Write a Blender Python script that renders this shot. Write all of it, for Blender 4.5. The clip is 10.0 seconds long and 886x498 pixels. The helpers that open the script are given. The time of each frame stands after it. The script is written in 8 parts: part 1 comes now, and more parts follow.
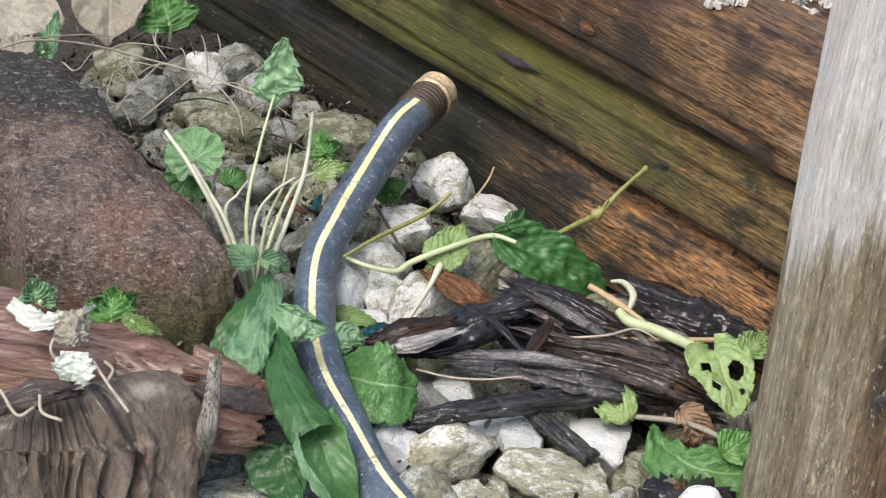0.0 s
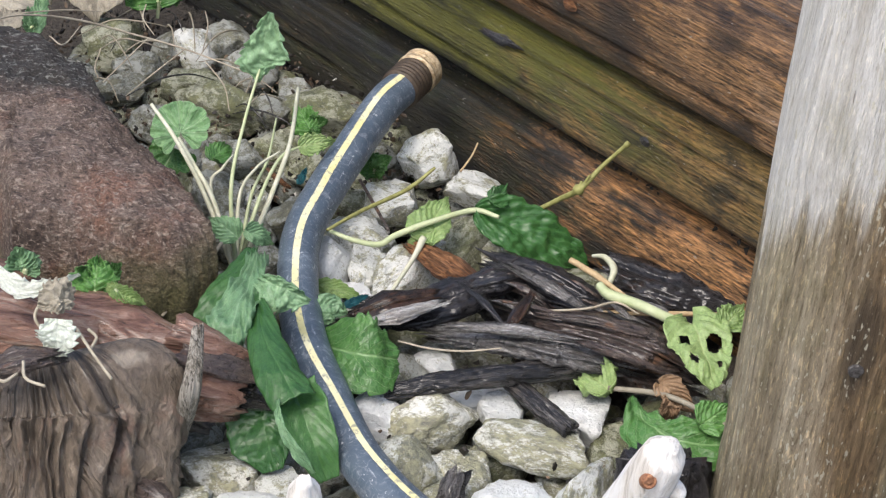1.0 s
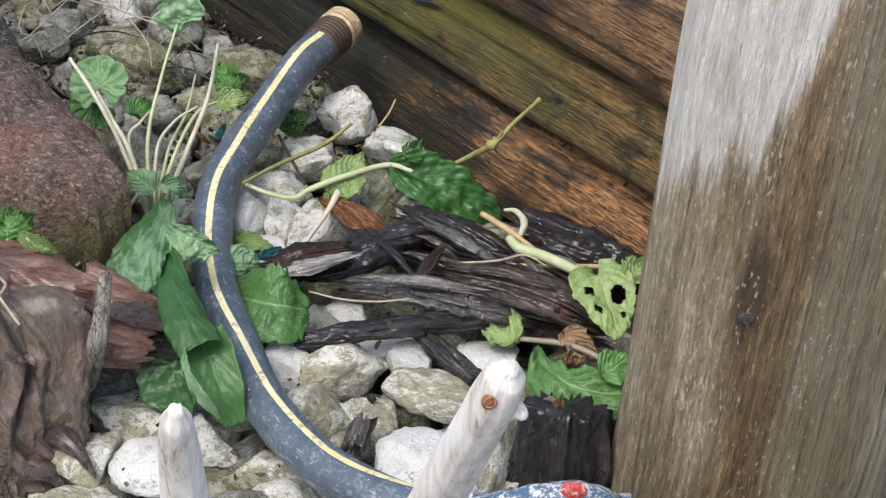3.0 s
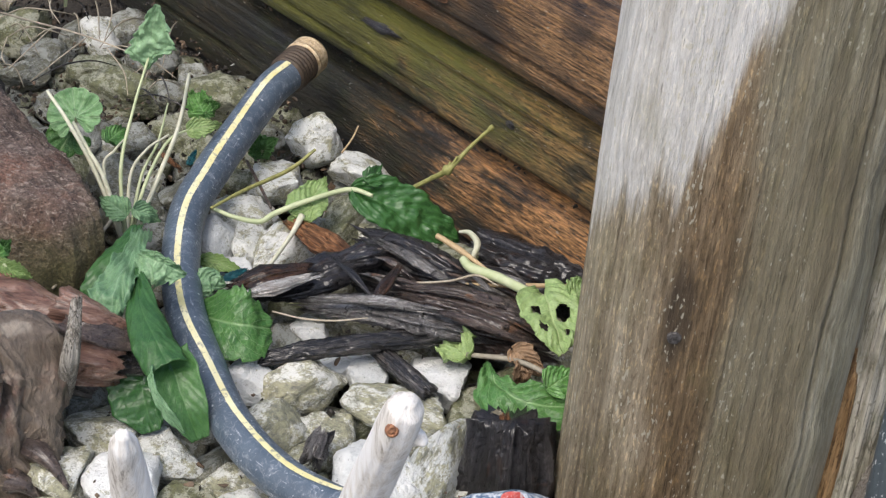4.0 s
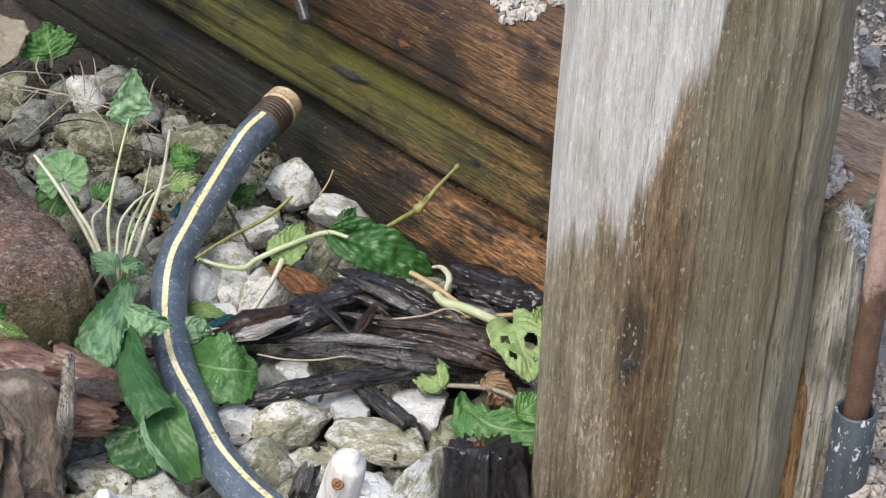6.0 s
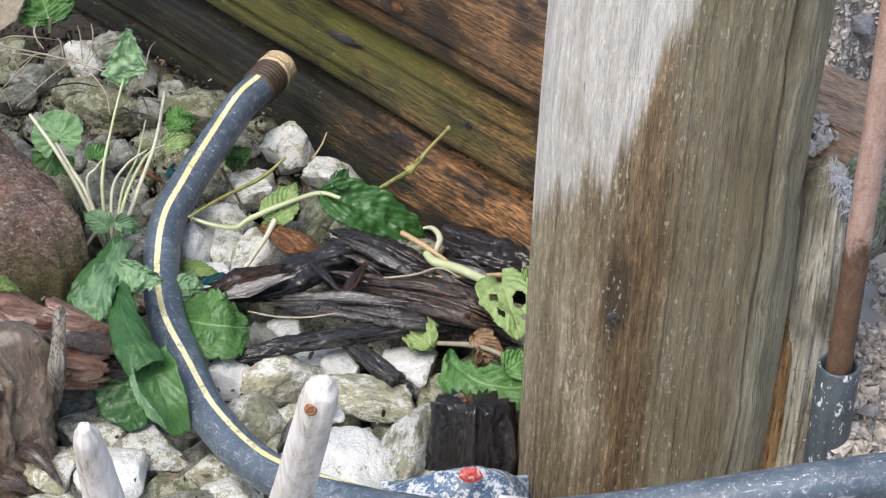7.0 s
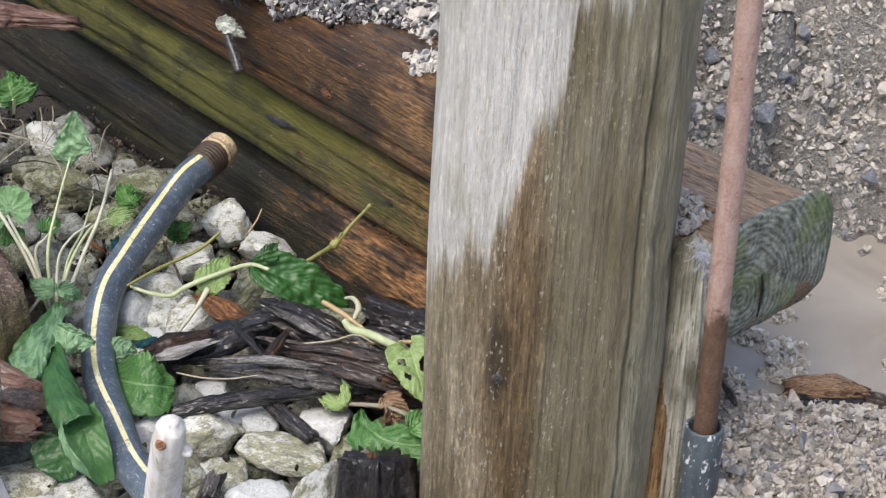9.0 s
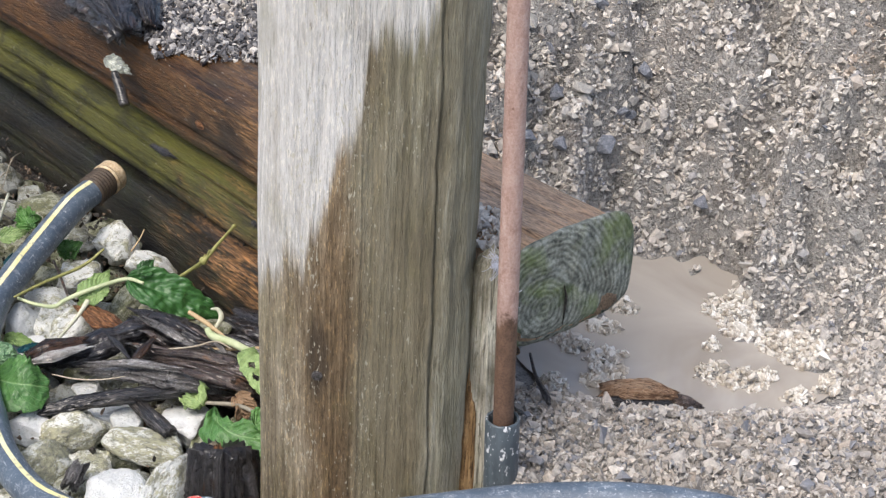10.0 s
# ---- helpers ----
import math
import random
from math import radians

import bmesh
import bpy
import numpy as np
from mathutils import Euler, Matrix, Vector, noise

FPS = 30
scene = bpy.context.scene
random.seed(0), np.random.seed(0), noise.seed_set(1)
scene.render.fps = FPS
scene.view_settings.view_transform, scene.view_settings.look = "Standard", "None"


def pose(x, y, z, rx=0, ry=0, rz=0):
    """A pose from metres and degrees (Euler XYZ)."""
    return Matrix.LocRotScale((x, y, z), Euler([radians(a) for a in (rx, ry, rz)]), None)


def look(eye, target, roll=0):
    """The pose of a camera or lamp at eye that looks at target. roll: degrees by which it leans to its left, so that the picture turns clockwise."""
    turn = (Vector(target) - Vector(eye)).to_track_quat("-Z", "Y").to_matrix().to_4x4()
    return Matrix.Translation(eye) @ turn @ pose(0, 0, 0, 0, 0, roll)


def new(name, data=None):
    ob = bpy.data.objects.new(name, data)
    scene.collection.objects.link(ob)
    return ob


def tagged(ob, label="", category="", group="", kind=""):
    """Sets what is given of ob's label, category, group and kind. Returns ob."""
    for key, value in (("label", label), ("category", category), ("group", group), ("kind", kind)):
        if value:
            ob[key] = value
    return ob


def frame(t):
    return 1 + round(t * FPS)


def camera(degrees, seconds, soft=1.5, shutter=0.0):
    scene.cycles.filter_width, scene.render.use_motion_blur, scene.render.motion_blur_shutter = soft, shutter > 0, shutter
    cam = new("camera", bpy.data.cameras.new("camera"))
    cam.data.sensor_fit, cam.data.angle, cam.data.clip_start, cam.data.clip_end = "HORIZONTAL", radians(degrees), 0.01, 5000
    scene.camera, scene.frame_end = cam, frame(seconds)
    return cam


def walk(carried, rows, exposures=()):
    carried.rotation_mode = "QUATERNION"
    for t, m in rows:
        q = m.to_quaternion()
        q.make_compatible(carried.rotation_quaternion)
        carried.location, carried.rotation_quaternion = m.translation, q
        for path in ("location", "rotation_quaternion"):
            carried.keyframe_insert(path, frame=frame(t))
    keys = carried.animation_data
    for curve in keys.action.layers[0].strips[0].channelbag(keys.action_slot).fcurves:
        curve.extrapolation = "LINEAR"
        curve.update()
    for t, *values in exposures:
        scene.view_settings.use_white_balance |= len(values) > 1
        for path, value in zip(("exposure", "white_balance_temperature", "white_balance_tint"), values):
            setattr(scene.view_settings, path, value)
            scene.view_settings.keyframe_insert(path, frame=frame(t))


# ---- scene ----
# camera and walk
cam = camera(25.0, 10.0, soft=1.2, shutter=0.15)
walk(cam, [
    (0.0, pose(-0.0347, -0.9973, 0.6061, 57.896, -4.584, 2.872)),
    (0.5, pose(-0.0355, -1.0058, 0.6086, 57.865, -4.652, 2.857)),
    (1.0, pose(-0.0270, -1.0103, 0.6043, 57.616, -4.939, 2.930)),
    (1.5, pose(-0.0229, -1.0180, 0.6071, 57.449, -5.205, 2.855)),
    (2.0, pose(-0.0229, -1.0293, 0.6049, 57.456, -5.250, 2.809)),
    (2.5, pose(-0.0136, -1.0314, 0.6075, 57.246, -5.579, 2.509)),
    (3.0, pose(0.0050, -1.0301, 0.6064, 56.960, -5.608, 2.306)),
    (3.2, pose(0.0097, -1.0335, 0.6122, 56.903, -5.527, 2.303)),
    (4.3, pose(0.0429, -1.0804, 0.6795, 56.782, -4.755, 2.286)),
    (4.5, pose(0.0520, -1.0790, 0.6932, 56.634, -3.964, 1.947)),
    (5.0, pose(0.0713, -1.0874, 0.6949, 56.636, -2.969, 1.183)),
    (5.5, pose(0.0585, -1.1059, 0.7146, 56.838, -2.592, 0.943)),
    (5.7, pose(0.0558, -1.1083, 0.7118, 56.944, -2.281, 0.985)),
    (6.8, pose(0.0701, -1.1320, 0.7020, 56.945, -2.283, 1.303)),
    (7.0, pose(0.0712, -1.1328, 0.6968, 56.763, -2.337, 1.481)),
    (7.5, pose(0.0727, -1.1349, 0.6988, 56.584, -2.258, 1.571)),
    (8.0, pose(0.0795, -1.1367, 0.7071, 56.619, -1.982, 1.583)),
    (8.5, pose(0.0872, -1.1483, 0.7198, 57.508, -2.033, 1.651)),
    (8.8, pose(0.1153, -1.1884, 0.7354, 58.367, -2.350, 2.015)),
    (9.0, pose(0.1425, -1.2173, 0.7457, 59.094, -2.505, 2.417)),
    (9.2, pose(0.1685, -1.2470, 0.7592, 59.744, -2.562, 2.827)),
    (9.5, pose(0.2167, -1.3142, 0.7907, 60.611, -2.347, 2.799)),
    (9.7, pose(0.2482, -1.3420, 0.7993, 60.934, -2.095, 2.855)),
    (10.0, pose(0.2707, -1.3449, 0.8063, 60.344, -2.355, 3.105)),
], exposures=((0.0, 0.74), (1.0, 0.7), (2.0, 0.61), (3.0, 0.55), (5.5, 0.58), (7.0, 0.67), (8.0, 0.62), (8.5, 0.58), (9.5, 0.61), (10.0, 0.73)))
# end of walk
# ---- sky, sun and exposure ----
world = bpy.data.worlds.new("overcast_sky")
scene.world = world
world.use_nodes = True
wn = world.node_tree
wn.nodes.clear()
sky = wn.nodes.new("ShaderNodeTexSky")
sky.sky_type = "NISHITA"
sky.sun_disc = False
sky.sun_elevation = radians(58)
sky.sun_rotation = radians(216)
sky.air_density = 1.0
sky.dust_density = 4.0
bg = wn.nodes.new("ShaderNodeBackground")
bg.inputs["Strength"].default_value = 0.15
wout = wn.nodes.new("ShaderNodeOutputWorld")
wn.links.new(sky.outputs["Color"], bg.inputs["Color"])
wn.links.new(bg.outputs["Background"], wout.inputs["Surface"])

sun_data = bpy.data.lights.new("sun", "SUN")
sun_data.energy = 1.0
sun_data.angle = radians(34)
sun_data.color = (1.0, 0.985, 0.96)
sun = new("sun", sun_data)
sun.matrix_world = look((-0.85, -1.15, 2.4), (0, 0, 0))


# ---- node and mesh helpers ----
class Nodes:
    """A node material under construction."""

    def __init__(self, name):
        self.mat = bpy.data.materials.new(name)
        self.mat.use_nodes = True
        self.t = self.mat.node_tree
        self.bsdf = self.t.nodes["Principled BSDF"]
        self.out = self.t.nodes["Material Output"]
        self.coord = self.t.nodes.new("ShaderNodeTexCoord").outputs["Object"]

    def add(self, kind, **inputs):
        n = self.t.nodes.new(kind)
        for key, value in inputs.items():
            self.put(n.inputs[key.replace("_", " ")], value)
        return n

    def put(self, socket, value):
        if isinstance(value, bpy.types.NodeSocket):
            self.t.links.new(value, socket)
        else:
            socket.default_value = value

    def spread(self, scale=(1, 1, 1), shuffle=True, turn=(0, 0, 0)):
        """Object coordinates, stretched, shifted by the object's own random number."""
        m = self.add("ShaderNodeMapping", Vector=self.coord, Scale=scale, Rotation=turn)
        if shuffle:
            info = self.t.nodes.new("ShaderNodeObjectInfo")
            off = self.add("ShaderNodeVectorMath")
            off.operation = "SCALE"
            off.inputs[0].default_value = (7.3, 3.1, 5.7)
            self.put(off.inputs["Scale"], info.outputs["Random"])
            both = self.add("ShaderNodeVectorMath")
            self.put(both.inputs[0], m.outputs[0])
            self.put(both.inputs[1], off.outputs[0])
            return both.outputs[0]
        return m.outputs[0]

    def noise(self, vector, scale, detail=5.0, rough=0.6, distortion=0.0):
        n = self.add("ShaderNodeTexNoise", Vector=vector, Scale=scale, Detail=detail, Roughness=rough, Distortion=distortion)
        return n.outputs["Fac"]

    def ramp(self, fac, *stops):
        n = self.t.nodes.new("ShaderNodeValToRGB")
        e = n.color_ramp.elements
        while len(e) < len(stops):
            e.new(0.5)
        for k, (at, c) in enumerate(stops):
            e[k].position = at
            e[k].color = (*c, 1) if not isinstance(c, (int, float)) else (c, c, c, 1)
        self.put(n.inputs[0], fac)
        return n.outputs["Color"]

    def mix(self, fac, a, b, blend="MIX"):
        n = self.t.nodes.new("ShaderNodeMix")
        n.data_type = "RGBA"
        n.blend_type = blend
        self.put(n.inputs[0], fac)
        for s, v in ((6, a), (7, b)):
            self.put(n.inputs[s], (*v, 1) if isinstance(v, tuple) and len(v) == 3 else v)
        return n.outputs[2]

    def math(self, op, a, b=0.0, c=0.0):
        n = self.t.nodes.new("ShaderNodeMath")
        n.operation = op
        for k, v in enumerate((a, b, c)):
            self.put(n.inputs[k], v)
        return n.outputs[0]

    def finish(self, colour, rough=0.7, bump=None, strength=0.4, distance=0.002, metal=0.0, spec=0.5, coat=0.0):
        b = self.bsdf
        self.put(b.inputs["Base Color"], (*colour, 1) if isinstance(colour, tuple) and len(colour) == 3 else colour)
        self.put(b.inputs["Roughness"], rough)
        self.put(b.inputs["Metallic"], metal)
        self.put(b.inputs["Specular IOR Level"], spec)
        if coat:
            self.put(b.inputs["Coat Weight"], coat)
            b.inputs["Coat Roughness"].default_value = 0.16
        if bump is not None:
            n = self.add("ShaderNodeBump", Height=bump, Strength=strength, Distance=distance)
            self.put(b.inputs["Normal"], n.outputs[0])
        return self.mat


def V(*p):
    return Vector(p)


def smooth(a, b, x):
    t = max(0.0, min(1.0, (x - a) / (b - a)))
    return t * t * (3 - 2 * t)


def mesh_of(name, bm, material, shade=True):
    me = bpy.data.meshes.new(name)
    bm.to_mesh(me)
    bm.free()
    if material:
        for m in material if isinstance(material, (list, tuple)) else (material,):
            me.materials.append(m)
    if shade:
        me.polygons.foreach_set("use_smooth", np.ones(len(me.polygons), bool))
    me.update()
    return me


def part(name, bm, material, parent, label=""):
    """Links a bmesh or a finished mesh as one object under a thing or a part."""
    me = bm if isinstance(bm, bpy.types.Mesh) else mesh_of(name, bm, material)
    ob = new(name, me)
    if parent:
        ob.parent = parent
    return tagged(ob, label)


def thing(name, at, label, category, group=""):
    """An empty at a thing's base, for its parts."""
    ob = new(name)
    ob.empty_display_size = 0.01
    ob.location = at
    return tagged(ob, label, category, group)


def settle(ob, parent_ob):
    """Keeps a part, whose mesh is in world coordinates, where it is under an empty that stands off the origin."""
    ob.parent = parent_ob
    ob.matrix_parent_inverse = Matrix.Translation(parent_ob.location).inverted()
    return ob


def curve_points(pts, res):
    """Catmull-Rom points through pts, with the parameter of each (0 to 1)."""
    p = [Vector(q) for q in pts]
    ext = [p[0] * 2 - p[1], *p, p[-1] * 2 - p[-2]]
    out = []
    n = len(p) - 1
    for i in range(n):
        a, b, c, d = ext[i : i + 4]
        for k in range(res):
            t = k / res
            out.append((0.5 * (2 * b + (c - a) * t + (2 * a - 5 * b + 4 * c - d) * t * t + (3 * b - a - 3 * c + d) * t**3), (i + t) / n))
    out.append((p[-1], 1.0))
    return out


def lerp_list(values, t):
    if isinstance(values, (int, float)):
        return values
    x = t * (len(values) - 1)
    i = min(int(x), len(values) - 2)
    return values[i] + (values[i + 1] - values[i]) * (x - i)


def swept(pts, radius, seg=10, res=6, shape=None, up=(0, 0, 1), caps=True, along=None):
    """A tube along a smooth path. shape(angle, t, s) scales the radius (s: metres along) and may give (scale, push along)."""
    bm = bmesh.new()
    rows = curve_points(pts, res)
    uv = bm.loops.layers.uv.new("UVMap")
    rings, side, run, last = [], None, 0.0, rows[0][0]
    for k, (p, t) in enumerate(rows):
        ahead = (rows[min(k + 1, len(rows) - 1)][0] - rows[max(k - 1, 0)][0]).normalized()
        if side is None:
            side = ahead.cross(Vector(up)).normalized()
            if side.length < 0.1:
                side = ahead.cross(Vector((1, 0, 0))).normalized()
        side = (side - ahead * side.dot(ahead)).normalized()
        top = side.cross(ahead)
        run += (p - last).length
        last = p
        r = lerp_list(radius, t)
        ring = []
        for j in range(seg):
            ang = 2 * math.pi * j / seg
            k_r, push = 1.0, 0.0
            if shape:
                got = shape(ang, t, run)
                k_r, push = got if isinstance(got, tuple) else (got, 0.0)
            ring.append(bm.verts.new(p + (side * math.cos(ang) + top * math.sin(ang)) * r * k_r + ahead * push))
        rings.append((ring, run))
    for (a, ra), (b, rb) in zip(rings, rings[1:]):
        for j in range(seg):
            f = bm.faces.new((a[j], a[(j + 1) % seg], b[(j + 1) % seg], b[j]))
            for loop, (u, v) in zip(f.loops, ((ra, j / seg), (ra, (j + 1) / seg), (rb, (j + 1) / seg), (rb, j / seg))):
                loop[uv].uv = (u, v)
    if caps:
        for ring, flip in ((rings[0][0], True), (rings[-1][0], False)):
            c = bm.verts.new(sum((v.co for v in ring), Vector()) / seg)
            for j in range(seg):
                q = (ring[j], ring[(j + 1) % seg], c)
                bm.faces.new(q[::-1] if flip else q)
    bmesh.ops.recalc_face_normals(bm, faces=bm.faces)
    return bm


def fibrous(pts, radius, seg=72, res=26, ridge=0.22, rag=0.012, twist=0.0, flat=1.0, seed=0, lump=0.14, freq=11.0, crumble=0.0):
    """A length of rotten or split wood: fibre ridges run along it, and each end is torn."""
    def shape(ang, t, s):
        c, sn = math.cos(ang + twist * t), math.sin(ang + twist * t)
        fib = noise.noise(V(c * freq * 0.5 + seed * 3.1, sn * freq * 0.5, s * 7.0))
        fine = noise.noise(V(c * freq * 1.9 + seed, sn * freq * 1.9, s * 30.0 + 4))
        big = noise.noise(V(c * 1.2 + seed * 1.7, sn * 1.2, s * 28.0))
        step = noise.noise(V(c * freq * 1.1 + seed, sn * freq * 1.1, s * 16.0 + 9))
        k = 1 + ridge * fib * 1.6 + ridge * 0.9 * fine + lump * big + ridge * (0.5 * smooth(0.05, 0.15, step) - 0.2)
        if crumble:
            q = V(c * 2.6 + seed, sn * 2.6, s * 170)
            k += crumble * (noise.noise(q) + 0.6 * noise.noise(q * 2.1)) - 1.6 * crumble * smooth(0.22, 0.4, noise.noise(V(c * 1.7, sn * 1.7 + seed, s * 95)))
        k *= 1 / math.sqrt(math.cos(ang) ** 2 + (math.sin(ang) / flat) ** 2)
        end = noise.noise(V(c * freq * 0.7 + 11, sn * freq * 0.7, seed * 5.3)) + 0.5 * noise.noise(V(c * freq * 2, sn * freq * 2, seed + 9.0))
        push = rag * end * ((smooth(0.7, 1.0, t)) + smooth(0.3, 0.0, t)) * 1.6
        return k, push

    return swept(pts, radius, seg, res, shape)


def superprofile(w, h, n):
    """A radius for each angle of a rounded rectangle with half sizes w, h."""

    def r(ang):
        c, s = abs(math.cos(ang)), abs(math.sin(ang))
        return 1 / ((c / w) ** n + (s / h) ** n) ** (1 / n)

    return r


# ---- materials ----
def limestone(name, pale, dark, lichen, amount, gloss=0.6):
    """Broken limestone; the stones are meshes of unit half-size, so scales are per stone."""
    m = Nodes(name)
    v = m.spread()
    big = m.noise(v, 1.4, 5, 0.6, 0.5)
    mid = m.noise(v, 4.5, 6, 0.66, 0.4)
    fine = m.noise(v, 15, 5, 0.7)
    pits = m.noise(v, 7, 4, 0.6)
    base = m.ramp(m.math("ADD", m.math("MULTIPLY", big, 0.5), m.math("MULTIPLY", mid, 0.5)), (0.33, dark), (0.46, pale), (0.66, tuple(min(0.97, c * 1.06) for c in pale)))
    base = m.mix(m.ramp(fine, (0.26, 0.45), (0.4, 0.0)), base, tuple(c * 0.62 for c in dark))
    # lichen: soft olive films with a mottled, broken edge
    film = m.math("ADD", m.math("MULTIPLY", m.noise(v, 1.5, 4, 0.6, 0.4), 0.6), m.math("MULTIPLY", m.noise(v, 6.5, 6, 0.72, 0.6), 0.4))
    film = m.math("ADD", film, m.math("MULTIPLY", m.math("SUBTRACT", fine, 0.5), 0.32))
    mask = m.ramp(film, (0.56 - amount * 0.12, 0.0), (0.64 - amount * 0.12, 0.8))
    lich = m.mix(m.ramp(mid, (0.36, 0.0), (0.6, 1.0)), tuple(c * 0.45 for c in lichen), tuple(c * 1.9 for c in lichen))
    colour = m.mix(mask, base, lich)
    colour = m.mix(m.ramp(pits, (0.27, 0.75), (0.36, 0.0)), colour, tuple(c * 0.3 for c in dark))
    info = m.t.nodes.new("ShaderNodeObjectInfo").outputs["Random"]
    colour = m.mix(1.0, colour, m.ramp(info, (0.0, (0.88, 0.9, 0.89)), (1.0, (1.08, 1.08, 1.06))), "MULTIPLY")
    height = m.math("ADD", m.math("MULTIPLY", mid, 1.0), m.math("ADD", m.math("MULTIPLY", fine, 0.4), m.math("MULTIPLY", pits, 0.6)))
    return m.finish(colour, m.ramp(fine, (0.2, gloss - 0.25), (0.8, gloss + 0.1)), height, 1.0, 0.0026)


def wood(name, dark, mid, light, along=22.0, across=330.0, moss=None, moss_amount=0.0, gloss=0.55, stain=None, stain_amount=0.5, bump=0.8, axis=0, spots=0.0, damp=None, coat=0.0):
    """Grain along one local axis (0: x, 2: z) at three widths, torn fibres, blotches, and moss or stain over it."""
    m = Nodes(name)

    def stretched(k, across_k, turn=(0, 0, 0)):
        sc = [across_k] * 3
        sc[axis] = k
        return m.spread(tuple(sc), turn=turn)

    band = m.noise(stretched(along * 0.5, across * 0.3), 1.0, 7, 0.65, 0.4)
    grain = m.noise(stretched(along * 1.2, across), 1.0, 7, 0.72, 0.25)
    thin = m.noise(stretched(along * 2.6, across * 2.4), 1.0, 5, 0.7, 0.2)
    blot = m.noise(stretched(9.0, 24.0), 1.0, 6, 0.62, 0.7)
    torn = m.noise(stretched(along * 4.0, across * 0.7), 1.0, 6, 0.72, 0.4)
    tone = m.math("ADD", m.math("MULTIPLY", grain, 0.45), m.math("ADD", m.math("MULTIPLY", blot, 0.25), m.math("MULTIPLY", band, 0.3)))
    colour = m.ramp(tone, (0.425, dark), (0.495, mid), (0.565, light))
    colour = m.mix(m.ramp(thin, (0.38, 0.9), (0.47, 0.0)), colour, tuple(c * 0.4 for c in dark))
    colour = m.mix(m.ramp(thin, (0.55, 0.0), (0.64, 0.7)), colour, tuple(min(1, c * 1.25) for c in light))
    colour = m.mix(m.ramp(torn, (0.36, 0.9), (0.44, 0.0)), colour, tuple(c * 0.6 for c in dark))
    colour = m.mix(m.ramp(torn, (0.57, 0.0), (0.64, 0.7)), colour, tuple(min(1, c * 1.3) for c in light))
    if stain:
        sm = m.noise(stretched(7.0, 16.0, (0.3, 0.5, 0.2)), 1.0, 7, 0.62, 1.0)
        sm = m.math("ADD", sm, m.math("MULTIPLY", m.math("SUBTRACT", grain, 0.5), 0.2))
        colour = m.mix(m.ramp(sm, (0.62 - stain_amount * 0.25, 0.0), (0.72 - stain_amount * 0.25, 0.85)), colour, m.mix(thin, tuple(c * 0.6 for c in stain), tuple(c * 1.4 for c in stain)))
    if moss:
        mm = m.noise(m.spread((20, 20, 20)), 1.0, 7, 0.7, 0.5)
        mm = m.math("ADD", mm, m.math("MULTIPLY", m.math("SUBTRACT", grain, 0.5), 0.25))
        fuzz = m.mix(m.noise(stretched(along * 3, across), 1.0, 4, 0.7), tuple(c * 0.35 for c in moss), tuple(c * 1.7 for c in moss))
        colour = m.mix(m.ramp(mm, (0.66 - moss_amount * 0.35, 0.0), (0.84 - moss_amount * 0.35, 0.85)), colour, fuzz)
    if damp:
        # wet stretch of the timber with shade put in, ragged along the grain
        run = m.add("ShaderNodeSeparateXYZ", Vector=m.coord).outputs[0]
        run = m.math("ADD", run, m.math("MULTIPLY", m.math("SUBTRACT", blot, 0.5), 0.25))
        run = m.math("ADD", run, m.math("MULTIPLY", m.math("SUBTRACT", grain, 0.5), 0.1))
        soak_shade = m.ramp(m.math("MULTIPLY", m.math("ADD", run, 0.5), 1.0), (damp[0] + 0.5, 1.0), (damp[1] + 0.5, 0.0))
        colour = m.mix(soak_shade, colour, m.mix(1.0, colour, damp[2], "MULTIPLY"))
    if spots:
        dots = m.noise(m.spread((260, 260, 260)), 1.0, 2, 0.4)
        colour = m.mix(m.ramp(dots, (0.7 - spots * 0.05, 0.0), (0.73 - spots * 0.05, 0.8)), colour, (0.42, 0.39, 0.28))
    rise = m.math("ADD", m.math("MULTIPLY", grain, 0.8), m.math("ADD", m.math("MULTIPLY", thin, 0.45), m.math("MULTIPLY", torn, 0.5)))
    return m.finish(colour, m.ramp(m.math("ADD", m.math("MULTIPLY", blot, 0.6), m.math("MULTIPLY", grain, 0.4)), (0.3, gloss - 0.2), (0.7, gloss + 0.2)), rise, bump, 0.0045, coat=coat)


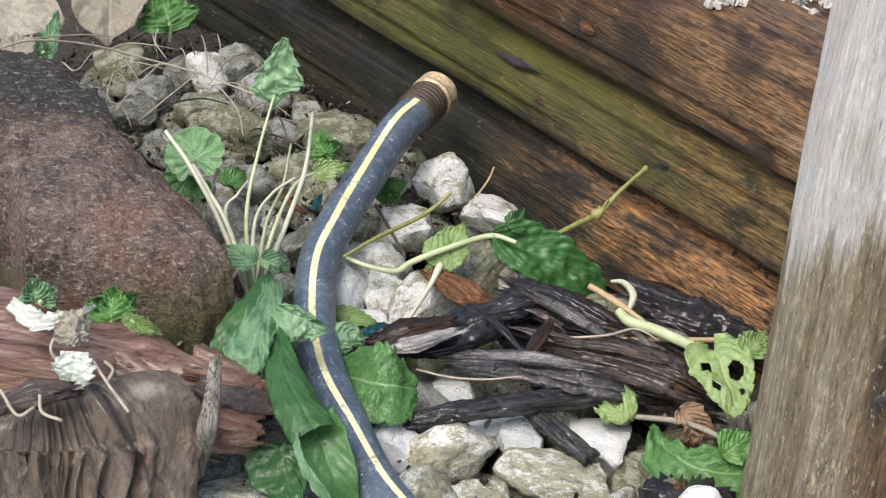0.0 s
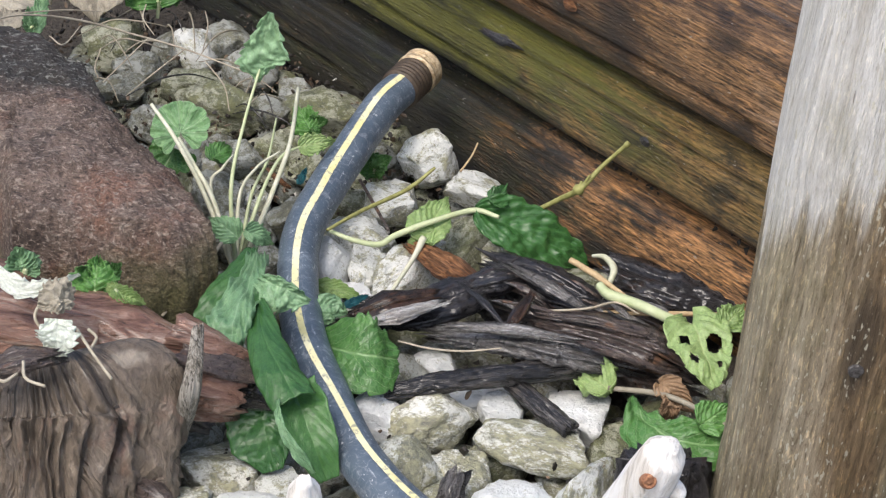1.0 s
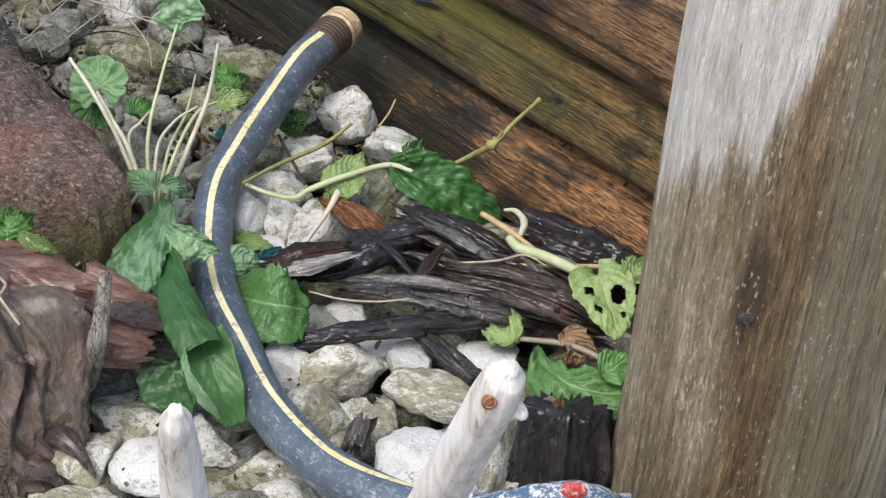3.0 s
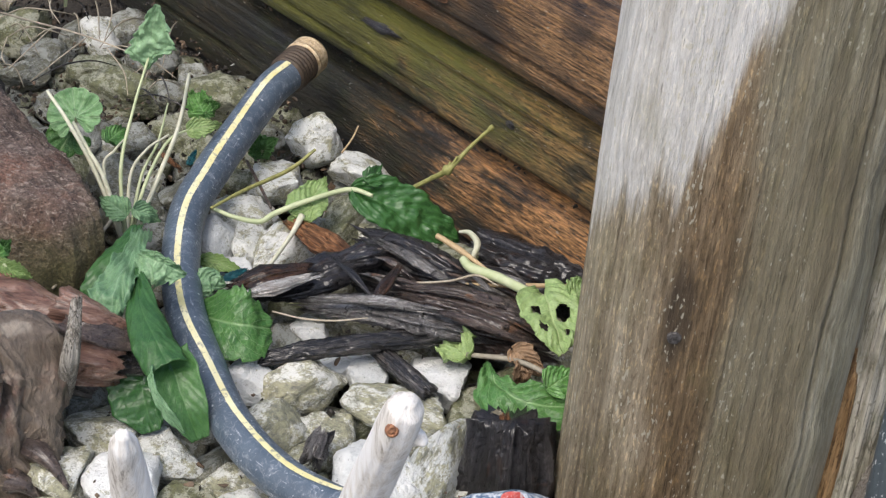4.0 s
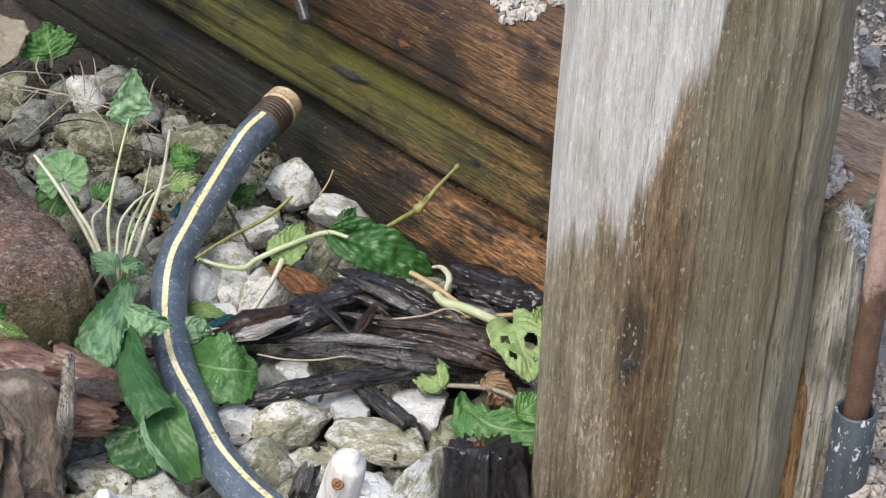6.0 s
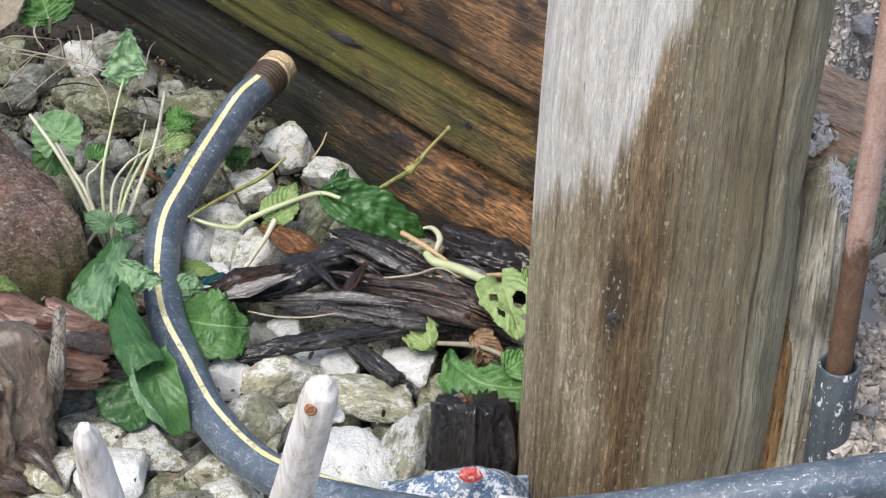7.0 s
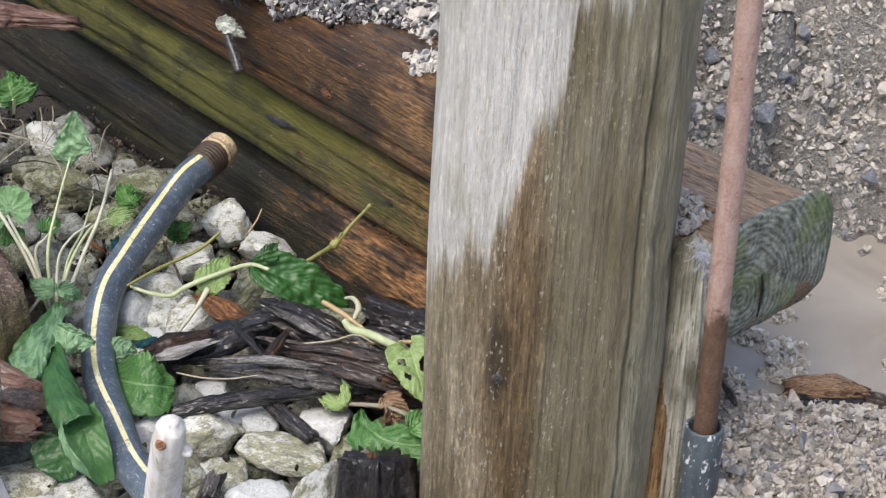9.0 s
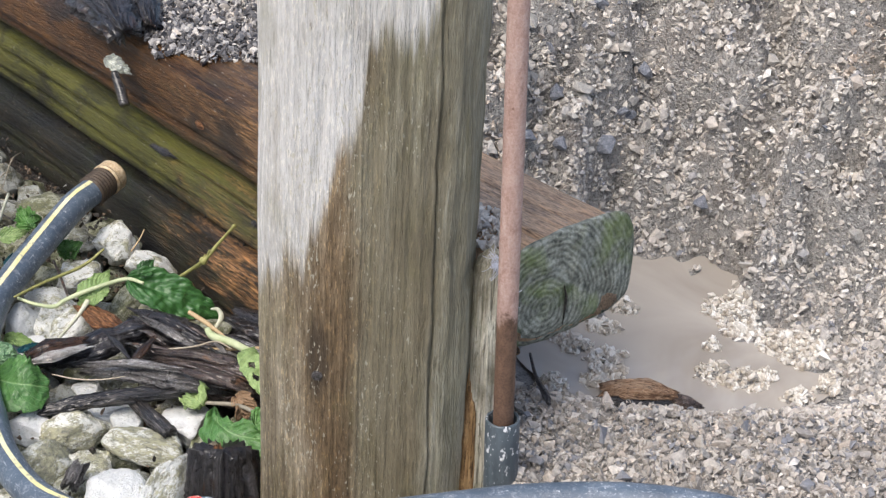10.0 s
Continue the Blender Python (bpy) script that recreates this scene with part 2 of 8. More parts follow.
def rotten(name, dark, mid, light, pale=0.5, rust_c=None, rust_share=0.0):
    """Wet decayed wood: short crumbling fibres, cubes cracked across the grain, a few wet glints put into the colour as
    paler fibre.
    """
    m = Nodes(name)
    fibre = m.noise(m.spread((120, 330, 330)), 1.0, 6, 0.72, 1.2)
    crumb = m.noise(m.spread((260, 300, 300)), 1.0, 6, 0.74, 0.8)
    patch = m.noise(m.spread((36, 60, 60)), 1.0, 5, 0.62, 0.6)
    tone = m.math("ADD", m.math("MULTIPLY", fibre, 0.35), m.math("ADD", m.math("MULTIPLY", crumb, 0.3), m.math("MULTIPLY", patch, 0.35)))
    colour = m.ramp(tone, (0.4, dark), (0.52, mid), (0.64, light))
    colour = m.mix(m.math("MULTIPLY", m.ramp(fibre, (0.56, 0.0), (0.64, pale)), m.ramp(patch, (0.42, 0.0), (0.56, 1.0))), colour, tuple(min(0.8, c * 1.5) for c in light))
    if rust_c:
        where = m.noise(m.spread((45, 70, 70), turn=(0.4, 0.2, 0.1)), 1.0, 5, 0.6, 0.5)
        colour = m.mix(m.ramp(where, (0.66 - rust_share * 0.3, 0.0), (0.74 - rust_share * 0.3, 0.85)), colour, m.mix(crumb, tuple(c * 0.3 for c in rust_c), tuple(c * 1.6 for c in rust_c)))
    split = m.noise(m.spread((260, 90, 90), turn=(0, 0, 0.1)), 1.0, 3, 0.5, 0.4)
    crack = m.ramp(split, (0.3, 1.0), (0.36, 0.0))
    colour = m.mix(m.math("MULTIPLY", crack, 0.8), colour, tuple(c * 0.4 for c in dark))
    rise = m.math("SUBTRACT", m.math("ADD", m.math("MULTIPLY", fibre, 0.9), m.math("MULTIPLY", crumb, 0.8)), m.math("MULTIPLY", crack, 0.3))
    return m.finish(colour, m.ramp(crumb, (0.3, 0.2), (0.7, 0.5)), rise, 1.0, 0.006, coat=0.7)


def landscape_timber(name, dark, mid, light, warm, warm_at, green, green_share, soak_shade, gloss=0.45, stains=(), tan=None):
    """Sawn timber: long fine fibres, torn flakes, algae, raw warm wood from warm_at on, a wet stretch tinted darker for
    shade too (from, to, tint).
    """
    m = Nodes(name)
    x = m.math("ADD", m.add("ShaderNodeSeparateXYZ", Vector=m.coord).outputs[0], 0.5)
    fib = m.noise(m.spread((42, 820, 820)), 1.0, 5, 0.66, 0.12)
    line = m.noise(m.spread((11, 190, 190)), 1.0, 6, 0.66, 0.15)
    patch = m.noise(m.spread((18, 40, 40)), 1.0, 5, 0.6, 0.4)
    fl = m.noise(m.spread((190, 760, 760)), 1.0, 4, 0.6, 0.2)
    fl2 = m.noise(m.spread((120, 520, 520)), 1.0, 5, 0.64, 0.3)
    tone = m.math("ADD", m.math("MULTIPLY", fib, 0.4), m.math("ADD", m.math("MULTIPLY", line, 0.25), m.math("MULTIPLY", patch, 0.35)))
    colour = m.ramp(tone, (0.41, dark), (0.5, mid), (0.6, light))
    wm = m.math("ADD", x, m.math("ADD", m.math("MULTIPLY", m.math("SUBTRACT", patch, 0.5), 0.34), m.math("MULTIPLY", m.math("SUBTRACT", line, 0.5), 0.3)))
    raw = m.ramp(m.math("ADD", m.math("MULTIPLY", fib, 0.5), m.math("MULTIPLY", fl2, 0.5)), (0.4, tuple(c * 0.1 for c in warm)), (0.5, tuple(c * 0.85 for c in warm)), (0.585, tuple(min(0.8, c * 1.9) for c in warm)))
    colour = m.mix(m.ramp(wm, (warm_at[0] + 0.5, 0.0), (warm_at[1] + 0.5, 0.9)), colour, raw)
    # wet and smooth; shade at the far end is put into the tint
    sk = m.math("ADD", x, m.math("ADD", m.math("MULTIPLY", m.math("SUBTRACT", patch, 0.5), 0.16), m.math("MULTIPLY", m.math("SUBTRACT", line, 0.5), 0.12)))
    soaked = m.ramp(sk, (soak_shade[0] + 0.5, 1.0), (soak_shade[1] + 0.5, 0.0))
    colour = m.mix(soaked, colour, m.mix(1.0, colour, soak_shade[2], "MULTIPLY"))
    gm = m.math("ADD", m.noise(m.spread((16, 26, 26)), 1.0, 6, 0.62, 0.4), m.math("MULTIPLY", m.math("SUBTRACT", fib, 0.5), 0.3))
    moss = m.ramp(fib, (0.35, tuple(c * 0.75 for c in green)), (0.65, tuple(c * 1.25 for c in green)))
    film = m.math("MULTIPLY", m.ramp(gm, (0.62 - green_share * 0.3, 0.0), (0.78 - green_share * 0.3, 0.9)), m.ramp(wm, (warm_at[0] + 0.48, 1.0), (warm_at[1] + 0.52, 0.25)))
    colour = m.mix(film, colour, moss)
    # lifted pale flakes and dark torn pits, in patches
    where = m.ramp(m.math("ADD", m.math("MULTIPLY", patch, 0.7), m.math("MULTIPLY", line, 0.3)), (0.44, 0.0), (0.56, 1.0))
    where = m.math("MULTIPLY", where, m.math("SUBTRACT", 1.0, m.math("MULTIPLY", soaked, 0.85)))
    colour = m.mix(m.math("MULTIPLY", where, m.ramp(fl, (0.575, 0.0), (0.63, 0.85))), colour, m.mix(0.5, light, tuple(min(0.9, c * 1.9) for c in warm)))
    colour = m.mix(m.math("MULTIPLY", m.ramp(fl2, (0.35, 0.65), (0.42, 0.0)), m.math("SUBTRACT", 1.0, m.math("MULTIPLY", film, 0.85))), colour, tuple(c * 0.5 for c in dark))
    stain = m.noise(m.spread((22, 34, 34), turn=(0, 0, 0.5)), 1.0, 5, 0.6, 0.6)
    colour = m.mix(m.ramp(stain, (0.55, 0.0), (0.66, 0.85)), colour, m.mix(fib, tuple(c * 0.5 for c in dark), dark))
    gold = m.noise(m.spread((26, 50, 50), turn=(0.3, 0, 0)), 1.0, 5, 0.6, 0.3)
    colour = m.mix(m.math("MULTIPLY", m.ramp(gold, (0.54, 0.0), (0.66, 0.8)), m.math("SUBTRACT", 1.0, soaked)), colour, m.mix(1.0, raw, (1.15, 1.1, 0.9), "MULTIPLY"))
    pos = m.add("ShaderNodeSeparateXYZ", Vector=m.coord)
    for sx, sz, rx, rz in stains:
        dx = m.math("DIVIDE", m.math("SUBTRACT", pos.outputs[0], sx), rx)
        dz = m.math("DIVIDE", m.math("SUBTRACT", pos.outputs[2], sz), rz)
        near = m.math("SUBTRACT", 1.0, m.math("ADD", m.math("MULTIPLY", dx, dx), m.math("MULTIPLY", dz, dz)))
        near = m.math("ADD", near, m.math("MULTIPLY", m.math("SUBTRACT", m.math("ADD", patch, line), 1.0), 3.0))
        colour = m.mix(m.ramp(near, (0.0, 0.0), (0.9, 0.8)), colour, m.mix(fib, tuple(c * 0.5 for c in dark), tuple(c * 1.3 for c in dark)))
    if tan:
        far = m.math("ADD", x, m.math("MULTIPLY", m.math("SUBTRACT", m.math("ADD", patch, line), 1.0), 0.14))
        pale = m.ramp(m.math("ADD", m.math("MULTIPLY", fib, 0.5), m.math("MULTIPLY", fl2, 0.5)), (0.38, tuple(c * 0.35 for c in tan[2])), (0.5, tan[2]), (0.62, tuple(min(0.8, c * 1.5) for c in tan[2])))
        colour = m.mix(m.ramp(far, (tan[0] + 0.5, 0.0), (tan[1] + 0.5, 0.9)), colour, pale)
    grey = m.noise(m.spread((240, 600, 600)), 1.0, 3, 0.5)
    colour = m.mix(m.ramp(grey, (0.685, 0.0), (0.72, 0.7)), colour, (0.42, 0.39, 0.34))
    rise = m.math("ADD", m.math("MULTIPLY", fib, 0.5), m.math("ADD", m.math("MULTIPLY", fl, 0.5), m.math("MULTIPLY", fl2, 0.6)))
    rough = m.math("SUBTRACT", m.ramp(patch, (0.3, gloss), (0.7, gloss + 0.25)), m.math("MULTIPLY", soaked, 0.12))
    return m.finish(colour, rough, rise, 1.0, 0.006, coat=0.2)


def driftwood():
    """Sun-bleached wood: nearly white, with thin grey weather lines."""
    m = Nodes("bleached_driftwood")
    v = m.spread((300, 300, 26))
    a = m.noise(v, 1.0, 6, 0.68, 0.3)
    b = m.noise(m.spread((70, 70, 30)), 1.0, 5, 0.6, 0.4)
    colour = m.ramp(m.math("ADD", m.math("MULTIPLY", a, 0.6), m.math("MULTIPLY", b, 0.4)), (0.36, (0.36, 0.32, 0.27)), (0.45, (0.74, 0.7, 0.64)), (0.57, (0.91, 0.895, 0.87)))
    return m.finish(colour, 0.7, m.math("ADD", a, m.math("MULTIPLY", b, 0.5)), 0.6, 0.0025)


def flowing_grain():
    """Weathered root wood whose grain flows along the mesh's own u, bending as it goes."""
    m = Nodes("gnarled_root")
    uv = m.t.nodes.new("ShaderNodeTexCoord").outputs["UV"]

    def along(u, v):
        return m.add("ShaderNodeMapping", Vector=uv, Scale=(u, v, 1)).outputs[0]

    warp = m.noise(along(26, 5), 1.0, 3, 0.5)
    push = m.add("ShaderNodeCombineXYZ", X=0.0, Y=m.math("MULTIPLY", m.math("SUBTRACT", warp, 0.5), 0.12))
    moved = m.add("ShaderNodeVectorMath")
    m.put(moved.inputs[0], uv)
    m.put(moved.inputs[1], push.outputs[0])
    uv = moved.outputs[0]
    g1 = m.noise(along(16, 42), 1.0, 5, 0.62, 0.4)
    g2 = m.noise(m.spread((230, 230, 90)), 1.0, 6, 0.7, 0.5)
    b = m.noise(m.spread((30, 30, 22)), 1.0, 5, 0.6, 0.4)
    colour = m.ramp(m.math("ADD", m.math("MULTIPLY", g1, 0.55), m.math("MULTIPLY", g2, 0.45)), (0.32, (0.036, 0.027, 0.02)), (0.42, (0.125, 0.095, 0.07)), (0.54, (0.225, 0.176, 0.131)), (0.67, (0.42, 0.345, 0.268)))
    colour = m.mix(m.ramp(b, (0.6, 0.0), (0.7, 0.5)), colour, m.mix(g2, (0.12, 0.045, 0.03), (0.46, 0.25, 0.18)))
    crease = m.ramp(m.noise(along(9, 30), 1.0, 3, 0.55, 0.3), (0.36, 1.0), (0.43, 0.0))
    colour = m.mix(m.math("MULTIPLY", crease, 0.8), colour, (0.02, 0.015, 0.011))
    return m.finish(colour, 0.4, m.math("SUBTRACT", m.math("ADD", g1, m.math("MULTIPLY", g2, 0.6)), m.math("MULTIPLY", crease, 0.25)), 1.0, 0.008, coat=0.4)


def red_root():
    """Peeled root: smooth reddish skin with fine lengthwise wrinkles, wet in places."""
    m = Nodes("red_root")
    w = m.noise(m.spread((34, 150, 150), turn=(0, 0, 0.35)), 1.0, 7, 0.66, 1.1)
    f = m.noise(m.spread((70, 520, 520), turn=(0, 0, 0.35)), 1.0, 5, 0.65, 0.4)
    b = m.noise(m.spread((24, 34, 34)), 1.0, 5, 0.6, 0.5)
    # the palest stop puts wet highlights on the wrinkles into the colour
    colour = m.ramp(m.math("ADD", m.math("MULTIPLY", w, 0.5), m.math("ADD", m.math("MULTIPLY", f, 0.2), m.math("MULTIPLY", b, 0.3))), (0.38, (0.08, 0.035, 0.023)), (0.45, (0.24, 0.12, 0.082)), (0.52, (0.38, 0.215, 0.155)), (0.61, (0.58, 0.43, 0.35)))
    colour = m.mix(m.ramp(w, (0.34, 0.9), (0.41, 0.0)), colour, (0.06, 0.03, 0.02))
    colour = m.mix(m.ramp(b, (0.56, 0.0), (0.68, 0.75)), colour, m.mix(f, (0.06, 0.028, 0.016), (0.26, 0.11, 0.05)))
    return m.finish(colour, m.ramp(b, (0.4, 0.5), (0.62, 0.25)), m.math("ADD", w, m.math("MULTIPLY", f, 0.3)), 1.0, 0.011, coat=0.5)


def foliage(name, deep, bright, vein, gloss=0.38, ribs=1.0, fan=False):
    """Leaf tissue: pale midrib and side veins by the leaf's own u, v; puckered between the veins."""
    m = Nodes(name)
    uv = m.t.nodes.new("ShaderNodeTexCoord").outputs["UV"]
    sep = m.add("ShaderNodeSeparateXYZ", Vector=uv)
    u, w = sep.outputs[0], sep.outputs[1]
    av = m.math("ABSOLUTE", m.math("SUBTRACT", w, 0.5))
    wob = m.noise(m.spread((110, 110, 110)), 1.0, 5, 0.65)
    side = m.math("SUBTRACT", m.math("MULTIPLY", u, 7.0), m.math("MULTIPLY", av, 6.0))
    side = m.math("ADD", side, m.math("MULTIPLY", wob, 0.9))
    tri_w = m.math("ABSOLUTE", m.math("SUBTRACT", m.math("FRACT", side), 0.5))
    v_side = m.ramp(tri_w, (0.0, 1.0), (0.06, 0.0))
    v_mid = m.ramp(av, (0.008, 1.0), (0.03, 0.0))
    if fan:
        # veins spread from the stalk: u is the way out, w the turn
        ray = m.math("ABSOLUTE", m.math("SUBTRACT", m.math("FRACT", m.math("MULTIPLY", w, 9.0)), 0.5))
        v_mid = m.ramp(m.math("MULTIPLY", ray, u), (0.012, 1.0), (0.045, 0.0))
        fork = m.math("ABSOLUTE", m.math("SUBTRACT", m.math("FRACT", m.math("ADD", m.math("MULTIPLY", w, 27.0), m.math("MULTIPLY", wob, 0.7))), 0.5))
        v_side = m.math("MULTIPLY", m.ramp(fork, (0.03, 1.0), (0.12, 0.0)), m.ramp(u, (0.4, 0.0), (0.6, 0.8)))
    cell = m.add("ShaderNodeTexVoronoi", Vector=m.spread((1, 1, 1)), Scale=330.0)
    cell.feature = "DISTANCE_TO_EDGE"
    net = m.ramp(cell.outputs["Distance"], (0.0, 1.0), (0.16, 0.0))
    veins = m.math("MAXIMUM", m.math("MAXIMUM", v_side, v_mid), m.math("MULTIPLY", net, 0.3))
    info = m.t.nodes.new("ShaderNodeObjectInfo").outputs["Random"]
    tone = m.math("ADD", m.math("MULTIPLY", wob, 0.6), m.math("MULTIPLY", info, 0.4))
    colour = m.ramp(tone, (0.2, deep), (0.72, bright))
    colour = m.mix(m.math("MULTIPLY", veins, 0.42 * ribs), colour, vein)
    colour = m.mix(1.0, colour, m.ramp(m.noise(m.spread((700, 700, 700)), 1.0, 4, 0.7), (0.3, 0.8), (0.7, 1.2)), "MULTIPLY")
    spots = m.noise(m.spread((130, 130, 130)), 1.0, 2, 0.5)
    colour = m.mix(m.ramp(spots, (0.7, 0.0), (0.76, 0.6)), colour, tuple(c * 0.6 for c in deep))
    height = m.math("SUBTRACT", m.math("MULTIPLY", wob, 0.3), m.math("MULTIPLY", veins, 0.3 * ribs))
    m.finish(colour, m.ramp(wob, (0.3, gloss), (0.7, gloss + 0.2)), height, 0.7, 0.0016, coat=0.1)
    trans = m.add("ShaderNodeBsdfTranslucent", Color=m.mix(1.0, colour, (0.9, 1.0, 0.45), "MULTIPLY"))
    mixed = m.t.nodes.new("ShaderNodeMixShader")
    mixed.inputs[0].default_value = 0.22
    m.put(mixed.inputs[1], m.bsdf.outputs[0])
    m.put(mixed.inputs[2], trans.outputs[0])
    m.put(m.out.inputs["Surface"], mixed.outputs[0])
    return m.mat


def plain(name, colour, dark, scale=120.0, gloss=0.5, metal=0.0, bump=0.3, stretch=(1, 1, 1), contrast=(0.35, 0.65)):
    m = Nodes(name)
    n1 = m.noise(m.spread(stretch), scale, 5, 0.65, 0.3)
    n2 = m.noise(m.spread(stretch), scale * 4, 3, 0.6)
    c = m.ramp(m.math("ADD", m.math("MULTIPLY", n1, 0.7), m.math("MULTIPLY", n2, 0.3)), (contrast[0], dark), (contrast[1], colour))
    return m.finish(c, m.ramp(n1, (0.3, gloss - 0.1), (0.7, gloss + 0.15)), m.math("ADD", n1, m.math("MULTIPLY", n2, 0.4)), bump, 0.002, metal)


LICHEN = (0.205, 0.195, 0.1)
MAT_STONE = {
    "white": limestone("white_limestone", (0.78, 0.79, 0.765), (0.42, 0.44, 0.41), LICHEN, 0.62),
    "bright": limestone("bright_quartz", (0.86, 0.865, 0.855), (0.6, 0.615, 0.61), LICHEN, -0.1, 0.5),
    "lichen": limestone("lichen_limestone", (0.8, 0.8, 0.75), (0.42, 0.42, 0.35), LICHEN, 1.05),
    # these two are lowered for wet and for shade at the bed's back
    "mossy": limestone("mossy_limestone", (0.4, 0.4, 0.31), (0.12, 0.122, 0.078), (0.07, 0.075, 0.022), 0.9),
    "grey": limestone("grey_limestone", (0.38, 0.39, 0.365), (0.11, 0.118, 0.1), (0.095, 0.09, 0.05), 0.85),
}
MAT_LEAF = foliage("fresh_leaf", (0.045, 0.145, 0.032), (0.135, 0.325, 0.078), (0.34, 0.52, 0.24), 0.27, 1.35)
MAT_LEAF_SMOOTH = foliage("smooth_leaf", (0.028, 0.1, 0.026), (0.085, 0.215, 0.058), (0.15, 0.32, 0.1), 0.33, 0.5)
# deep green, darkened further to hold the shade under the folded leaf
MAT_LEAF_DARK = foliage("dark_leaf", (0.018, 0.075, 0.022), (0.055, 0.165, 0.042), (0.16, 0.32, 0.12), 0.22, 0.55)
MAT_LEAF_PALE = foliage("pale_leaf", (0.17, 0.29, 0.085), (0.33, 0.46, 0.175), (0.5, 0.57, 0.28))
MAT_LEAF_GREY = foliage("grey_green_leaf", (0.12, 0.255, 0.12), (0.27, 0.445, 0.24), (0.46, 0.6, 0.42), 0.36, 0.6)
MAT_LEAF_FAN = foliage("fan_leaf", (0.12, 0.27, 0.1), (0.25, 0.44, 0.2), (0.46, 0.6, 0.4), 0.4, 1.0, True)
MAT_LEAF_WHITE = foliage("white_dead_leaf", (0.6, 0.64, 0.57), (0.82, 0.83, 0.77), (0.78, 0.8, 0.72), 0.5, 0.5)
MAT_LEAF_DEAD = foliage("bleached_leaf", (0.3, 0.265, 0.2), (0.45, 0.41, 0.33), (0.52, 0.48, 0.39), 0.6)
MAT_LEAF_TEAL = foliage("faded_leaf", (0.5, 0.6, 0.53), (0.74, 0.78, 0.7), (0.7, 0.75, 0.67), 0.6)
MAT_LEAF_DRY = foliage("dry_leaf", (0.22, 0.13, 0.07), (0.42, 0.28, 0.17), (0.5, 0.36, 0.22), 0.6)
MAT_STEM = plain("green_stem", (0.56, 0.6, 0.38), (0.38, 0.44, 0.22), 90, 0.45, stretch=(0.4, 0.4, 0.4))
MAT_STEM_PALE = plain("pale_stem", (0.66, 0.65, 0.52), (0.48, 0.48, 0.32), 90, 0.5)
MAT_STRAW = plain("straw", (0.55, 0.42, 0.24), (0.36, 0.24, 0.12), 140, 0.6)
MAT_TWIG = plain("yellow_twig", (0.36, 0.36, 0.12), (0.2, 0.19, 0.06), 140, 0.55)
MAT_GRASS = plain("dead_grass", (0.5, 0.45, 0.35), (0.3, 0.25, 0.18), 140, 0.6)
MAT_GREY_STEM = plain("grey_stem", (0.34, 0.31, 0.24), (0.2, 0.17, 0.12), 140, 0.6)

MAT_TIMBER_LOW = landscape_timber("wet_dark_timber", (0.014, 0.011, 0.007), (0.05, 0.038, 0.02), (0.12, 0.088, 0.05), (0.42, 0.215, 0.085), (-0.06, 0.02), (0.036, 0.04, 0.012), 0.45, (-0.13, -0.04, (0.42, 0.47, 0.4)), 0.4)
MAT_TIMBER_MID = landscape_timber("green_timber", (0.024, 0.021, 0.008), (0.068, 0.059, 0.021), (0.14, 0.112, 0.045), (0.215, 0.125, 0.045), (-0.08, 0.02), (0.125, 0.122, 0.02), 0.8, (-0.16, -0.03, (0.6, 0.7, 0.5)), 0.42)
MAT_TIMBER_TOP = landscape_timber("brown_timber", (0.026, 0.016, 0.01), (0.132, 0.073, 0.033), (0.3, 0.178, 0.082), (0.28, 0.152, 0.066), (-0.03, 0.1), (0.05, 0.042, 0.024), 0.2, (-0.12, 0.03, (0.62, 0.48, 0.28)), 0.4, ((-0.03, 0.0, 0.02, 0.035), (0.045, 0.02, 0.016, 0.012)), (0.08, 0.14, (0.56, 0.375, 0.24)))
MAT_ROT = rotten("black_rotten_wood", (0.013, 0.012, 0.013), (0.05, 0.046, 0.05), (0.16, 0.15, 0.158), 0.15, (0.075, 0.035, 0.02), 0.25)
MAT_ROT_GREY = rotten("grey_rotten_wood", (0.05, 0.044, 0.041), (0.25, 0.235, 0.225), (0.56, 0.54, 0.53), 0.7)
MAT_ROT_BROWN = rotten("brown_rotten_wood", (0.032, 0.023, 0.02), (0.165, 0.122, 0.104), (0.42, 0.33, 0.275), 0.5, (0.3, 0.155, 0.08), 0.3)
MAT_ROT_RUST = rotten("rust_brown_rotten_wood", (0.02, 0.01, 0.006), (0.09, 0.04, 0.018), (0.25, 0.12, 0.055), 0.4, (0.012, 0.01, 0.01), 0.5)
MAT_ROT_WHITE = rotten("white_rotten_wood", (0.5, 0.44, 0.4), (0.84, 0.82, 0.79), (0.9, 0.89, 0.88), 0.5, (0.2, 0.11, 0.07), 0.05)
MAT_STICK = wood("black_wet_stick", (0.007, 0.006, 0.006), (0.019, 0.017, 0.0165), (0.1, 0.09, 0.082), 26, 420, None, 0, 0.26, None, 0, 1.0, coat=0.8)
MAT_CHIP = wood("orange_chip", (0.1, 0.04, 0.016), (0.27, 0.12, 0.05), (0.44, 0.22, 0.1), 30, 480, None, 0, 0.45, None, 0, 1.0)
MAT_ROOT = red_root()
MAT_TRUNK = flowing_grain()
MAT_DRIFT = driftwood()
MAT_SPLINTER = wood("grey_splinter", (0.1, 0.085, 0.065), (0.3, 0.27, 0.22), (0.55, 0.51, 0.45), 10, 420, None, 0, 0.5, None, 0, 0.8, 2)
MAT_STAKE = wood("weathered_stake", (0.3, 0.28, 0.2), (0.58, 0.55, 0.44), (0.78, 0.75, 0.65), 8, 260, (0.17, 0.18, 0.08), 0.3, 0.6, (0.16, 0.14, 0.09), 0.3, 0.9, 2, 1.0)
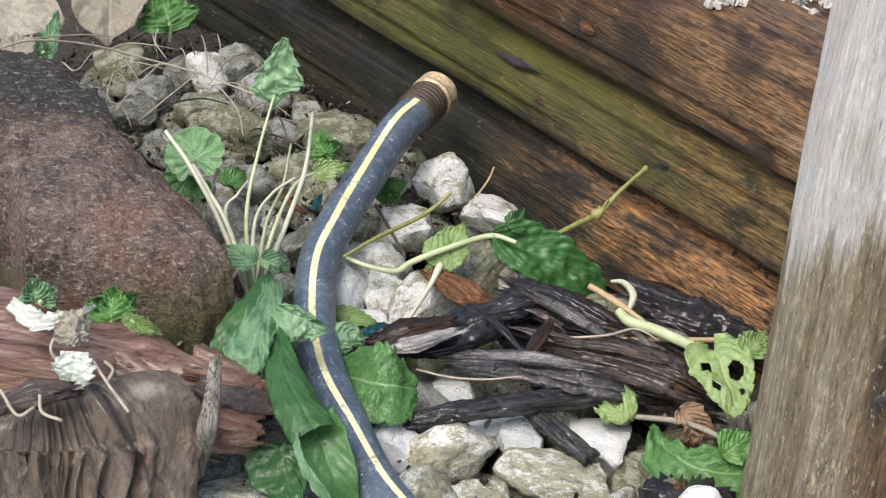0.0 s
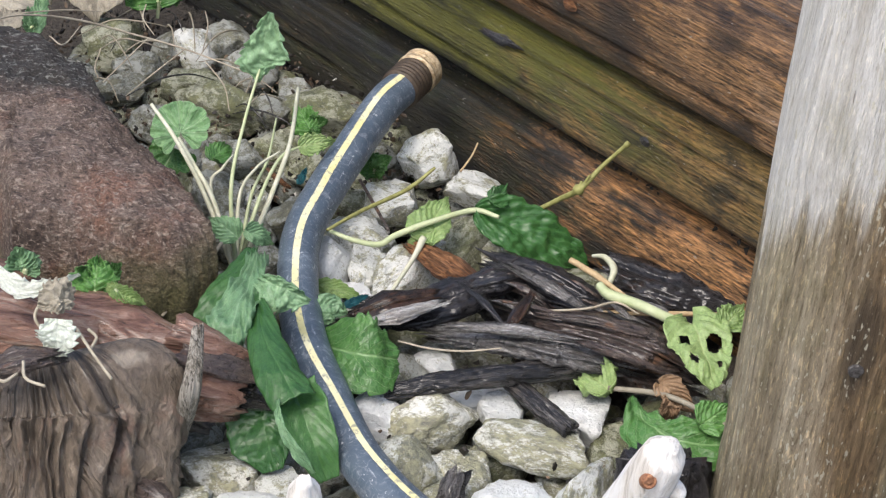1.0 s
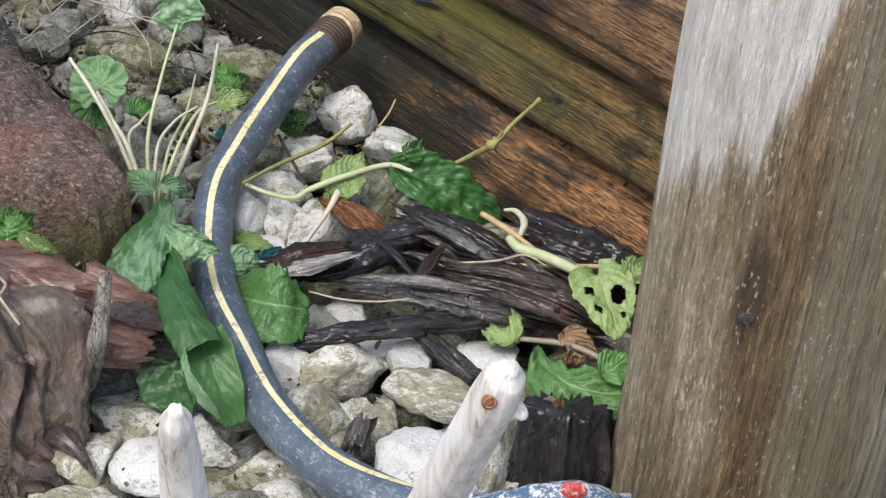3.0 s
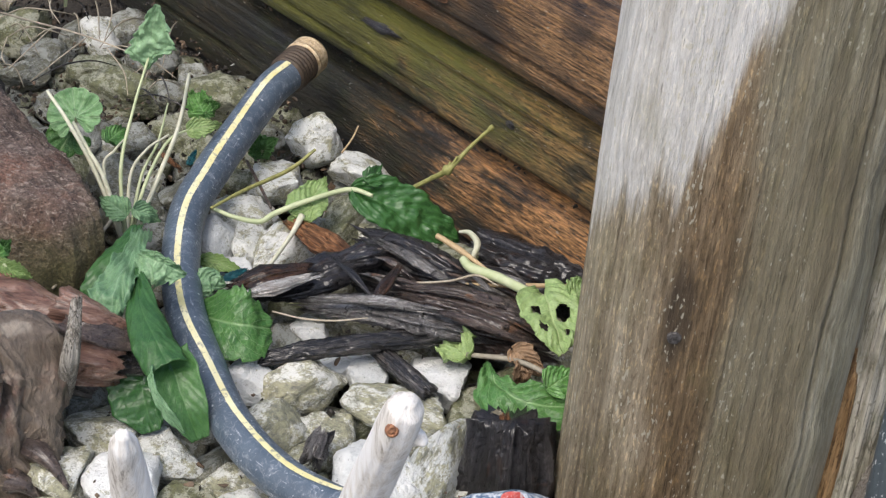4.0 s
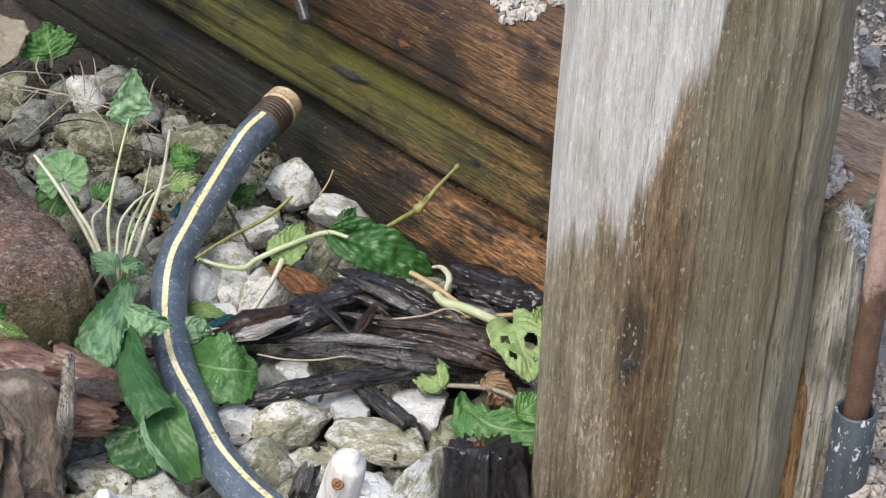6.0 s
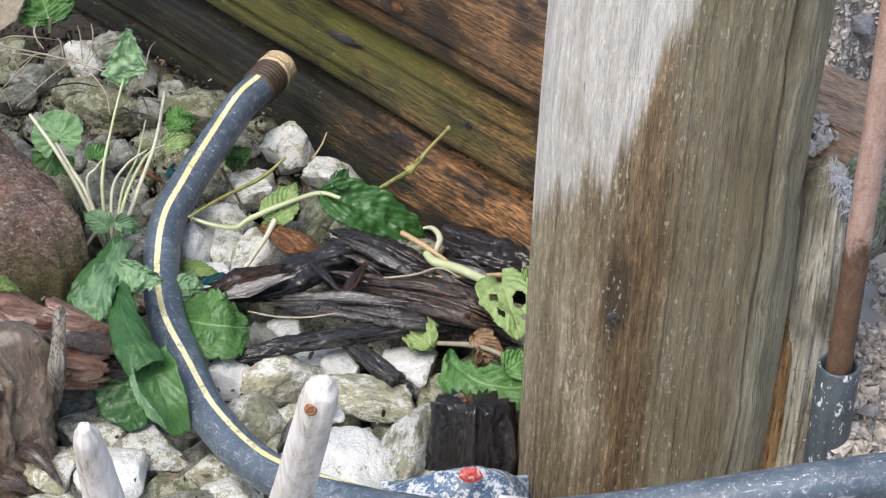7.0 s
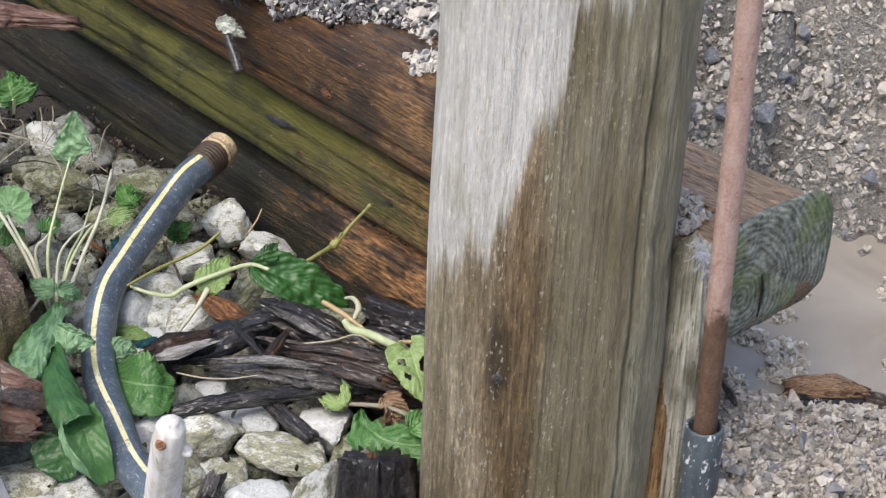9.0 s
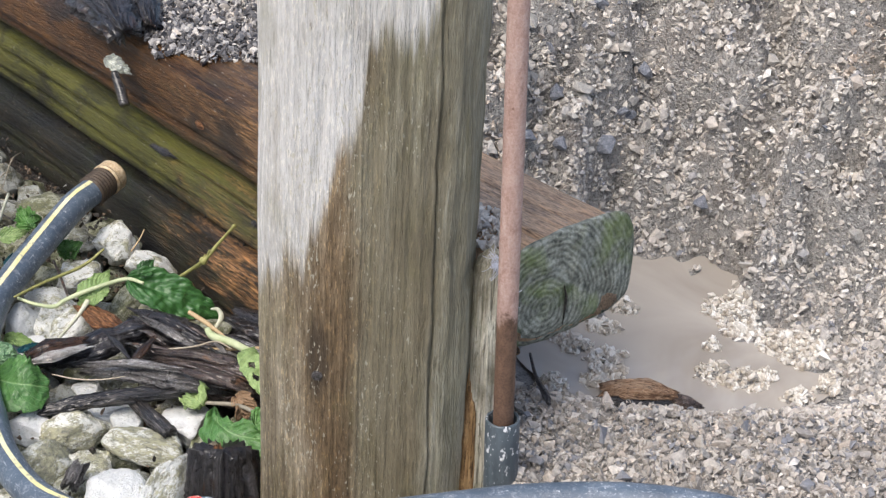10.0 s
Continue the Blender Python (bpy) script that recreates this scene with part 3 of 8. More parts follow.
MAT_SPLIT = wood("fresh_split_wood", (0.2, 0.11, 0.05), (0.42, 0.25, 0.11), (0.58, 0.38, 0.19), 20, 300, None, 0, 0.55, None, 0, 0.8, 2)


def post_wood():
    """Weathered post: dry and bleached above a slanting tide mark, soaked brown and greenish below."""
    m = Nodes("weathered_post")
    p = m.coord
    sep = m.add("ShaderNodeSeparateXYZ", Vector=p)
    x, z = sep.outputs[0], sep.outputs[2]
    band = m.noise(m.spread((95, 95, 7), False), 1.0, 5, 0.6, 0.2)
    fib = m.noise(m.spread((380, 380, 24), False), 1.0, 6, 0.68, 0.15)
    thin = m.noise(m.spread((760, 760, 62), False), 1.0, 5, 0.7, 0.15)
    nick = m.noise(m.spread((420, 420, 45), False), 1.0, 4, 0.6, 0.2)
    grain = m.math("ADD", m.math("MULTIPLY", band, 0.4), m.math("MULTIPLY", fib, 0.6))
    blot = m.noise(m.spread((24, 24, 6), False), 1.0, 6, 0.62, 0.5)
    mix_t = m.math("ADD", m.math("MULTIPLY", grain, 0.65), m.math("MULTIPLY", blot, 0.35))
    dry = m.ramp(mix_t, (0.36, (0.44, 0.41, 0.36)), (0.46, (0.62, 0.605, 0.565)), (0.6, (0.77, 0.76, 0.73)))
    wet = m.ramp(mix_t, (0.36, (0.08, 0.055, 0.029)), (0.48, (0.19, 0.132, 0.074)), (0.62, (0.36, 0.275, 0.178)))
    old = m.ramp(mix_t, (0.33, (0.13, 0.11, 0.069)), (0.48, (0.212, 0.182, 0.119)), (0.65, (0.31, 0.277, 0.197)))
    # the soaked middle turns to grey-green towards the far side of the face
    across = m.math("ADD", m.math("MULTIPLY", x, 22.0), m.math("MULTIPLY", blot, 0.9))
    soaked = m.mix(m.ramp(across, (0.2, 0.0), (0.6, 1.0)), wet, old)
    edge = m.math("ADD", m.math("MULTIPLY", x, -14.0), m.math("MULTIPLY", blot, 0.6))
    pale_w = m.ramp(mix_t, (0.37, (0.125, 0.102, 0.067)), (0.48, (0.275, 0.233, 0.162)), (0.61, (0.5, 0.445, 0.34)))
    soaked = m.mix(m.ramp(edge, (0.62, 0.0), (1.0, 0.85)), soaked, pale_w)
    far_edge = m.math("ADD", m.math("MULTIPLY", x, 14.0), m.math("MULTIPLY", blot, 0.5))
    grey_w = m.ramp(mix_t, (0.37, (0.16, 0.148, 0.102)), (0.48, (0.3, 0.285, 0.207)), (0.6, (0.5, 0.485, 0.39)))
    soaked = m.mix(m.ramp(far_edge, (0.78, 0.0), (1.0, 0.85)), soaked, grey_w)
    # height of the tide mark across the face
    rim = m.ramp(m.math("ADD", m.math("MULTIPLY", x, 7.142857), 0.5), (0.0, 0.205), (0.07, 0.222), (0.25, 0.248), (0.345, 0.295), (0.42, 0.326), (0.485, 0.35), (0.52, 0.392), (0.56, 0.4), (0.75, 0.402), (0.8, 0.43), (0.84, 0.6), (1.0, 0.7))
    drying = m.math("ADD", m.math("SUBTRACT", z, rim), m.math("MULTIPLY", m.math("SUBTRACT", band, 0.5), 0.2))
    soaked = m.mix(m.math("MULTIPLY", m.math("MULTIPLY", m.ramp(m.math("ADD", drying, 0.5), (0.36, 0.0), (0.52, 1.0)), 0.75), m.ramp(across, (0.35, 0.0), (0.9, 1.0))), soaked, grey_w)
    # tide mark: rises from the near corner, ragged along the grain
    rag = m.noise(m.spread((150, 150, 4), False), 1.0, 5, 0.72)
    line = m.math("ADD", m.math("SUBTRACT", z, rim), 0.5)
    line = m.math("ADD", line, m.math("MULTIPLY", m.math("SUBTRACT", rag, 0.5), 0.1))
    line = m.math("ADD", line, m.math("MULTIPLY", m.math("SUBTRACT", blot, 0.5), 0.03))
    tide = m.ramp(line, (0.494, 0.0), (0.514, 1.0))
    colour = m.mix(tide, soaked, dry)
    colour = m.mix(m.ramp(thin, (0.34, 0.5), (0.45, 0.0)), colour, m.mix(1.0, colour, (0.55, 0.5, 0.43), "MULTIPLY"))
    colour = m.mix(m.ramp(thin, (0.56, 0.0), (0.68, 0.5)), colour, m.mix(1.0, colour, (1.4, 1.37, 1.3), "MULTIPLY"))
    colour = m.mix(m.ramp(nick, (0.29, 0.8), (0.34, 0.0)), colour, m.mix(1.0, colour, (0.3, 0.27, 0.22), "MULTIPLY"))
    dash = m.noise(m.spread((520, 520, 120), False), 1.0, 4, 0.7, 0.25)
    crisp = m.math("MULTIPLY", m.ramp(across, (0.3, 1.0), (0.8, 0.35)), m.math("SUBTRACT", 1.0, m.math("MULTIPLY", tide, 0.7)))
    colour = m.mix(m.math("MULTIPLY", crisp, m.ramp(dash, (0.36, 0.7), (0.44, 0.0))), colour, m.mix(1.0, colour, (0.4, 0.36, 0.3), "MULTIPLY"))
    colour = m.mix(m.math("MULTIPLY", crisp, m.ramp(dash, (0.555, 0.0), (0.63, 0.8))), colour, m.mix(1.0, colour, (2.0, 1.92, 1.72), "MULTIPLY"))
    # rust streak round the nail
    nx_ = m.math("MULTIPLY", m.math("ADD", x, 0.026), 110.0)
    nz_ = m.math("MULTIPLY", m.math("SUBTRACT", z, 0.178), 26.0)
    streak = m.math("SUBTRACT", 1.0, m.math("ADD", m.math("MULTIPLY", nx_, nx_), m.math("MULTIPLY", nz_, nz_)))
    colour = m.mix(m.ramp(m.math("ADD", streak, m.math("MULTIPLY", m.math("SUBTRACT", blot, 0.5), 0.8)), (0.0, 0.0), (0.7, 0.75)), colour, (0.05, 0.037, 0.025))
    moss = m.noise(m.spread((30, 30, 14), False), 1.0, 6, 0.7)
    colour = m.mix(m.ramp(moss, (0.52, 0.0), (0.75, 0.5)), colour, (0.16, 0.15, 0.06))
    flecks = m.noise(m.spread((560, 560, 190), False), 1.0, 3, 0.55)
    flecks = m.math("ADD", flecks, m.math("MULTIPLY", m.math("SUBTRACT", m.noise(m.spread((46, 46, 12), False), 1.0, 3, 0.5), 0.5), 0.4))
    flecks = m.math("SUBTRACT", flecks, m.math("MULTIPLY", m.math("MAXIMUM", x, 0.0), 1.6))
    colour = m.mix(m.ramp(flecks, (0.635, 0.0), (0.675, 0.75)), colour, (0.58, 0.55, 0.44))
    height = m.math("ADD", m.math("MULTIPLY", grain, 0.8), m.math("ADD", m.math("MULTIPLY", thin, 0.3), m.math("MULTIPLY", m.math("ADD", nick, dash), 0.4)))
    return m.finish(colour, m.ramp(tide, (0.0, 0.5), (1.0, 0.85)), height, 1.0, 0.0045)


def end_grain():
    """Sawn timber end: growth rings, cracks and moss."""
    m = Nodes("mossy_end_grain")
    v = m.spread((1, 1, 1), False)
    sepd = m.add("ShaderNodeMapping", Vector=v, Location=(0, 0.026, 0.012), Scale=(0, 1, 1))
    ln = m.add("ShaderNodeVectorMath")
    ln.operation = "LENGTH"
    m.put(ln.inputs[0], sepd.outputs[0])
    wob = m.noise(v, 45, 4, 0.6)
    rings = m.math("SINE", m.math("ADD", m.math("MULTIPLY", ln.outputs["Value"], 1500.0), m.math("MULTIPLY", wob, 15.0)))
    grit = m.noise(v, 150, 7, 0.78, 0.4)
    fac = m.math("ADD", m.math("MULTIPLY", rings, 0.05), grit)
    colour = m.ramp(fac, (0.34, (0.05, 0.056, 0.046)), (0.5, (0.23, 0.245, 0.205)), (0.66, (0.47, 0.49, 0.43)))
    green = m.noise(v, 26, 5, 0.6, 0.4)
    colour = m.mix(m.ramp(green, (0.5, 0.0), (0.64, 0.65)), colour, m.mix(fac, (0.03, 0.055, 0.008), (0.24, 0.33, 0.07)))
    height = m.math("ADD", m.math("MULTIPLY", rings, 0.1), grit)
    return m.finish(colour, 0.75, height, 0.8, 0.003)


def hose_rubber():
    m = Nodes("scuffed_blue_hose")
    v = m.spread((1, 1, 1), False)
    big = m.noise(v, 24, 5, 0.65, 0.5)
    scuff = m.noise(v, 210, 8, 0.8, 1.0)
    dots = m.noise(v, 420, 2, 0.5)
    colour = m.ramp(big, (0.3, (0.048, 0.07, 0.1)), (0.7, (0.105, 0.142, 0.186)))
    colour = m.mix(m.ramp(scuff, (0.51, 0.0), (0.66, 0.6)), colour, (0.4, 0.43, 0.46))
    colour = m.mix(m.ramp(m.math("ADD", dots, m.math("MULTIPLY", big, 0.3)), (0.83, 0.0), (0.88, 0.8)), colour, (0.62, 0.64, 0.66))
    run = m.t.nodes.new("ShaderNodeTexCoord").outputs["UV"]
    drag = m.noise(m.add("ShaderNodeMapping", Vector=run, Scale=(70, 26, 1)).outputs[0], 1.0, 6, 0.72, 0.5)
    colour = m.mix(m.ramp(drag, (0.6, 0.0), (0.67, 0.65)), colour, (0.55, 0.58, 0.62))
    return m.finish(colour, m.ramp(scuff, (0.3, 0.26), (0.7, 0.5)), m.math("ADD", scuff, dots), 0.35, 0.0012, spec=0.7)


def stripe_paint():
    m = Nodes("worn_yellow_stripe")
    v = m.spread((1, 1, 1), False)
    wear = m.noise(v, 260, 6, 0.74, 0.3)
    colour = m.mix(m.ramp(m.noise(v, 40, 3), (0.35, 0.0), (0.65, 1.0)), (0.7, 0.64, 0.3), (0.8, 0.77, 0.54))
    colour = m.mix(m.ramp(wear, (0.39, 0.85), (0.46, 0.0)), colour, (0.3, 0.3, 0.24))
    return m.finish(colour, 0.55, wear, 0.4, 0.001)


def gravel_mix(name, stops, gloss=0.75):
    """Loose stone: each grain its own tone."""
    m = Nodes(name)
    isle = m.t.nodes.new("ShaderNodeNewGeometry").outputs["Random Per Island"]
    tone = m.t.nodes.new("ShaderNodeValToRGB")
    tone.color_ramp.interpolation = "CONSTANT"
    e = tone.color_ramp.elements
    while len(e) < len(stops):
        e.new(0.5)
    for k, (at, c) in enumerate(stops):
        e[k].position, e[k].color = at, (*c, 1)
    m.put(tone.inputs[0], isle)
    n1 = m.noise(m.spread((1, 1, 1), False), 330, 4, 0.7)
    colour = m.mix(1.0, tone.outputs[0], m.ramp(n1, (0.3, 0.7), (0.7, 1.2)), "MULTIPLY")
    return m.finish(colour, gloss, n1, 0.6, 0.0015)


def soil():
    """Ground: grey-brown grit, darker humus in the planting bed."""
    m = Nodes("gritty_soil")
    v = m.spread((1, 1, 1), False)
    n1, n2, n3 = m.noise(v, 14, 6, 0.65), m.noise(v, 180, 5, 0.75), m.noise(v, 620, 2, 0.6)
    grit = m.ramp(m.math("ADD", m.math("MULTIPLY", n2, 0.6), m.math("MULTIPLY", n3, 0.4)), (0.36, (0.16, 0.15, 0.138)), (0.5, (0.45, 0.43, 0.4)), (0.66, (0.64, 0.615, 0.575)))
    grit = m.mix(m.ramp(n1, (0.5, 0.0), (0.66, 0.35)), grit, (0.36, 0.285, 0.225))
    # humus tones are lifted, which puts haze over the dark gaps into the colour
    humus = m.ramp(n2, (0.3, (0.05, 0.043, 0.035)), (0.7, (0.15, 0.125, 0.098)))
    sep = m.add("ShaderNodeSeparateXYZ", Vector=v)
    back = m.math("ADD", m.math("MULTIPLY", m.math("SUBTRACT", sep.outputs[0], 0.086), 0.724), m.math("MULTIPLY", m.math("ADD", sep.outputs[1], 0.008), 0.69))
    side = m.math("MAXIMUM", back, m.math("SUBTRACT", sep.outputs[0], 0.19))
    side = m.math("ADD", side, m.math("MULTIPLY", m.math("SUBTRACT", n1, 0.5), 0.05))
    away = m.add("ShaderNodeVectorMath", Vector=v)
    away.operation = "LENGTH"
    colour = m.mix(m.math("MAXIMUM", m.ramp(side, (0.0, 0.0), (0.04, 1.0)), m.ramp(away.outputs["Value"], (0.6, 0.0), (0.95, 1.0))), humus, grit)
    return m.finish(colour, 0.85, m.math("ADD", n2, m.math("MULTIPLY", n3, 0.6)), 1.0, 0.009)


def muddy_water():
    m = Nodes("muddy_water")
    v = m.spread((1, 1, 1), False)
    n1 = m.noise(v, 9, 4, 0.55, 0.8)
    colour = m.ramp(n1, (0.32, (0.31, 0.275, 0.235)), (0.68, (0.47, 0.43, 0.375)))
    return m.finish(colour, 0.08, m.noise(v, 30, 2), 0.04, 0.001, 0.0, 0.4)


MAT_POST = post_wood()
MAT_END = end_grain()
MAT_HOSE = hose_rubber()
MAT_STRIPE = stripe_paint()
MAT_SOIL = soil()
MAT_WATER = muddy_water()
MAT_GRAVEL = gravel_mix("sharp_gravel", ((0.0, (0.534, 0.493, 0.441)), (0.2, (0.603, 0.563, 0.505)), (0.4, (0.476, 0.441, 0.394)), (0.56, (0.638, 0.597, 0.539)), (0.72, (0.557, 0.499, 0.435)), (0.88, (0.383, 0.371, 0.365)), (0.97, (0.789, 0.76, 0.708))))
MAT_GRAVEL_DAMP = gravel_mix("damp_gravel", ((0.0, (0.36, 0.33, 0.294)), (0.25, (0.48, 0.444, 0.396)), (0.45, (0.264, 0.246, 0.222)), (0.62, (0.408, 0.36, 0.312)), (0.78, (0.228, 0.234, 0.252)), (0.9, (0.624, 0.588, 0.54))), 0.6)
MAT_GRAVEL_DARK = gravel_mix("soot_dark_gravel", ((0.0, (0.1, 0.095, 0.095)), (0.3, (0.2, 0.19, 0.185)), (0.55, (0.055, 0.055, 0.06)), (0.75, (0.32, 0.305, 0.29)), (0.93, (0.5, 0.47, 0.44))), 0.55)
MAT_SHAVINGS = gravel_mix("pale_grit", ((0.0, (0.616, 0.56, 0.479)), (0.3, (0.748, 0.706, 0.627)), (0.6, (0.506, 0.448, 0.365)), (0.8, (0.825, 0.795, 0.73))))
MAT_SLATE = plain("blue_grey_stone", (0.36, 0.37, 0.4), (0.11, 0.125, 0.155), 5, 0.6, bump=0.8)
MAT_TAN = plain("tan_stone", (0.52, 0.5, 0.46), (0.26, 0.245, 0.22), 5, 0.7, bump=0.8)


def rust():
    """Rusted steel, soaked dark below a tide line."""
    m = Nodes("rusty_steel")
    n1 = m.noise(m.spread((1, 1, 0.5), False), 150, 7, 0.75, 0.4)
    n2 = m.noise(m.spread((1, 1, 1), False), 600, 4, 0.7)
    both = m.math("ADD", m.math("MULTIPLY", n1, 0.6), m.math("MULTIPLY", n2, 0.4))
    dry = m.ramp(both, (0.34, (0.3, 0.175, 0.135)), (0.5, (0.47, 0.32, 0.27)), (0.66, (0.57, 0.44, 0.39)))
    wet = m.ramp(both, (0.36, (0.07, 0.04, 0.026)), (0.64, (0.22, 0.13, 0.085)))
    z = m.add("ShaderNodeSeparateXYZ", Vector=m.coord).outputs[2]
    line = m.math("ADD", z, m.math("MULTIPLY", m.math("SUBTRACT", n1, 0.5), 0.03))
    colour = m.mix(m.ramp(line, (0.158, 0.0), (0.163, 1.0)), wet, dry)
    colour = m.mix(m.ramp(n1, (0.3, 0.8), (0.36, 0.0)), colour, (0.11, 0.05, 0.035))
    return m.finish(colour, 0.6, both, 0.9, 0.002, 0.1)


def chipped_plastic():
    """Grey-blue plastic, scraped white in places."""
    m = Nodes("grey_conduit")
    n1 = m.noise(m.spread((1, 1, 0.2), False), 220, 5, 0.65)
    chips = m.noise(m.spread((1, 1, 0.5), False), 330, 4, 0.62)
    zone = m.noise(m.spread((1, 1, 1), False), 70, 3, 0.5)
    colour = m.ramp(n1, (0.3, (0.05, 0.066, 0.078)), (0.7, (0.095, 0.118, 0.136)))
    colour = m.mix(m.ramp(m.math("ADD", chips, m.math("MULTIPLY", zone, 0.3)), (0.765, 0.0), (0.8, 0.9)), colour, (0.7, 0.72, 0.73))
    colour = m.mix(m.ramp(chips, (0.3, 0.9), (0.34, 0.0)), colour, (0.03, 0.035, 0.04))
    return m.finish(colour, 0.45, chips, 0.4, 0.001)


MAT_RUST = rust()
MAT_PVC = chipped_plastic()
MAT_BRASS = plain("worn_brass", (0.8, 0.68, 0.48), (0.42, 0.28, 0.14), 300, 0.45, 0.55, 0.6)
MAT_COLLAR = plain("brown_collar", (0.1, 0.07, 0.045), (0.035, 0.025, 0.018), 200, 0.5, 0.2, 0.5)
MAT_NAIL = plain("rusty_nail", (0.15, 0.14, 0.135), (0.03, 0.026, 0.024), 400, 0.55, 0.4)


def block_stone():
    """Red-brown cast stone: soft blotches, short pale flecks lying level, dark pits, rust-red wear, algae at its foot and grey lichen at its back."""
    m = Nodes("brown_block")
    v = m.spread((1, 1, 1), False)
    big = m.noise(v, 22, 6, 0.62, 0.5)
    mid = m.noise(v, 62, 6, 0.68, 0.6)
    fleck = m.noise(m.spread((230, 430, 430), False), 1.0, 5, 0.7, 0.6)
    fine = m.noise(v, 420, 5, 0.7)
    crumb = m.noise(v, 110, 6, 0.72, 0.8)
    colour = m.ramp(m.math("ADD", m.math("MULTIPLY", mid, 0.6), m.math("MULTIPLY", big, 0.4)), (0.38, (0.085, 0.06, 0.048)), (0.5, (0.2, 0.142, 0.112)), (0.62, (0.33, 0.245, 0.195)))
    rust = m.noise(v, 17, 5, 0.6, 0.3)
    colour = m.mix(m.ramp(rust, (0.52, 0.0), (0.64, 0.65)), colour, m.mix(crumb, (0.14, 0.052, 0.03), (0.46, 0.225, 0.14)))
    colour = m.mix(m.ramp(fleck, (0.54, 0.0), (0.61, 0.8)), colour, (0.5, 0.41, 0.335))
    colour = m.mix(m.ramp(fleck, (0.37, 0.75), (0.44, 0.0)), colour, (0.05, 0.035, 0.028))
    colour = m.mix(m.ramp(crumb, (0.33, 0.85), (0.4, 0.0)), colour, (0.045, 0.032, 0.026))
    colour = m.mix(1.0, colour, m.ramp(fine, (0.3, 0.75), (0.7, 1.25)), "MULTIPLY")
    pale = m.noise(v, 48, 4, 0.55, 0.3)
    colour = m.mix(m.ramp(pale, (0.67, 0.0), (0.71, 0.7)), colour, (0.42, 0.4, 0.31))
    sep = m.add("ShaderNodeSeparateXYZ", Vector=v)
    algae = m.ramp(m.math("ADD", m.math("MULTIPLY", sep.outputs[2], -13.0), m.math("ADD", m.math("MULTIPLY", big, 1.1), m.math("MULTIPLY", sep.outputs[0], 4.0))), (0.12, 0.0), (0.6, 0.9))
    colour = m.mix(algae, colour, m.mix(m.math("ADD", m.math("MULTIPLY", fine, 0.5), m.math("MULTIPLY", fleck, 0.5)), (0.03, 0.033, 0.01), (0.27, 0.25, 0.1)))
    grey = m.ramp(m.math("ADD", m.math("MULTIPLY", sep.outputs[1], 14.0), m.math("SUBTRACT", big, 0.5)), (0.15, 0.0), (0.5, 0.85))
    lichen = m.mix(m.ramp(fleck, (0.54, 0.0), (0.62, 0.9)), (0.036, 0.035, 0.03), (0.33, 0.34, 0.31))
    colour = m.mix(grey, colour, lichen)
    grain = m.noise(m.spread((1, 1, 1), False), 620, 4, 0.75, 0.3)
    colour = m.mix(1.0, colour, m.ramp(grain, (0.34, 0.5), (0.66, 1.45)), "MULTIPLY")
    return m.finish(colour, 0.62, m.math("ADD", m.math("ADD", m.math("MULTIPLY", m.math("ADD", fine, grain), 0.3), m.math("MULTIPLY", fleck, 0.6)), m.math("ADD", mid, crumb)), 1.0, 0.006)


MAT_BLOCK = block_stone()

# ---- ground ----
WALL_AT = (0.086, -0.008)
WALL_WAY = (0.69, -0.724)


def behind(x, y):
    """Metres behind the timber edging's face."""
    return 0.724 * (x - WALL_AT[0]) + 0.69 * (y - WALL_AT[1])


def along_wall(x, y):
    return WALL_WAY[0] * (x - WALL_AT[0]) + WALL_WAY[1] * (y - WALL_AT[1])


TOP_END = 0.289
WATER_Z = 0.005


PUDDLE = ((0.362, -0.02), (0.366, 0.03), (0.378, 0.07), (0.413, 0.072), (0.437, 0.03), (0.443, -0.016), (0.456, -0.046), (0.49, -0.06), (0.5, -0.085),
          (0.527, -0.088), (0.535, -0.128), (0.489, -0.137), (0.43, -0.152), (0.35, -0.142), (0.298, -0.133), (0.285, -0.1), (0.3, -0.06))
ISLETS = ((0.447, -0.007, 0.011, 0.012), (0.461, -0.03, 0.013, 0.014), (0.487, -0.052, 0.012, 0.011), (0.504, -0.069, 0.014, 0.012), (0.435, -0.101, 0.011, 0.01), (0.457, -0.106, 0.015, 0.012),
          (0.437, -0.062, 0.004, 0.004), (0.335, -0.074, 0.012, 0.007), (0.356, -0.083, 0.014, 0.011), (0.362, -0.102, 0.014, 0.011), (0.356, -0.043, 0.01, 0.007), (0.372, -0.014, 0.009, 0.006),
          (0.472, -0.098, 0.008, 0.006), (0.349, -0.118, 0.009, 0.007), (0.316, -0.128, 0.01, 0.008), (0.513, -0.112, 0.012, 0.004), (0.494, -0.126, 0.013, 0.004), (0.522, -0.1, 0.006, 0.005), (0.326, -0.062, 0.009, 0.006))


def puddle_edge(x, y):
    """Metres outside the puddle's outline; negative within it."""
    best, inside = 1e9, False
    for (ax, ay), (bx, by) in zip(PUDDLE, PUDDLE[1:] + PUDDLE[:1]):
        ex, ey = bx - ax, by - ay
        t = max(0.0, min(1.0, ((x - ax) * ex + (y - ay) * ey) / (ex * ex + ey * ey)))
        best = min(best, math.hypot(x - ax - ex * t, y - ay - ey * t))
        if (ay > y) != (by > y) and x < ax + (y - ay) * ex / ey:
            inside = not inside
    return -best if inside else best


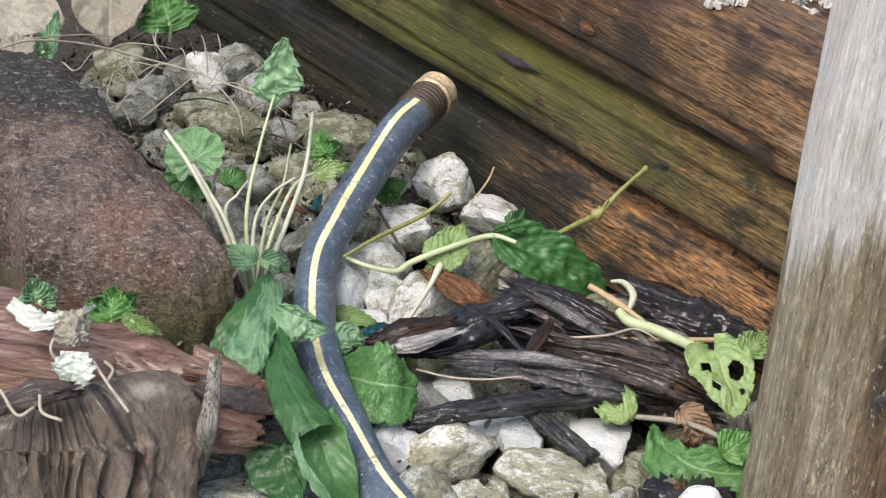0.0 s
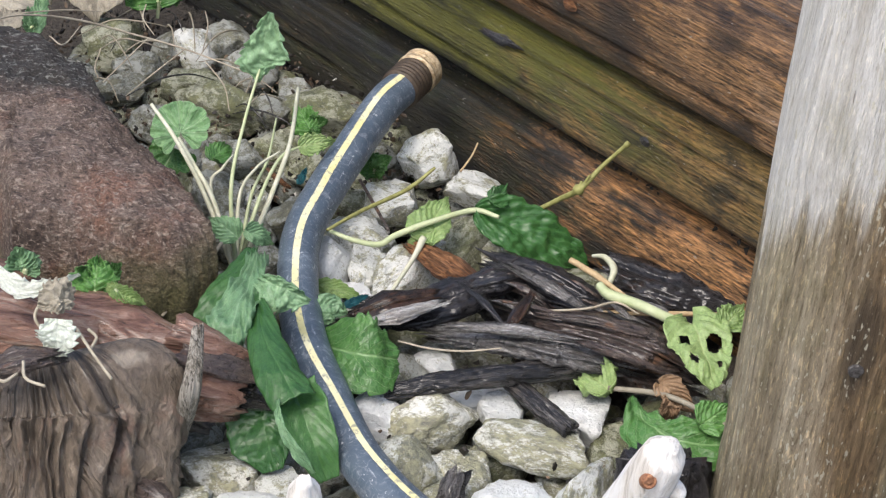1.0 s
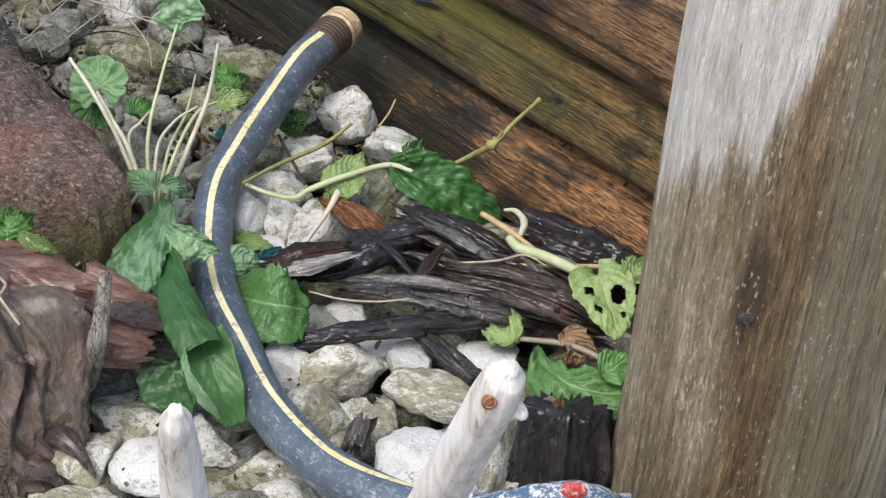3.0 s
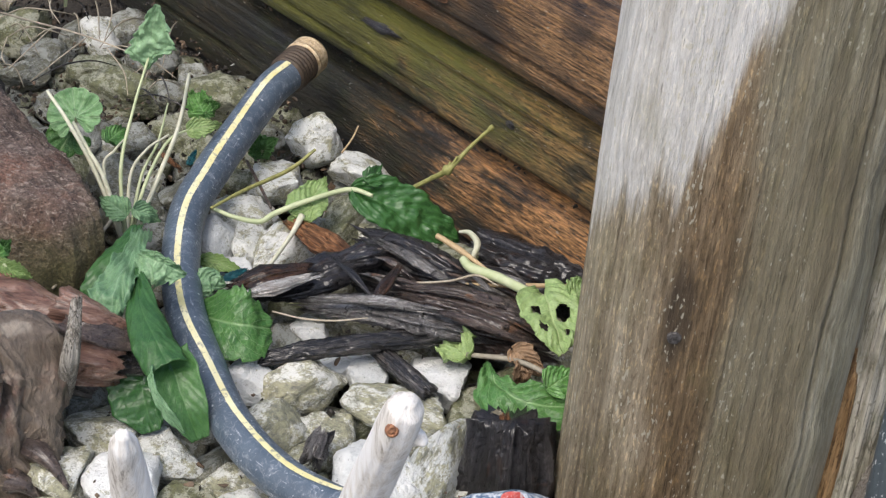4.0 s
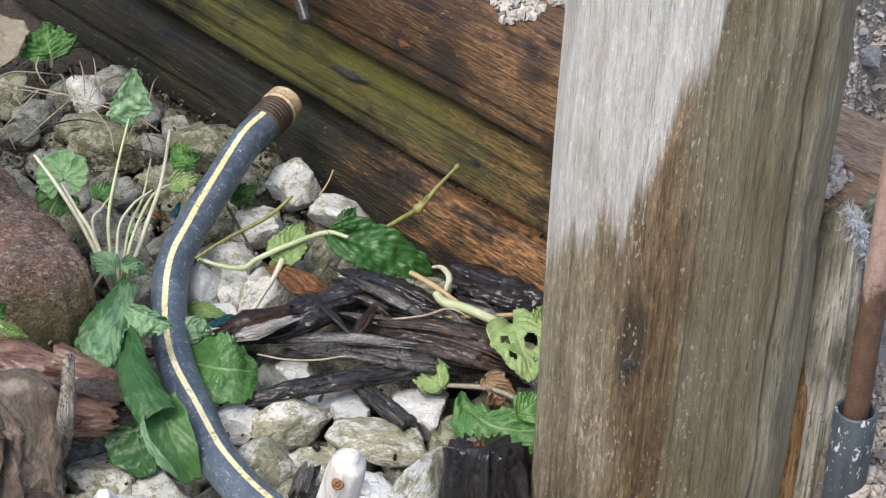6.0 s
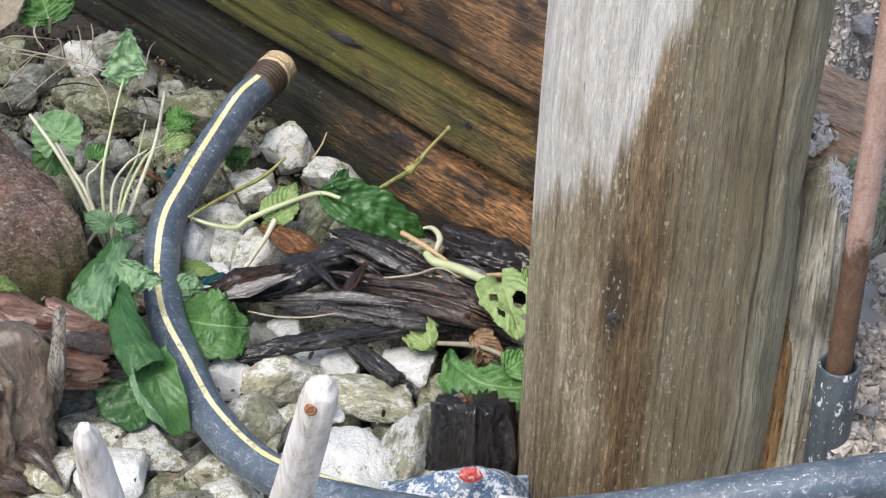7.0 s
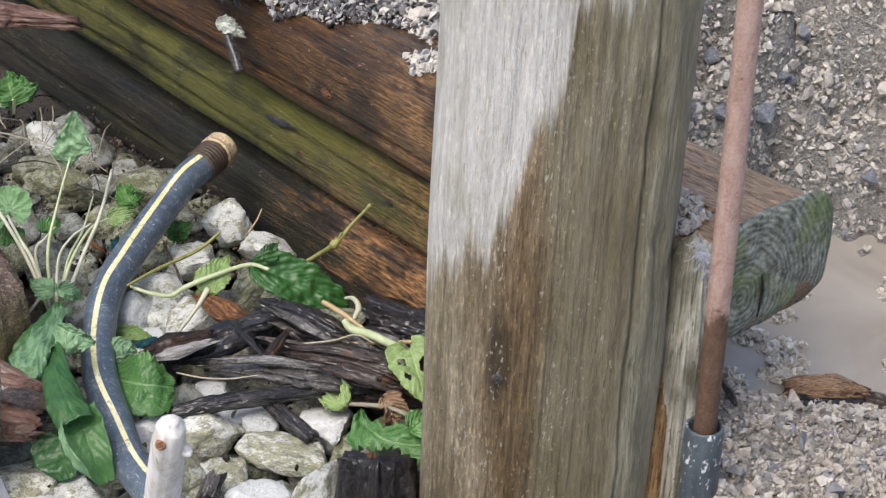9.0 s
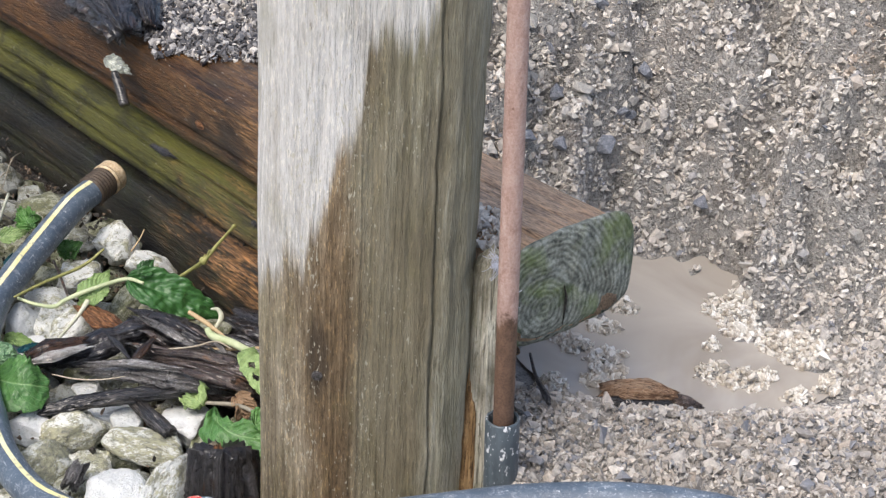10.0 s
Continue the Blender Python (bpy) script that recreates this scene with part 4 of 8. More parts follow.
def height(x, y):
    """The ground's height: planting bed, backfill behind the timbers, puddle hollow with its banks."""
    s = behind(x, y)
    rough = noise.noise(V(x * 26, y * 26, 1.0)) * 0.006 + noise.noise(V(x * 70, y * 70, 4.0)) * 0.0045 + noise.noise(V(x * 130, y * 130, 9.0)) * 0.002
    far = smooth(0.55, 0.95, max(abs(x - 0.17) - 0.1, abs(y)))
    bed = -0.05 + 0.3 * rough
    # puddle hollow
    e = puddle_edge(x, y) / 0.105 + 0.05 * noise.noise(V(x * 34, y * 34, 2.0)) + 0.04 * noise.noise(V(x * 80, y * 80, 7.0))
    if e < 0:
        flat = WATER_Z + max(-0.02, 0.04 * e)
    else:
        d = e * 0.105
        back = smooth(-0.12, 0.06, y)
        top = 0.03 + 0.175 * back
        flat = WATER_Z + top * (1 - math.exp(-d * (0.5 - 0.05 * back) / top)) + 0.038 * smooth(-0.325, -0.385, y)
        # broken scarps up the bank
        dn = d + 0.028 * noise.noise(V(x * 13, y * 13, 5.0)) + 0.014 * noise.noise(V(x * 42, y * 42, 6.0))
        flat += back * (0.028 * smooth(0.03, 0.04, dn) + 0.038 * smooth(0.078, 0.09, dn) + 0.028 * smooth(0.15, 0.16, dn))
        clod = abs(noise.noise(V(x * 15, y * 15, 11.0))) + 0.5 * abs(noise.noise(V(x * 40, y * 40, 12.0)))
        lump = abs(noise.noise(V(x * 11 + y * 5, y * 13 - x * 4, 21.0)))
        flat += (rough * 1.8 + back * ((0.3 - clod) * 0.14 + (0.22 - lump) * 0.17)) * min(1.0, d * 22)
    # islets of grit in the water
    for cx, cy, rx, ry in ISLETS:
        q = ((x - cx) / rx) ** 2 + ((y - cy) / ry) ** 2
        if q < 4:
            flat = max(flat, WATER_Z - 0.006 + 0.0125 * math.exp(-q * 1.3) + rough * 0.8)
    fill = 0.15 + 0.2 * max(0.0, min(s - 0.04, 0.35)) + rough * 1.6
    w = smooth(0.3, 0.12, x) * smooth(0.2, 0.06, along_wall(x, y))
    right = flat * (1 - w) + fill * w
    low = smooth(-0.215, -0.245, y)
    k = max(smooth(0.03, 0.052, s), smooth(0.13 + 0.13 * low, 0.27 + 0.02 * low, x))
    z = bed * (1 - k) + right * k
    return z * (1 - far) + far * (0.05 + 0.1 * noise.noise(V(x * 0.3, y * 0.3, 3.0)))


def axis_steps(lo, hi, step):
    mid = list(np.arange(lo, hi, step))
    out, d = [], step
    while d < 30:
        d *= 1.45
        out.append((out[-1] if out else 0) + d)
    return [lo - v for v in reversed(out)] + mid + [hi + v for v in out]


gx, gy = axis_steps(-0.5, 0.85, 0.0045), axis_steps(-0.6, 0.62, 0.0045)
gverts = [(x, y, height(x, y)) for y in gy for x in gx]
nx = len(gx)
gfaces = [(j * nx + i, j * nx + i + 1, (j + 1) * nx + i + 1, (j + 1) * nx + i) for j in range(len(gy) - 1) for i in range(nx - 1)]
gme = bpy.data.meshes.new("ground")
gme.from_pydata(gverts, [], gfaces)
gme.materials.append(MAT_SOIL)
gme.polygons.foreach_set("use_smooth", np.ones(len(gme.polygons), bool))
tagged(new("ground", gme), "grey-brown gritty soil, bare and wet", "ground", kind="structure")

# puddle: one level sheet that the hollow's rim cuts
bm = bmesh.new()
ring = [bm.verts.new((0.413 + 0.135 * math.cos(a), -0.04 + 0.125 * math.sin(a), WATER_Z)) for a in (2 * math.pi * k / 48 for k in range(48))]
bm.faces.new(ring)
tagged(part("puddle_water", bm, MAT_WATER, None), "still puddle of milky brown rainwater", "puddle", kind="structure")


# ---- timber edging ----
def timber(name, at, way, half, back_len, fore_len, n, mat, label, seed, tilt=0.0, lift=0.0):
    """A rounded timber with checks along the grain. Local x runs along it."""
    prof = superprofile(half[0], half[1], n)

    def shape(ang, t, s):
        c, sn = math.cos(ang), math.sin(ang)
        k = prof(ang)
        g = noise.noise(V(c * 11 + seed, sn * 11, s * 2.2)) * 0.0016 + noise.noise(V(c * 30 + seed, sn * 30, s * 5.0)) * 0.0007
        big = noise.noise(V(c * 1.5, sn * 1.5 + seed, s * 7.0)) * 0.0035
        crack = -0.004 * smooth(0.3, 0.5, noise.noise(V(c * 16, sn * 16 + seed * 2, s * 1.6)))
        return k + g + big + crack

    bm = swept([(-back_len, 0, 0), (-back_len * 0.4, 0, 0), (fore_len * 0.5, 0, 0), (fore_len, 0, lift)], 1.0, 112, 64, shape, (0, 0, 1))
    az = math.degrees(math.atan2(way[1], way[0]))
    root = tagged(new(name), label, "timber", "timber edging")
    root.empty_display_size = 0.02
    root.matrix_world = pose(at[0], at[1], at[2], tilt, 0, az)
    part("beam", bm, mat, root)
    return root


def knot_on(owner, along_x, out_y, z, size, mat, label):
    """A knot proud of a timber's face: rings of end grain."""
    bm = bmesh.new()
    rings = []
    for k in range(7):
        rr = size * k / 6
        row = []
        for j in range(18):
            a = 2 * math.pi * j / 18
            r = rr * (1 + 0.2 * noise.noise(V(math.cos(a) * 1.5, math.sin(a) * 1.5, size * 900)))
            row.append(bm.verts.new((r * 1.25 * math.cos(a), -0.0012 * (1 - (k / 6) ** 2) - 0.0006 * noise.noise(V(r * 700, a, 1)), r * 0.85 * math.sin(a))))
        rings.append(row)
    for a, b in zip(rings, rings[1:]):
        for j in range(18):
            bm.faces.new((a[j], a[(j + 1) % 18], b[(j + 1) % 18], b[j]))
    bmesh.ops.remove_doubles(bm, verts=rings[0], dist=0.0002)
    bmesh.ops.recalc_face_normals(bm, faces=bm.faces)
    ob = part("knot", bm, mat, owner, label)
    ob.location = (along_x, out_y, z)
    return ob


def wall_point(a, out, z):
    """a along the edging, out in front of its face."""
    return (WALL_AT[0] + WALL_WAY[0] * a - 0.724 * out, WALL_AT[1] + WALL_WAY[1] * a - 0.69 * out, z)


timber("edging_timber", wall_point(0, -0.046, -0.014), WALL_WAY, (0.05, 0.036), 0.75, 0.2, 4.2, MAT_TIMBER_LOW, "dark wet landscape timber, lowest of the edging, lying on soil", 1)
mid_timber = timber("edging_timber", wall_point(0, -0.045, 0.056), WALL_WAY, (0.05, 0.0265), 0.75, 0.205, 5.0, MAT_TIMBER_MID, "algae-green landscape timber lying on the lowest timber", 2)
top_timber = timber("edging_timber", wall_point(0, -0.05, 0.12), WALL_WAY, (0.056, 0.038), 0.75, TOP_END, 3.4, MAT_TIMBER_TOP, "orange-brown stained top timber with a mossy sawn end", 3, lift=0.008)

knot_on(top_timber, -0.069, -0.0553, -0.004, 0.0045, MAT_CHIP, "small orange knot")
knot_on(mid_timber, 0.002, -0.0495, 0.004, 0.0035, MAT_ROT, "dark broken knot")

# sawn end of the top timber, over the puddle
prof_end = superprofile(0.0592, 0.0408, 3.8)
bm = bmesh.new()
rings = []
for k in range(15):
    rr = k / 14
    row = []
    for j in range(96):
        a = 2 * math.pi * j / 96
        r = prof_end(a) * rr * (1.0 + 0.03 * noise.noise(V(math.cos(a) * 3, math.sin(a) * 3, 5)) * rr)
        y, z = -r * math.cos(a), r * math.sin(a)
        ring_d = math.hypot(y + 0.026, z + 0.012)
        row.append(bm.verts.new((0.003 * (1 - rr**6) + 0.003 * noise.noise(V(y * 55, z * 55, 3)) + 0.0003 * math.sin(ring_d * 1500 + 8 * noise.noise(V(y * 60, z * 60, 8))), y, z)))
    rings.append(row)
rings.append([bm.verts.new((-0.003, v.co.y * 0.99, v.co.z * 0.99)) for v in rings[-1]])
for r0, r1 in zip(rings, rings[1:]):
    for j in range(96):
        bm.faces.new((r0[j], r0[(j + 1) % 96], r1[(j + 1) % 96], r1[j]))
bmesh.ops.remove_doubles(bm, verts=rings[0], dist=0.001)
bmesh.ops.recalc_face_normals(bm, faces=bm.faces)
ob = part("sawn_end", bm, MAT_END, top_timber, "mossy grey-green end grain with growth rings")
ob.location = (TOP_END, 0, 0.008)
# a drying crack in the end grain
ob = part("crack", fibrous([(0.0035, -0.008, -0.03), (0.0035, -0.0065, -0.012), (0.0035, -0.009, 0.0)], [0.0006, 0.0016, 0.0005], 12, 8, 0.2, 0.002, 0, 0.5, 3), MAT_STICK, ob, "dark drying crack")

# ---- post, stake, conduit ----
post = thing("fence_post", (0.188, -0.236, -0.06), "weathered grey post, bleached dry above, soaked brown below", "post")


def post_shape_fn(ang, t, s):
    c, sn = math.cos(ang), math.sin(ang)
    k = post_prof(ang) + noise.noise(V(c * 10, sn * 10, s * 2.2)) * 0.0014 + noise.noise(V(c * 34, sn * 34, s * 4)) * 0.0007
    k += noise.noise(V(c * 1.3, sn * 1.3, s * 6)) * 0.0025 - 0.006 * max(0.0, noise.noise(V(c * 4, sn * 4, s * 16)) - 0.25)
    k += 0.0022 * noise.noise(V(c * 2.2, sn * 2.2, s * 24)) * smooth(-0.2, -0.7, c) - 0.004 * max(0.0, noise.noise(V(c * 3, sn * 3, s * 42)) - 0.15) * smooth(-0.3, -0.8, c)
    # long drying check down the face
    mid = 0.953 + 0.012 * noise.noise(V(0.3, 0.7, s * 7)) + 0.01 * noise.noise(V(1.3, 0.7, s * 22))
    off = (ang - 2 * math.pi * CHECK_AT) - (mid - 0.953) * 2.2
    k -= 0.013 * math.exp(-((off / 0.009) ** 2)) * (0.7 + 0.3 * smooth(-0.2, 0.2, noise.noise(V(4.3, 0.7, s * 9))))
    return k


post_prof = superprofile(0.069, 0.05, 2.8)
CHECK_AT = 0.622
shaft = part("shaft", swept([(0, 0, 0), (0, 0, 0.3), (0, 0, 0.62)], 1.0, 420, 60, post_shape_fn, (0, 1, 0)), MAT_POST, post)
bm = swept([(-0.026, -0.044, 0.165), (-0.0262, -0.0497, 0.1652), (-0.0262, -0.05, 0.1652)], [0.0034, 0.0036, 0.0026], 18, 2, lambda a, t, s: 1 + 0.3 * noise.noise(V(math.cos(a) * 2, math.sin(a) * 2, 4)))
part("nail", mesh_of("nail", bm, MAT_NAIL, False), None, shaft, "rusty nail head driven flush")

stake = thing("wooden_stake", (0.2685, -0.24, -0.05), "short weathered grey stake with a rounded top behind the post", "stake")
stake_prof = superprofile(0.0155, 0.014, 2.8)


def stake_shape(ang, t, s):
    c, sn = math.cos(ang), math.sin(ang)
    taper = 1.0 - 0.75 * smooth(0.9, 1.0, t) ** 2 - 0.25 * smooth(0.62, 0.9, t)
    return (stake_prof(ang) + noise.noise(V(c * 6, sn * 6, s * 5)) * 0.0035 + noise.noise(V(c * 18, sn * 18, s * 9)) * 0.0014) * taper


stake_shaft = part("shaft", swept([(0.004, 0, 0), (0.002, 0, 0.12), (0.0, -0.003, 0.236)], 1.0, 64, 30, stake_shape, (0, 1, 0)), MAT_STAKE, stake)
part("split", fibrous([(-0.0105, -0.011, -0.005), (-0.0105, -0.0125, 0.07), (-0.008, -0.011, 0.15)], [0.0085, 0.0075, 0.002], 24, 12, 0.2, 0.008, 0, 0.4, 5), MAT_SPLIT, stake_shaft, "raw orange split down the stake")

conduit = thing("conduit", (0.284, -0.288, -0.02), "grey plastic conduit with chipped white edges, set in gravel", "pipe")
bm = bmesh.new()
R1, R0, ZT = 0.0112, 0.0091, 0.104
rows = [(R1 * 1.0, 0.0), (R1, 0.05), (R1, ZT - 0.001), (R1 - 0.0006, ZT), (R0 + 0.0004, ZT), (R0, ZT - 0.001), (R0, 0.02)]
rr = [[bm.verts.new((r * math.cos(2 * math.pi * j / 40), r * math.sin(2 * math.pi * j / 40), z + 0.0006 * noise.noise(V(j * 0.6, r * 900, 1)) * (z > 0.09))) for j in range(40)] for r, z in rows]
for a, b in zip(rr, rr[1:]):
    for j in range(40):
        bm.faces.new((a[j], a[(j + 1) % 40], b[(j + 1) % 40], b[j]))
bmesh.ops.recalc_face_normals(bm, faces=bm.faces)
ob = part("tube", bm, MAT_PVC, conduit)
ob.rotation_euler = (0, radians(-1.5), 0)

rebar = thing("steel_rod", (0.284, -0.287, 0.0), "rusty pink-brown steel rod standing in the conduit, wet below", "rod")


def rod_shape(ang, t, s):
    return 1 + 0.02 * noise.noise(V(math.cos(ang) * 3, math.sin(ang) * 3, s * 120)) + 0.012 * noise.noise(V(math.cos(ang) * 9, math.sin(ang) * 9, s * 300))


part("rod", swept([(0, 0, -0.01), (-0.0036, 0, 0.138), (-0.007, 0, 0.28), (-0.0135, 0, 0.52)], 0.0066, 28, 50, rod_shape), MAT_RUST, rebar)

# ---- hose ----
hose = thing("garden_hose", (-0.1, -0.1, 0.0), "scuffed dark blue rubber garden hose with a yellow stripe on stones", "hose")
HOSE_PATH = [(-0.058, 0.069, 0.036), (-0.068, 0.047, 0.034), (-0.080, 0.010, 0.028), (-0.0935, -0.036, 0.021), (-0.1015, -0.076, 0.0165), (-0.0995, -0.12, 0.013), (-0.09, -0.168, 0.01),
             (-0.074, -0.21, 0.007), (-0.0515, -0.259, 0.0045), (-0.0185, -0.3005, 0.005), (0.026, -0.3345, 0.0135), (0.075, -0.366, 0.032), (0.125, -0.388, 0.053), (0.18, -0.396, 0.071),
             (0.24, -0.39, 0.082), (0.31, -0.376, 0.086), (0.38, -0.371, 0.086), (0.45, -0.385, 0.084), (0.53, -0.43, 0.082), (0.6, -0.52, 0.08), (0.62, -0.64, 0.08)]
HOSE_R = 0.0112


def hose_shape(ang, t, s):
    return 1 + 0.012 * noise.noise(V(math.cos(ang) * 2, math.sin(ang) * 2, s * 25)) + 0.006 * math.sin(s * 1900 + ang * 9) * 0.5


ob = part("tube", swept(HOSE_PATH, HOSE_R, 40, 16, hose_shape), MAT_HOSE, None)
settle(ob, hose)


def stripe_mesh():
    """A flat ribbon that rides just proud of the hose, along its upper side."""
    bm = bmesh.new()
    rows = curve_points(HOSE_PATH, 48)
    last = None
    for k, (p, t) in enumerate(rows):
        ahead = (rows[min(k + 1, len(rows) - 1)][0] - rows[max(k - 1, 0)][0]).normalized()
        side = ahead.cross(V(0, 0, 1)).normalized()
        top = side.cross(ahead)
        facing = math.atan2(V(0, -0.8, 0.6).dot(side), V(0, -0.8, 0.6).dot(top))
        a0 = facing + 0.35 - 0.35 * smooth(0.05, 0.25, t) - 0.75 * smooth(0.27, 0.45, t) - 1.8 * smooth(0.44, 0.6, t)
        cur = []
        for j in range(5):
            rag = 1 + 0.12 * noise.noise(V(t * 260, 1.0 if j < 2 else 7.0, 3.0)) + 0.12 * noise.noise(V(t * 900, 2.0 if j < 2 else 5.0, 3.0))
            a = a0 + (j - 2) * (0.084 - 0.012 * smooth(0.2, 0.35, t)) * rag
            cur.append(bm.verts.new(p + (top * math.cos(a) + side * math.sin(a)) * (HOSE_R * 1.018 + 0.0002)))
        if last:
            for j in range(4):
                bm.faces.new((last[j], last[j + 1], cur[j + 1], cur[j]))
        last = cur
    bmesh.ops.recalc_face_normals(bm, faces=bm.faces)
    return bm


ob = part("stripe", stripe_mesh(), MAT_STRIPE, None, "worn yellow stripe")
settle(ob, hose)

# coupling: ribbed brown collar and brass male thread
h0, h1 = Vector(HOSE_PATH[0]), Vector(HOSE_PATH[1])
hd = (h0 - h1).normalized()


def lathe(profile, origin, way, seg=40):
    bm = bmesh.new()
    q = way.to_track_quat("Z", "Y").to_matrix()
    rings = []
    for r, z in profile:
        rings.append([bm.verts.new(origin + q @ V(r * math.cos(2 * math.pi * j / seg), r * math.sin(2 * math.pi * j / seg), z)) for j in range(seg)])
    for a, b in zip(rings, rings[1:]):
        for j in range(seg):
            bm.faces.new((a[j], a[(j + 1) % seg], b[(j + 1) % seg], b[j]))
    bmesh.ops.recalc_face_normals(bm, faces=bm.faces)
    return bm


prof = [(0.0109, -0.004)]
for k in range(6):
    z = -0.003 + k * 0.0033
    prof += [(0.0128, z), (0.0131, z + 0.0008), (0.0128, z + 0.0017), (0.0118, z + 0.002), (0.0118, z + 0.003)]
prof += [(0.0112, 0.018)]
collar = part("collar", lathe(prof, h0, hd), MAT_COLLAR, None, "ribbed dark brown collar")
settle(collar, hose)
prof = [(0.0115, 0.0165), (0.0136, 0.0172), (0.0137, 0.0185)]
for k in range(4):
    z = 0.0188 + k * 0.0023
    prof += [(0.0126, z), (0.0134, z + 0.0008), (0.0134, z + 0.0013), (0.0126, z + 0.0021)]
prof += [(0.0124, 0.0288), (0.0118, 0.0293), (0.0098, 0.0293), (0.0095, 0.028), (0.0095, 0.014), (0.0, 0.014)]
thread = part("thread", lathe(prof, h0, hd), MAT_BRASS, None, "worn brass male thread, open end")
thread.parent = collar


# ---- cobbles ----
def cobble_mesh(name, seed, level, mat):
    """A broken limestone lump of unit half-size: faces knocked flat, worn edges, pits."""
    rnd = random.Random(seed)
    bm = bmesh.new()
    bmesh.ops.create_icosphere(bm, subdivisions=level, radius=1.0)
    cuts = []
    for k in range(rnd.randint(9, 13)):
        n = Vector((rnd.gauss(0, 1), rnd.gauss(0, 1), rnd.gauss(0, 1))).normalized()
        cuts.append((n, rnd.uniform(0.5, 0.84)))
    for v in bm.verts:
        p = v.co.copy()
        for n, d in cuts:
            over = p.dot(n) - d
            if over > 0:
                p -= n * over * 0.93
        q = p * 1.7 + Vector((seed * 3.7, 0, 0))
        p *= 1 + 0.12 * noise.noise(q) + 0.07 * noise.noise(q * 2.4) + 0.07 * noise.noise(q * 4.2) + 0.035 * noise.noise(q * 9) + 0.012 * noise.noise(q * 21)
        v.co = p * 1.26
    return mesh_of(name, bm, mat)


STONE_SHAPES = {}


def cobble(x, y, w, h, kind, seed, z=-0.014, spin=None, deep=None, level=4):
    """One loose stone: w wide, h the size across the view, set on the bed."""
    shape = (kind, seed % 7, level)
    if shape not in STONE_SHAPES:
        STONE_SHAPES[shape] = cobble_mesh("cobble", 11 + (seed % 7) * 5 + len(kind), level, MAT_STONE[kind])
    ob = new("cobble", STONE_SHAPES[shape])
    r = random.Random(seed * 7 + 3)
    deep = deep or h * r.uniform(0.75, 0.95)
    ob.rotation_euler = (r.uniform(-0.25, 0.25), r.uniform(-0.25, 0.25), radians(spin) if spin is not None else r.uniform(-0.4, 0.4))
    ob.scale = (w * 0.56, h * 0.66, deep * 0.56)
    ob.location = (x, y, z)
    label = {"white": "white broken limestone cobble lying in the bed", "bright": "bright clean white quartz cobble lying in the bed", "lichen": "pale limestone cobble speckled with dark lichen",
             "mossy": "yellow-green mossy limestone cobble lying in the bed", "grey": "dull grey limestone cobble lying in the bed"}[kind]
    return tagged(ob, label, "stone", "cobbles in the bed")


cobble(-0.183, 0.206, 0.033, 0.029, "grey", 1)
cobble(-0.203, 0.185, 0.027, 0.023, "white", 2)
cobble(-0.222, 0.182, 0.02, 0.02, "grey", 3)
cobble(-0.230, 0.152, 0.03, 0.027, "grey", 4, spin=-30)
cobble(-0.252, 0.172, 0.042, 0.036, "mossy", 5)
cobble(-0.244, 0.122, 0.028, 0.022, "grey", 6)
cobble(-0.197, 0.135, 0.03, 0.024, "mossy", 7)
cobble(-0.174, 0.118, 0.044, 0.034, "mossy", 8)
cobble(-0.141, 0.113, 0.023, 0.018, "grey", 9)
cobble(-0.112, 0.120, 0.04, 0.034, "mossy", 10)
cobble(-0.154, 0.052, 0.027, 0.023, "grey", 11)
cobble(-0.034, 0.053, 0.032, 0.028, "white", 12, -0.005, 10, 0.03)
cobble(-0.005, 0.025, 0.035, 0.022, "white", 13, -0.006, -22)
cobble(-0.057, 0.006, 0.032, 0.028, "white", 14, -0.01)
cobble(-0.080, 0.008, 0.026, 0.024, "mossy", 15)
cobble(-0.074, -0.032, 0.036, 0.022, "white", 16)
cobble(-0.085, -0.068, 0.024, 0.029, "bright", 17, -0.012)
cobble(-0.067, -0.067, 0.023, 0.025, "white", 18, -0.012)
cobble(-0.073, -0.096, 0.028, 0.018, "bright", 19)
cobble(-0.045, -0.07, 0.024, 0.04, "white", 20, -0.01, -35, 0.028)
cobble(-0.009, -0.037, 0.026, 0.032, "mossy", 21, -0.008, -20)
cobble(0.01, -0.034, 0.027, 0.024, "lichen", 22)
cobble(-0.051, -0.189, 0.033, 0.031, "bright", 23, -0.022)
cobble(-0.0205, -0.188, 0.045, 0.025, "lichen", 24, -0.024, 12, 0.027)
cobble(0.016, -0.178, 0.022, 0.02, "bright", 25, -0.02)
cobble(0.036, -0.2, 0.048, 0.019, "lichen", 26, -0.023, -4, 0.022)
cobble(0.056, -0.168, 0.032, 0.027, "bright", 27, -0.022, -28)
cobble(-0.005, -0.156, 0.042, 0.02, "bright", 28, -0.022, 12)
cobble(-0.02, -0.14, 0.021, 0.018, "bright", 29, -0.02)
cobble(-0.035, -0.15, 0.026, 0.026, "grey", 30, -0.025)
cobble(-0.033, -0.23, 0.034, 0.035, "lichen", 31, -0.028)
cobble(-0.003, -0.222, 0.03, 0.024, "lichen", 32, -0.03)
cobble(0.026, -0.26, 0.035, 0.039, "bright", 33, -0.027, 15, 0.036)
cobble(0.055, -0.249, 0.026, 0.052, "white", 34, -0.024, -18, 0.03)
cobble(0.074, -0.19, 0.024, 0.025, "mossy", 35, -0.028)
cobble(0.032, -0.226, 0.024, 0.018, "grey", 36, -0.034)
cobble(-0.049, -0.268, 0.03, 0.025, "lichen", 37, -0.03)
cobble(-0.086, -0.256, 0.03, 0.027, "white", 38, -0.026)
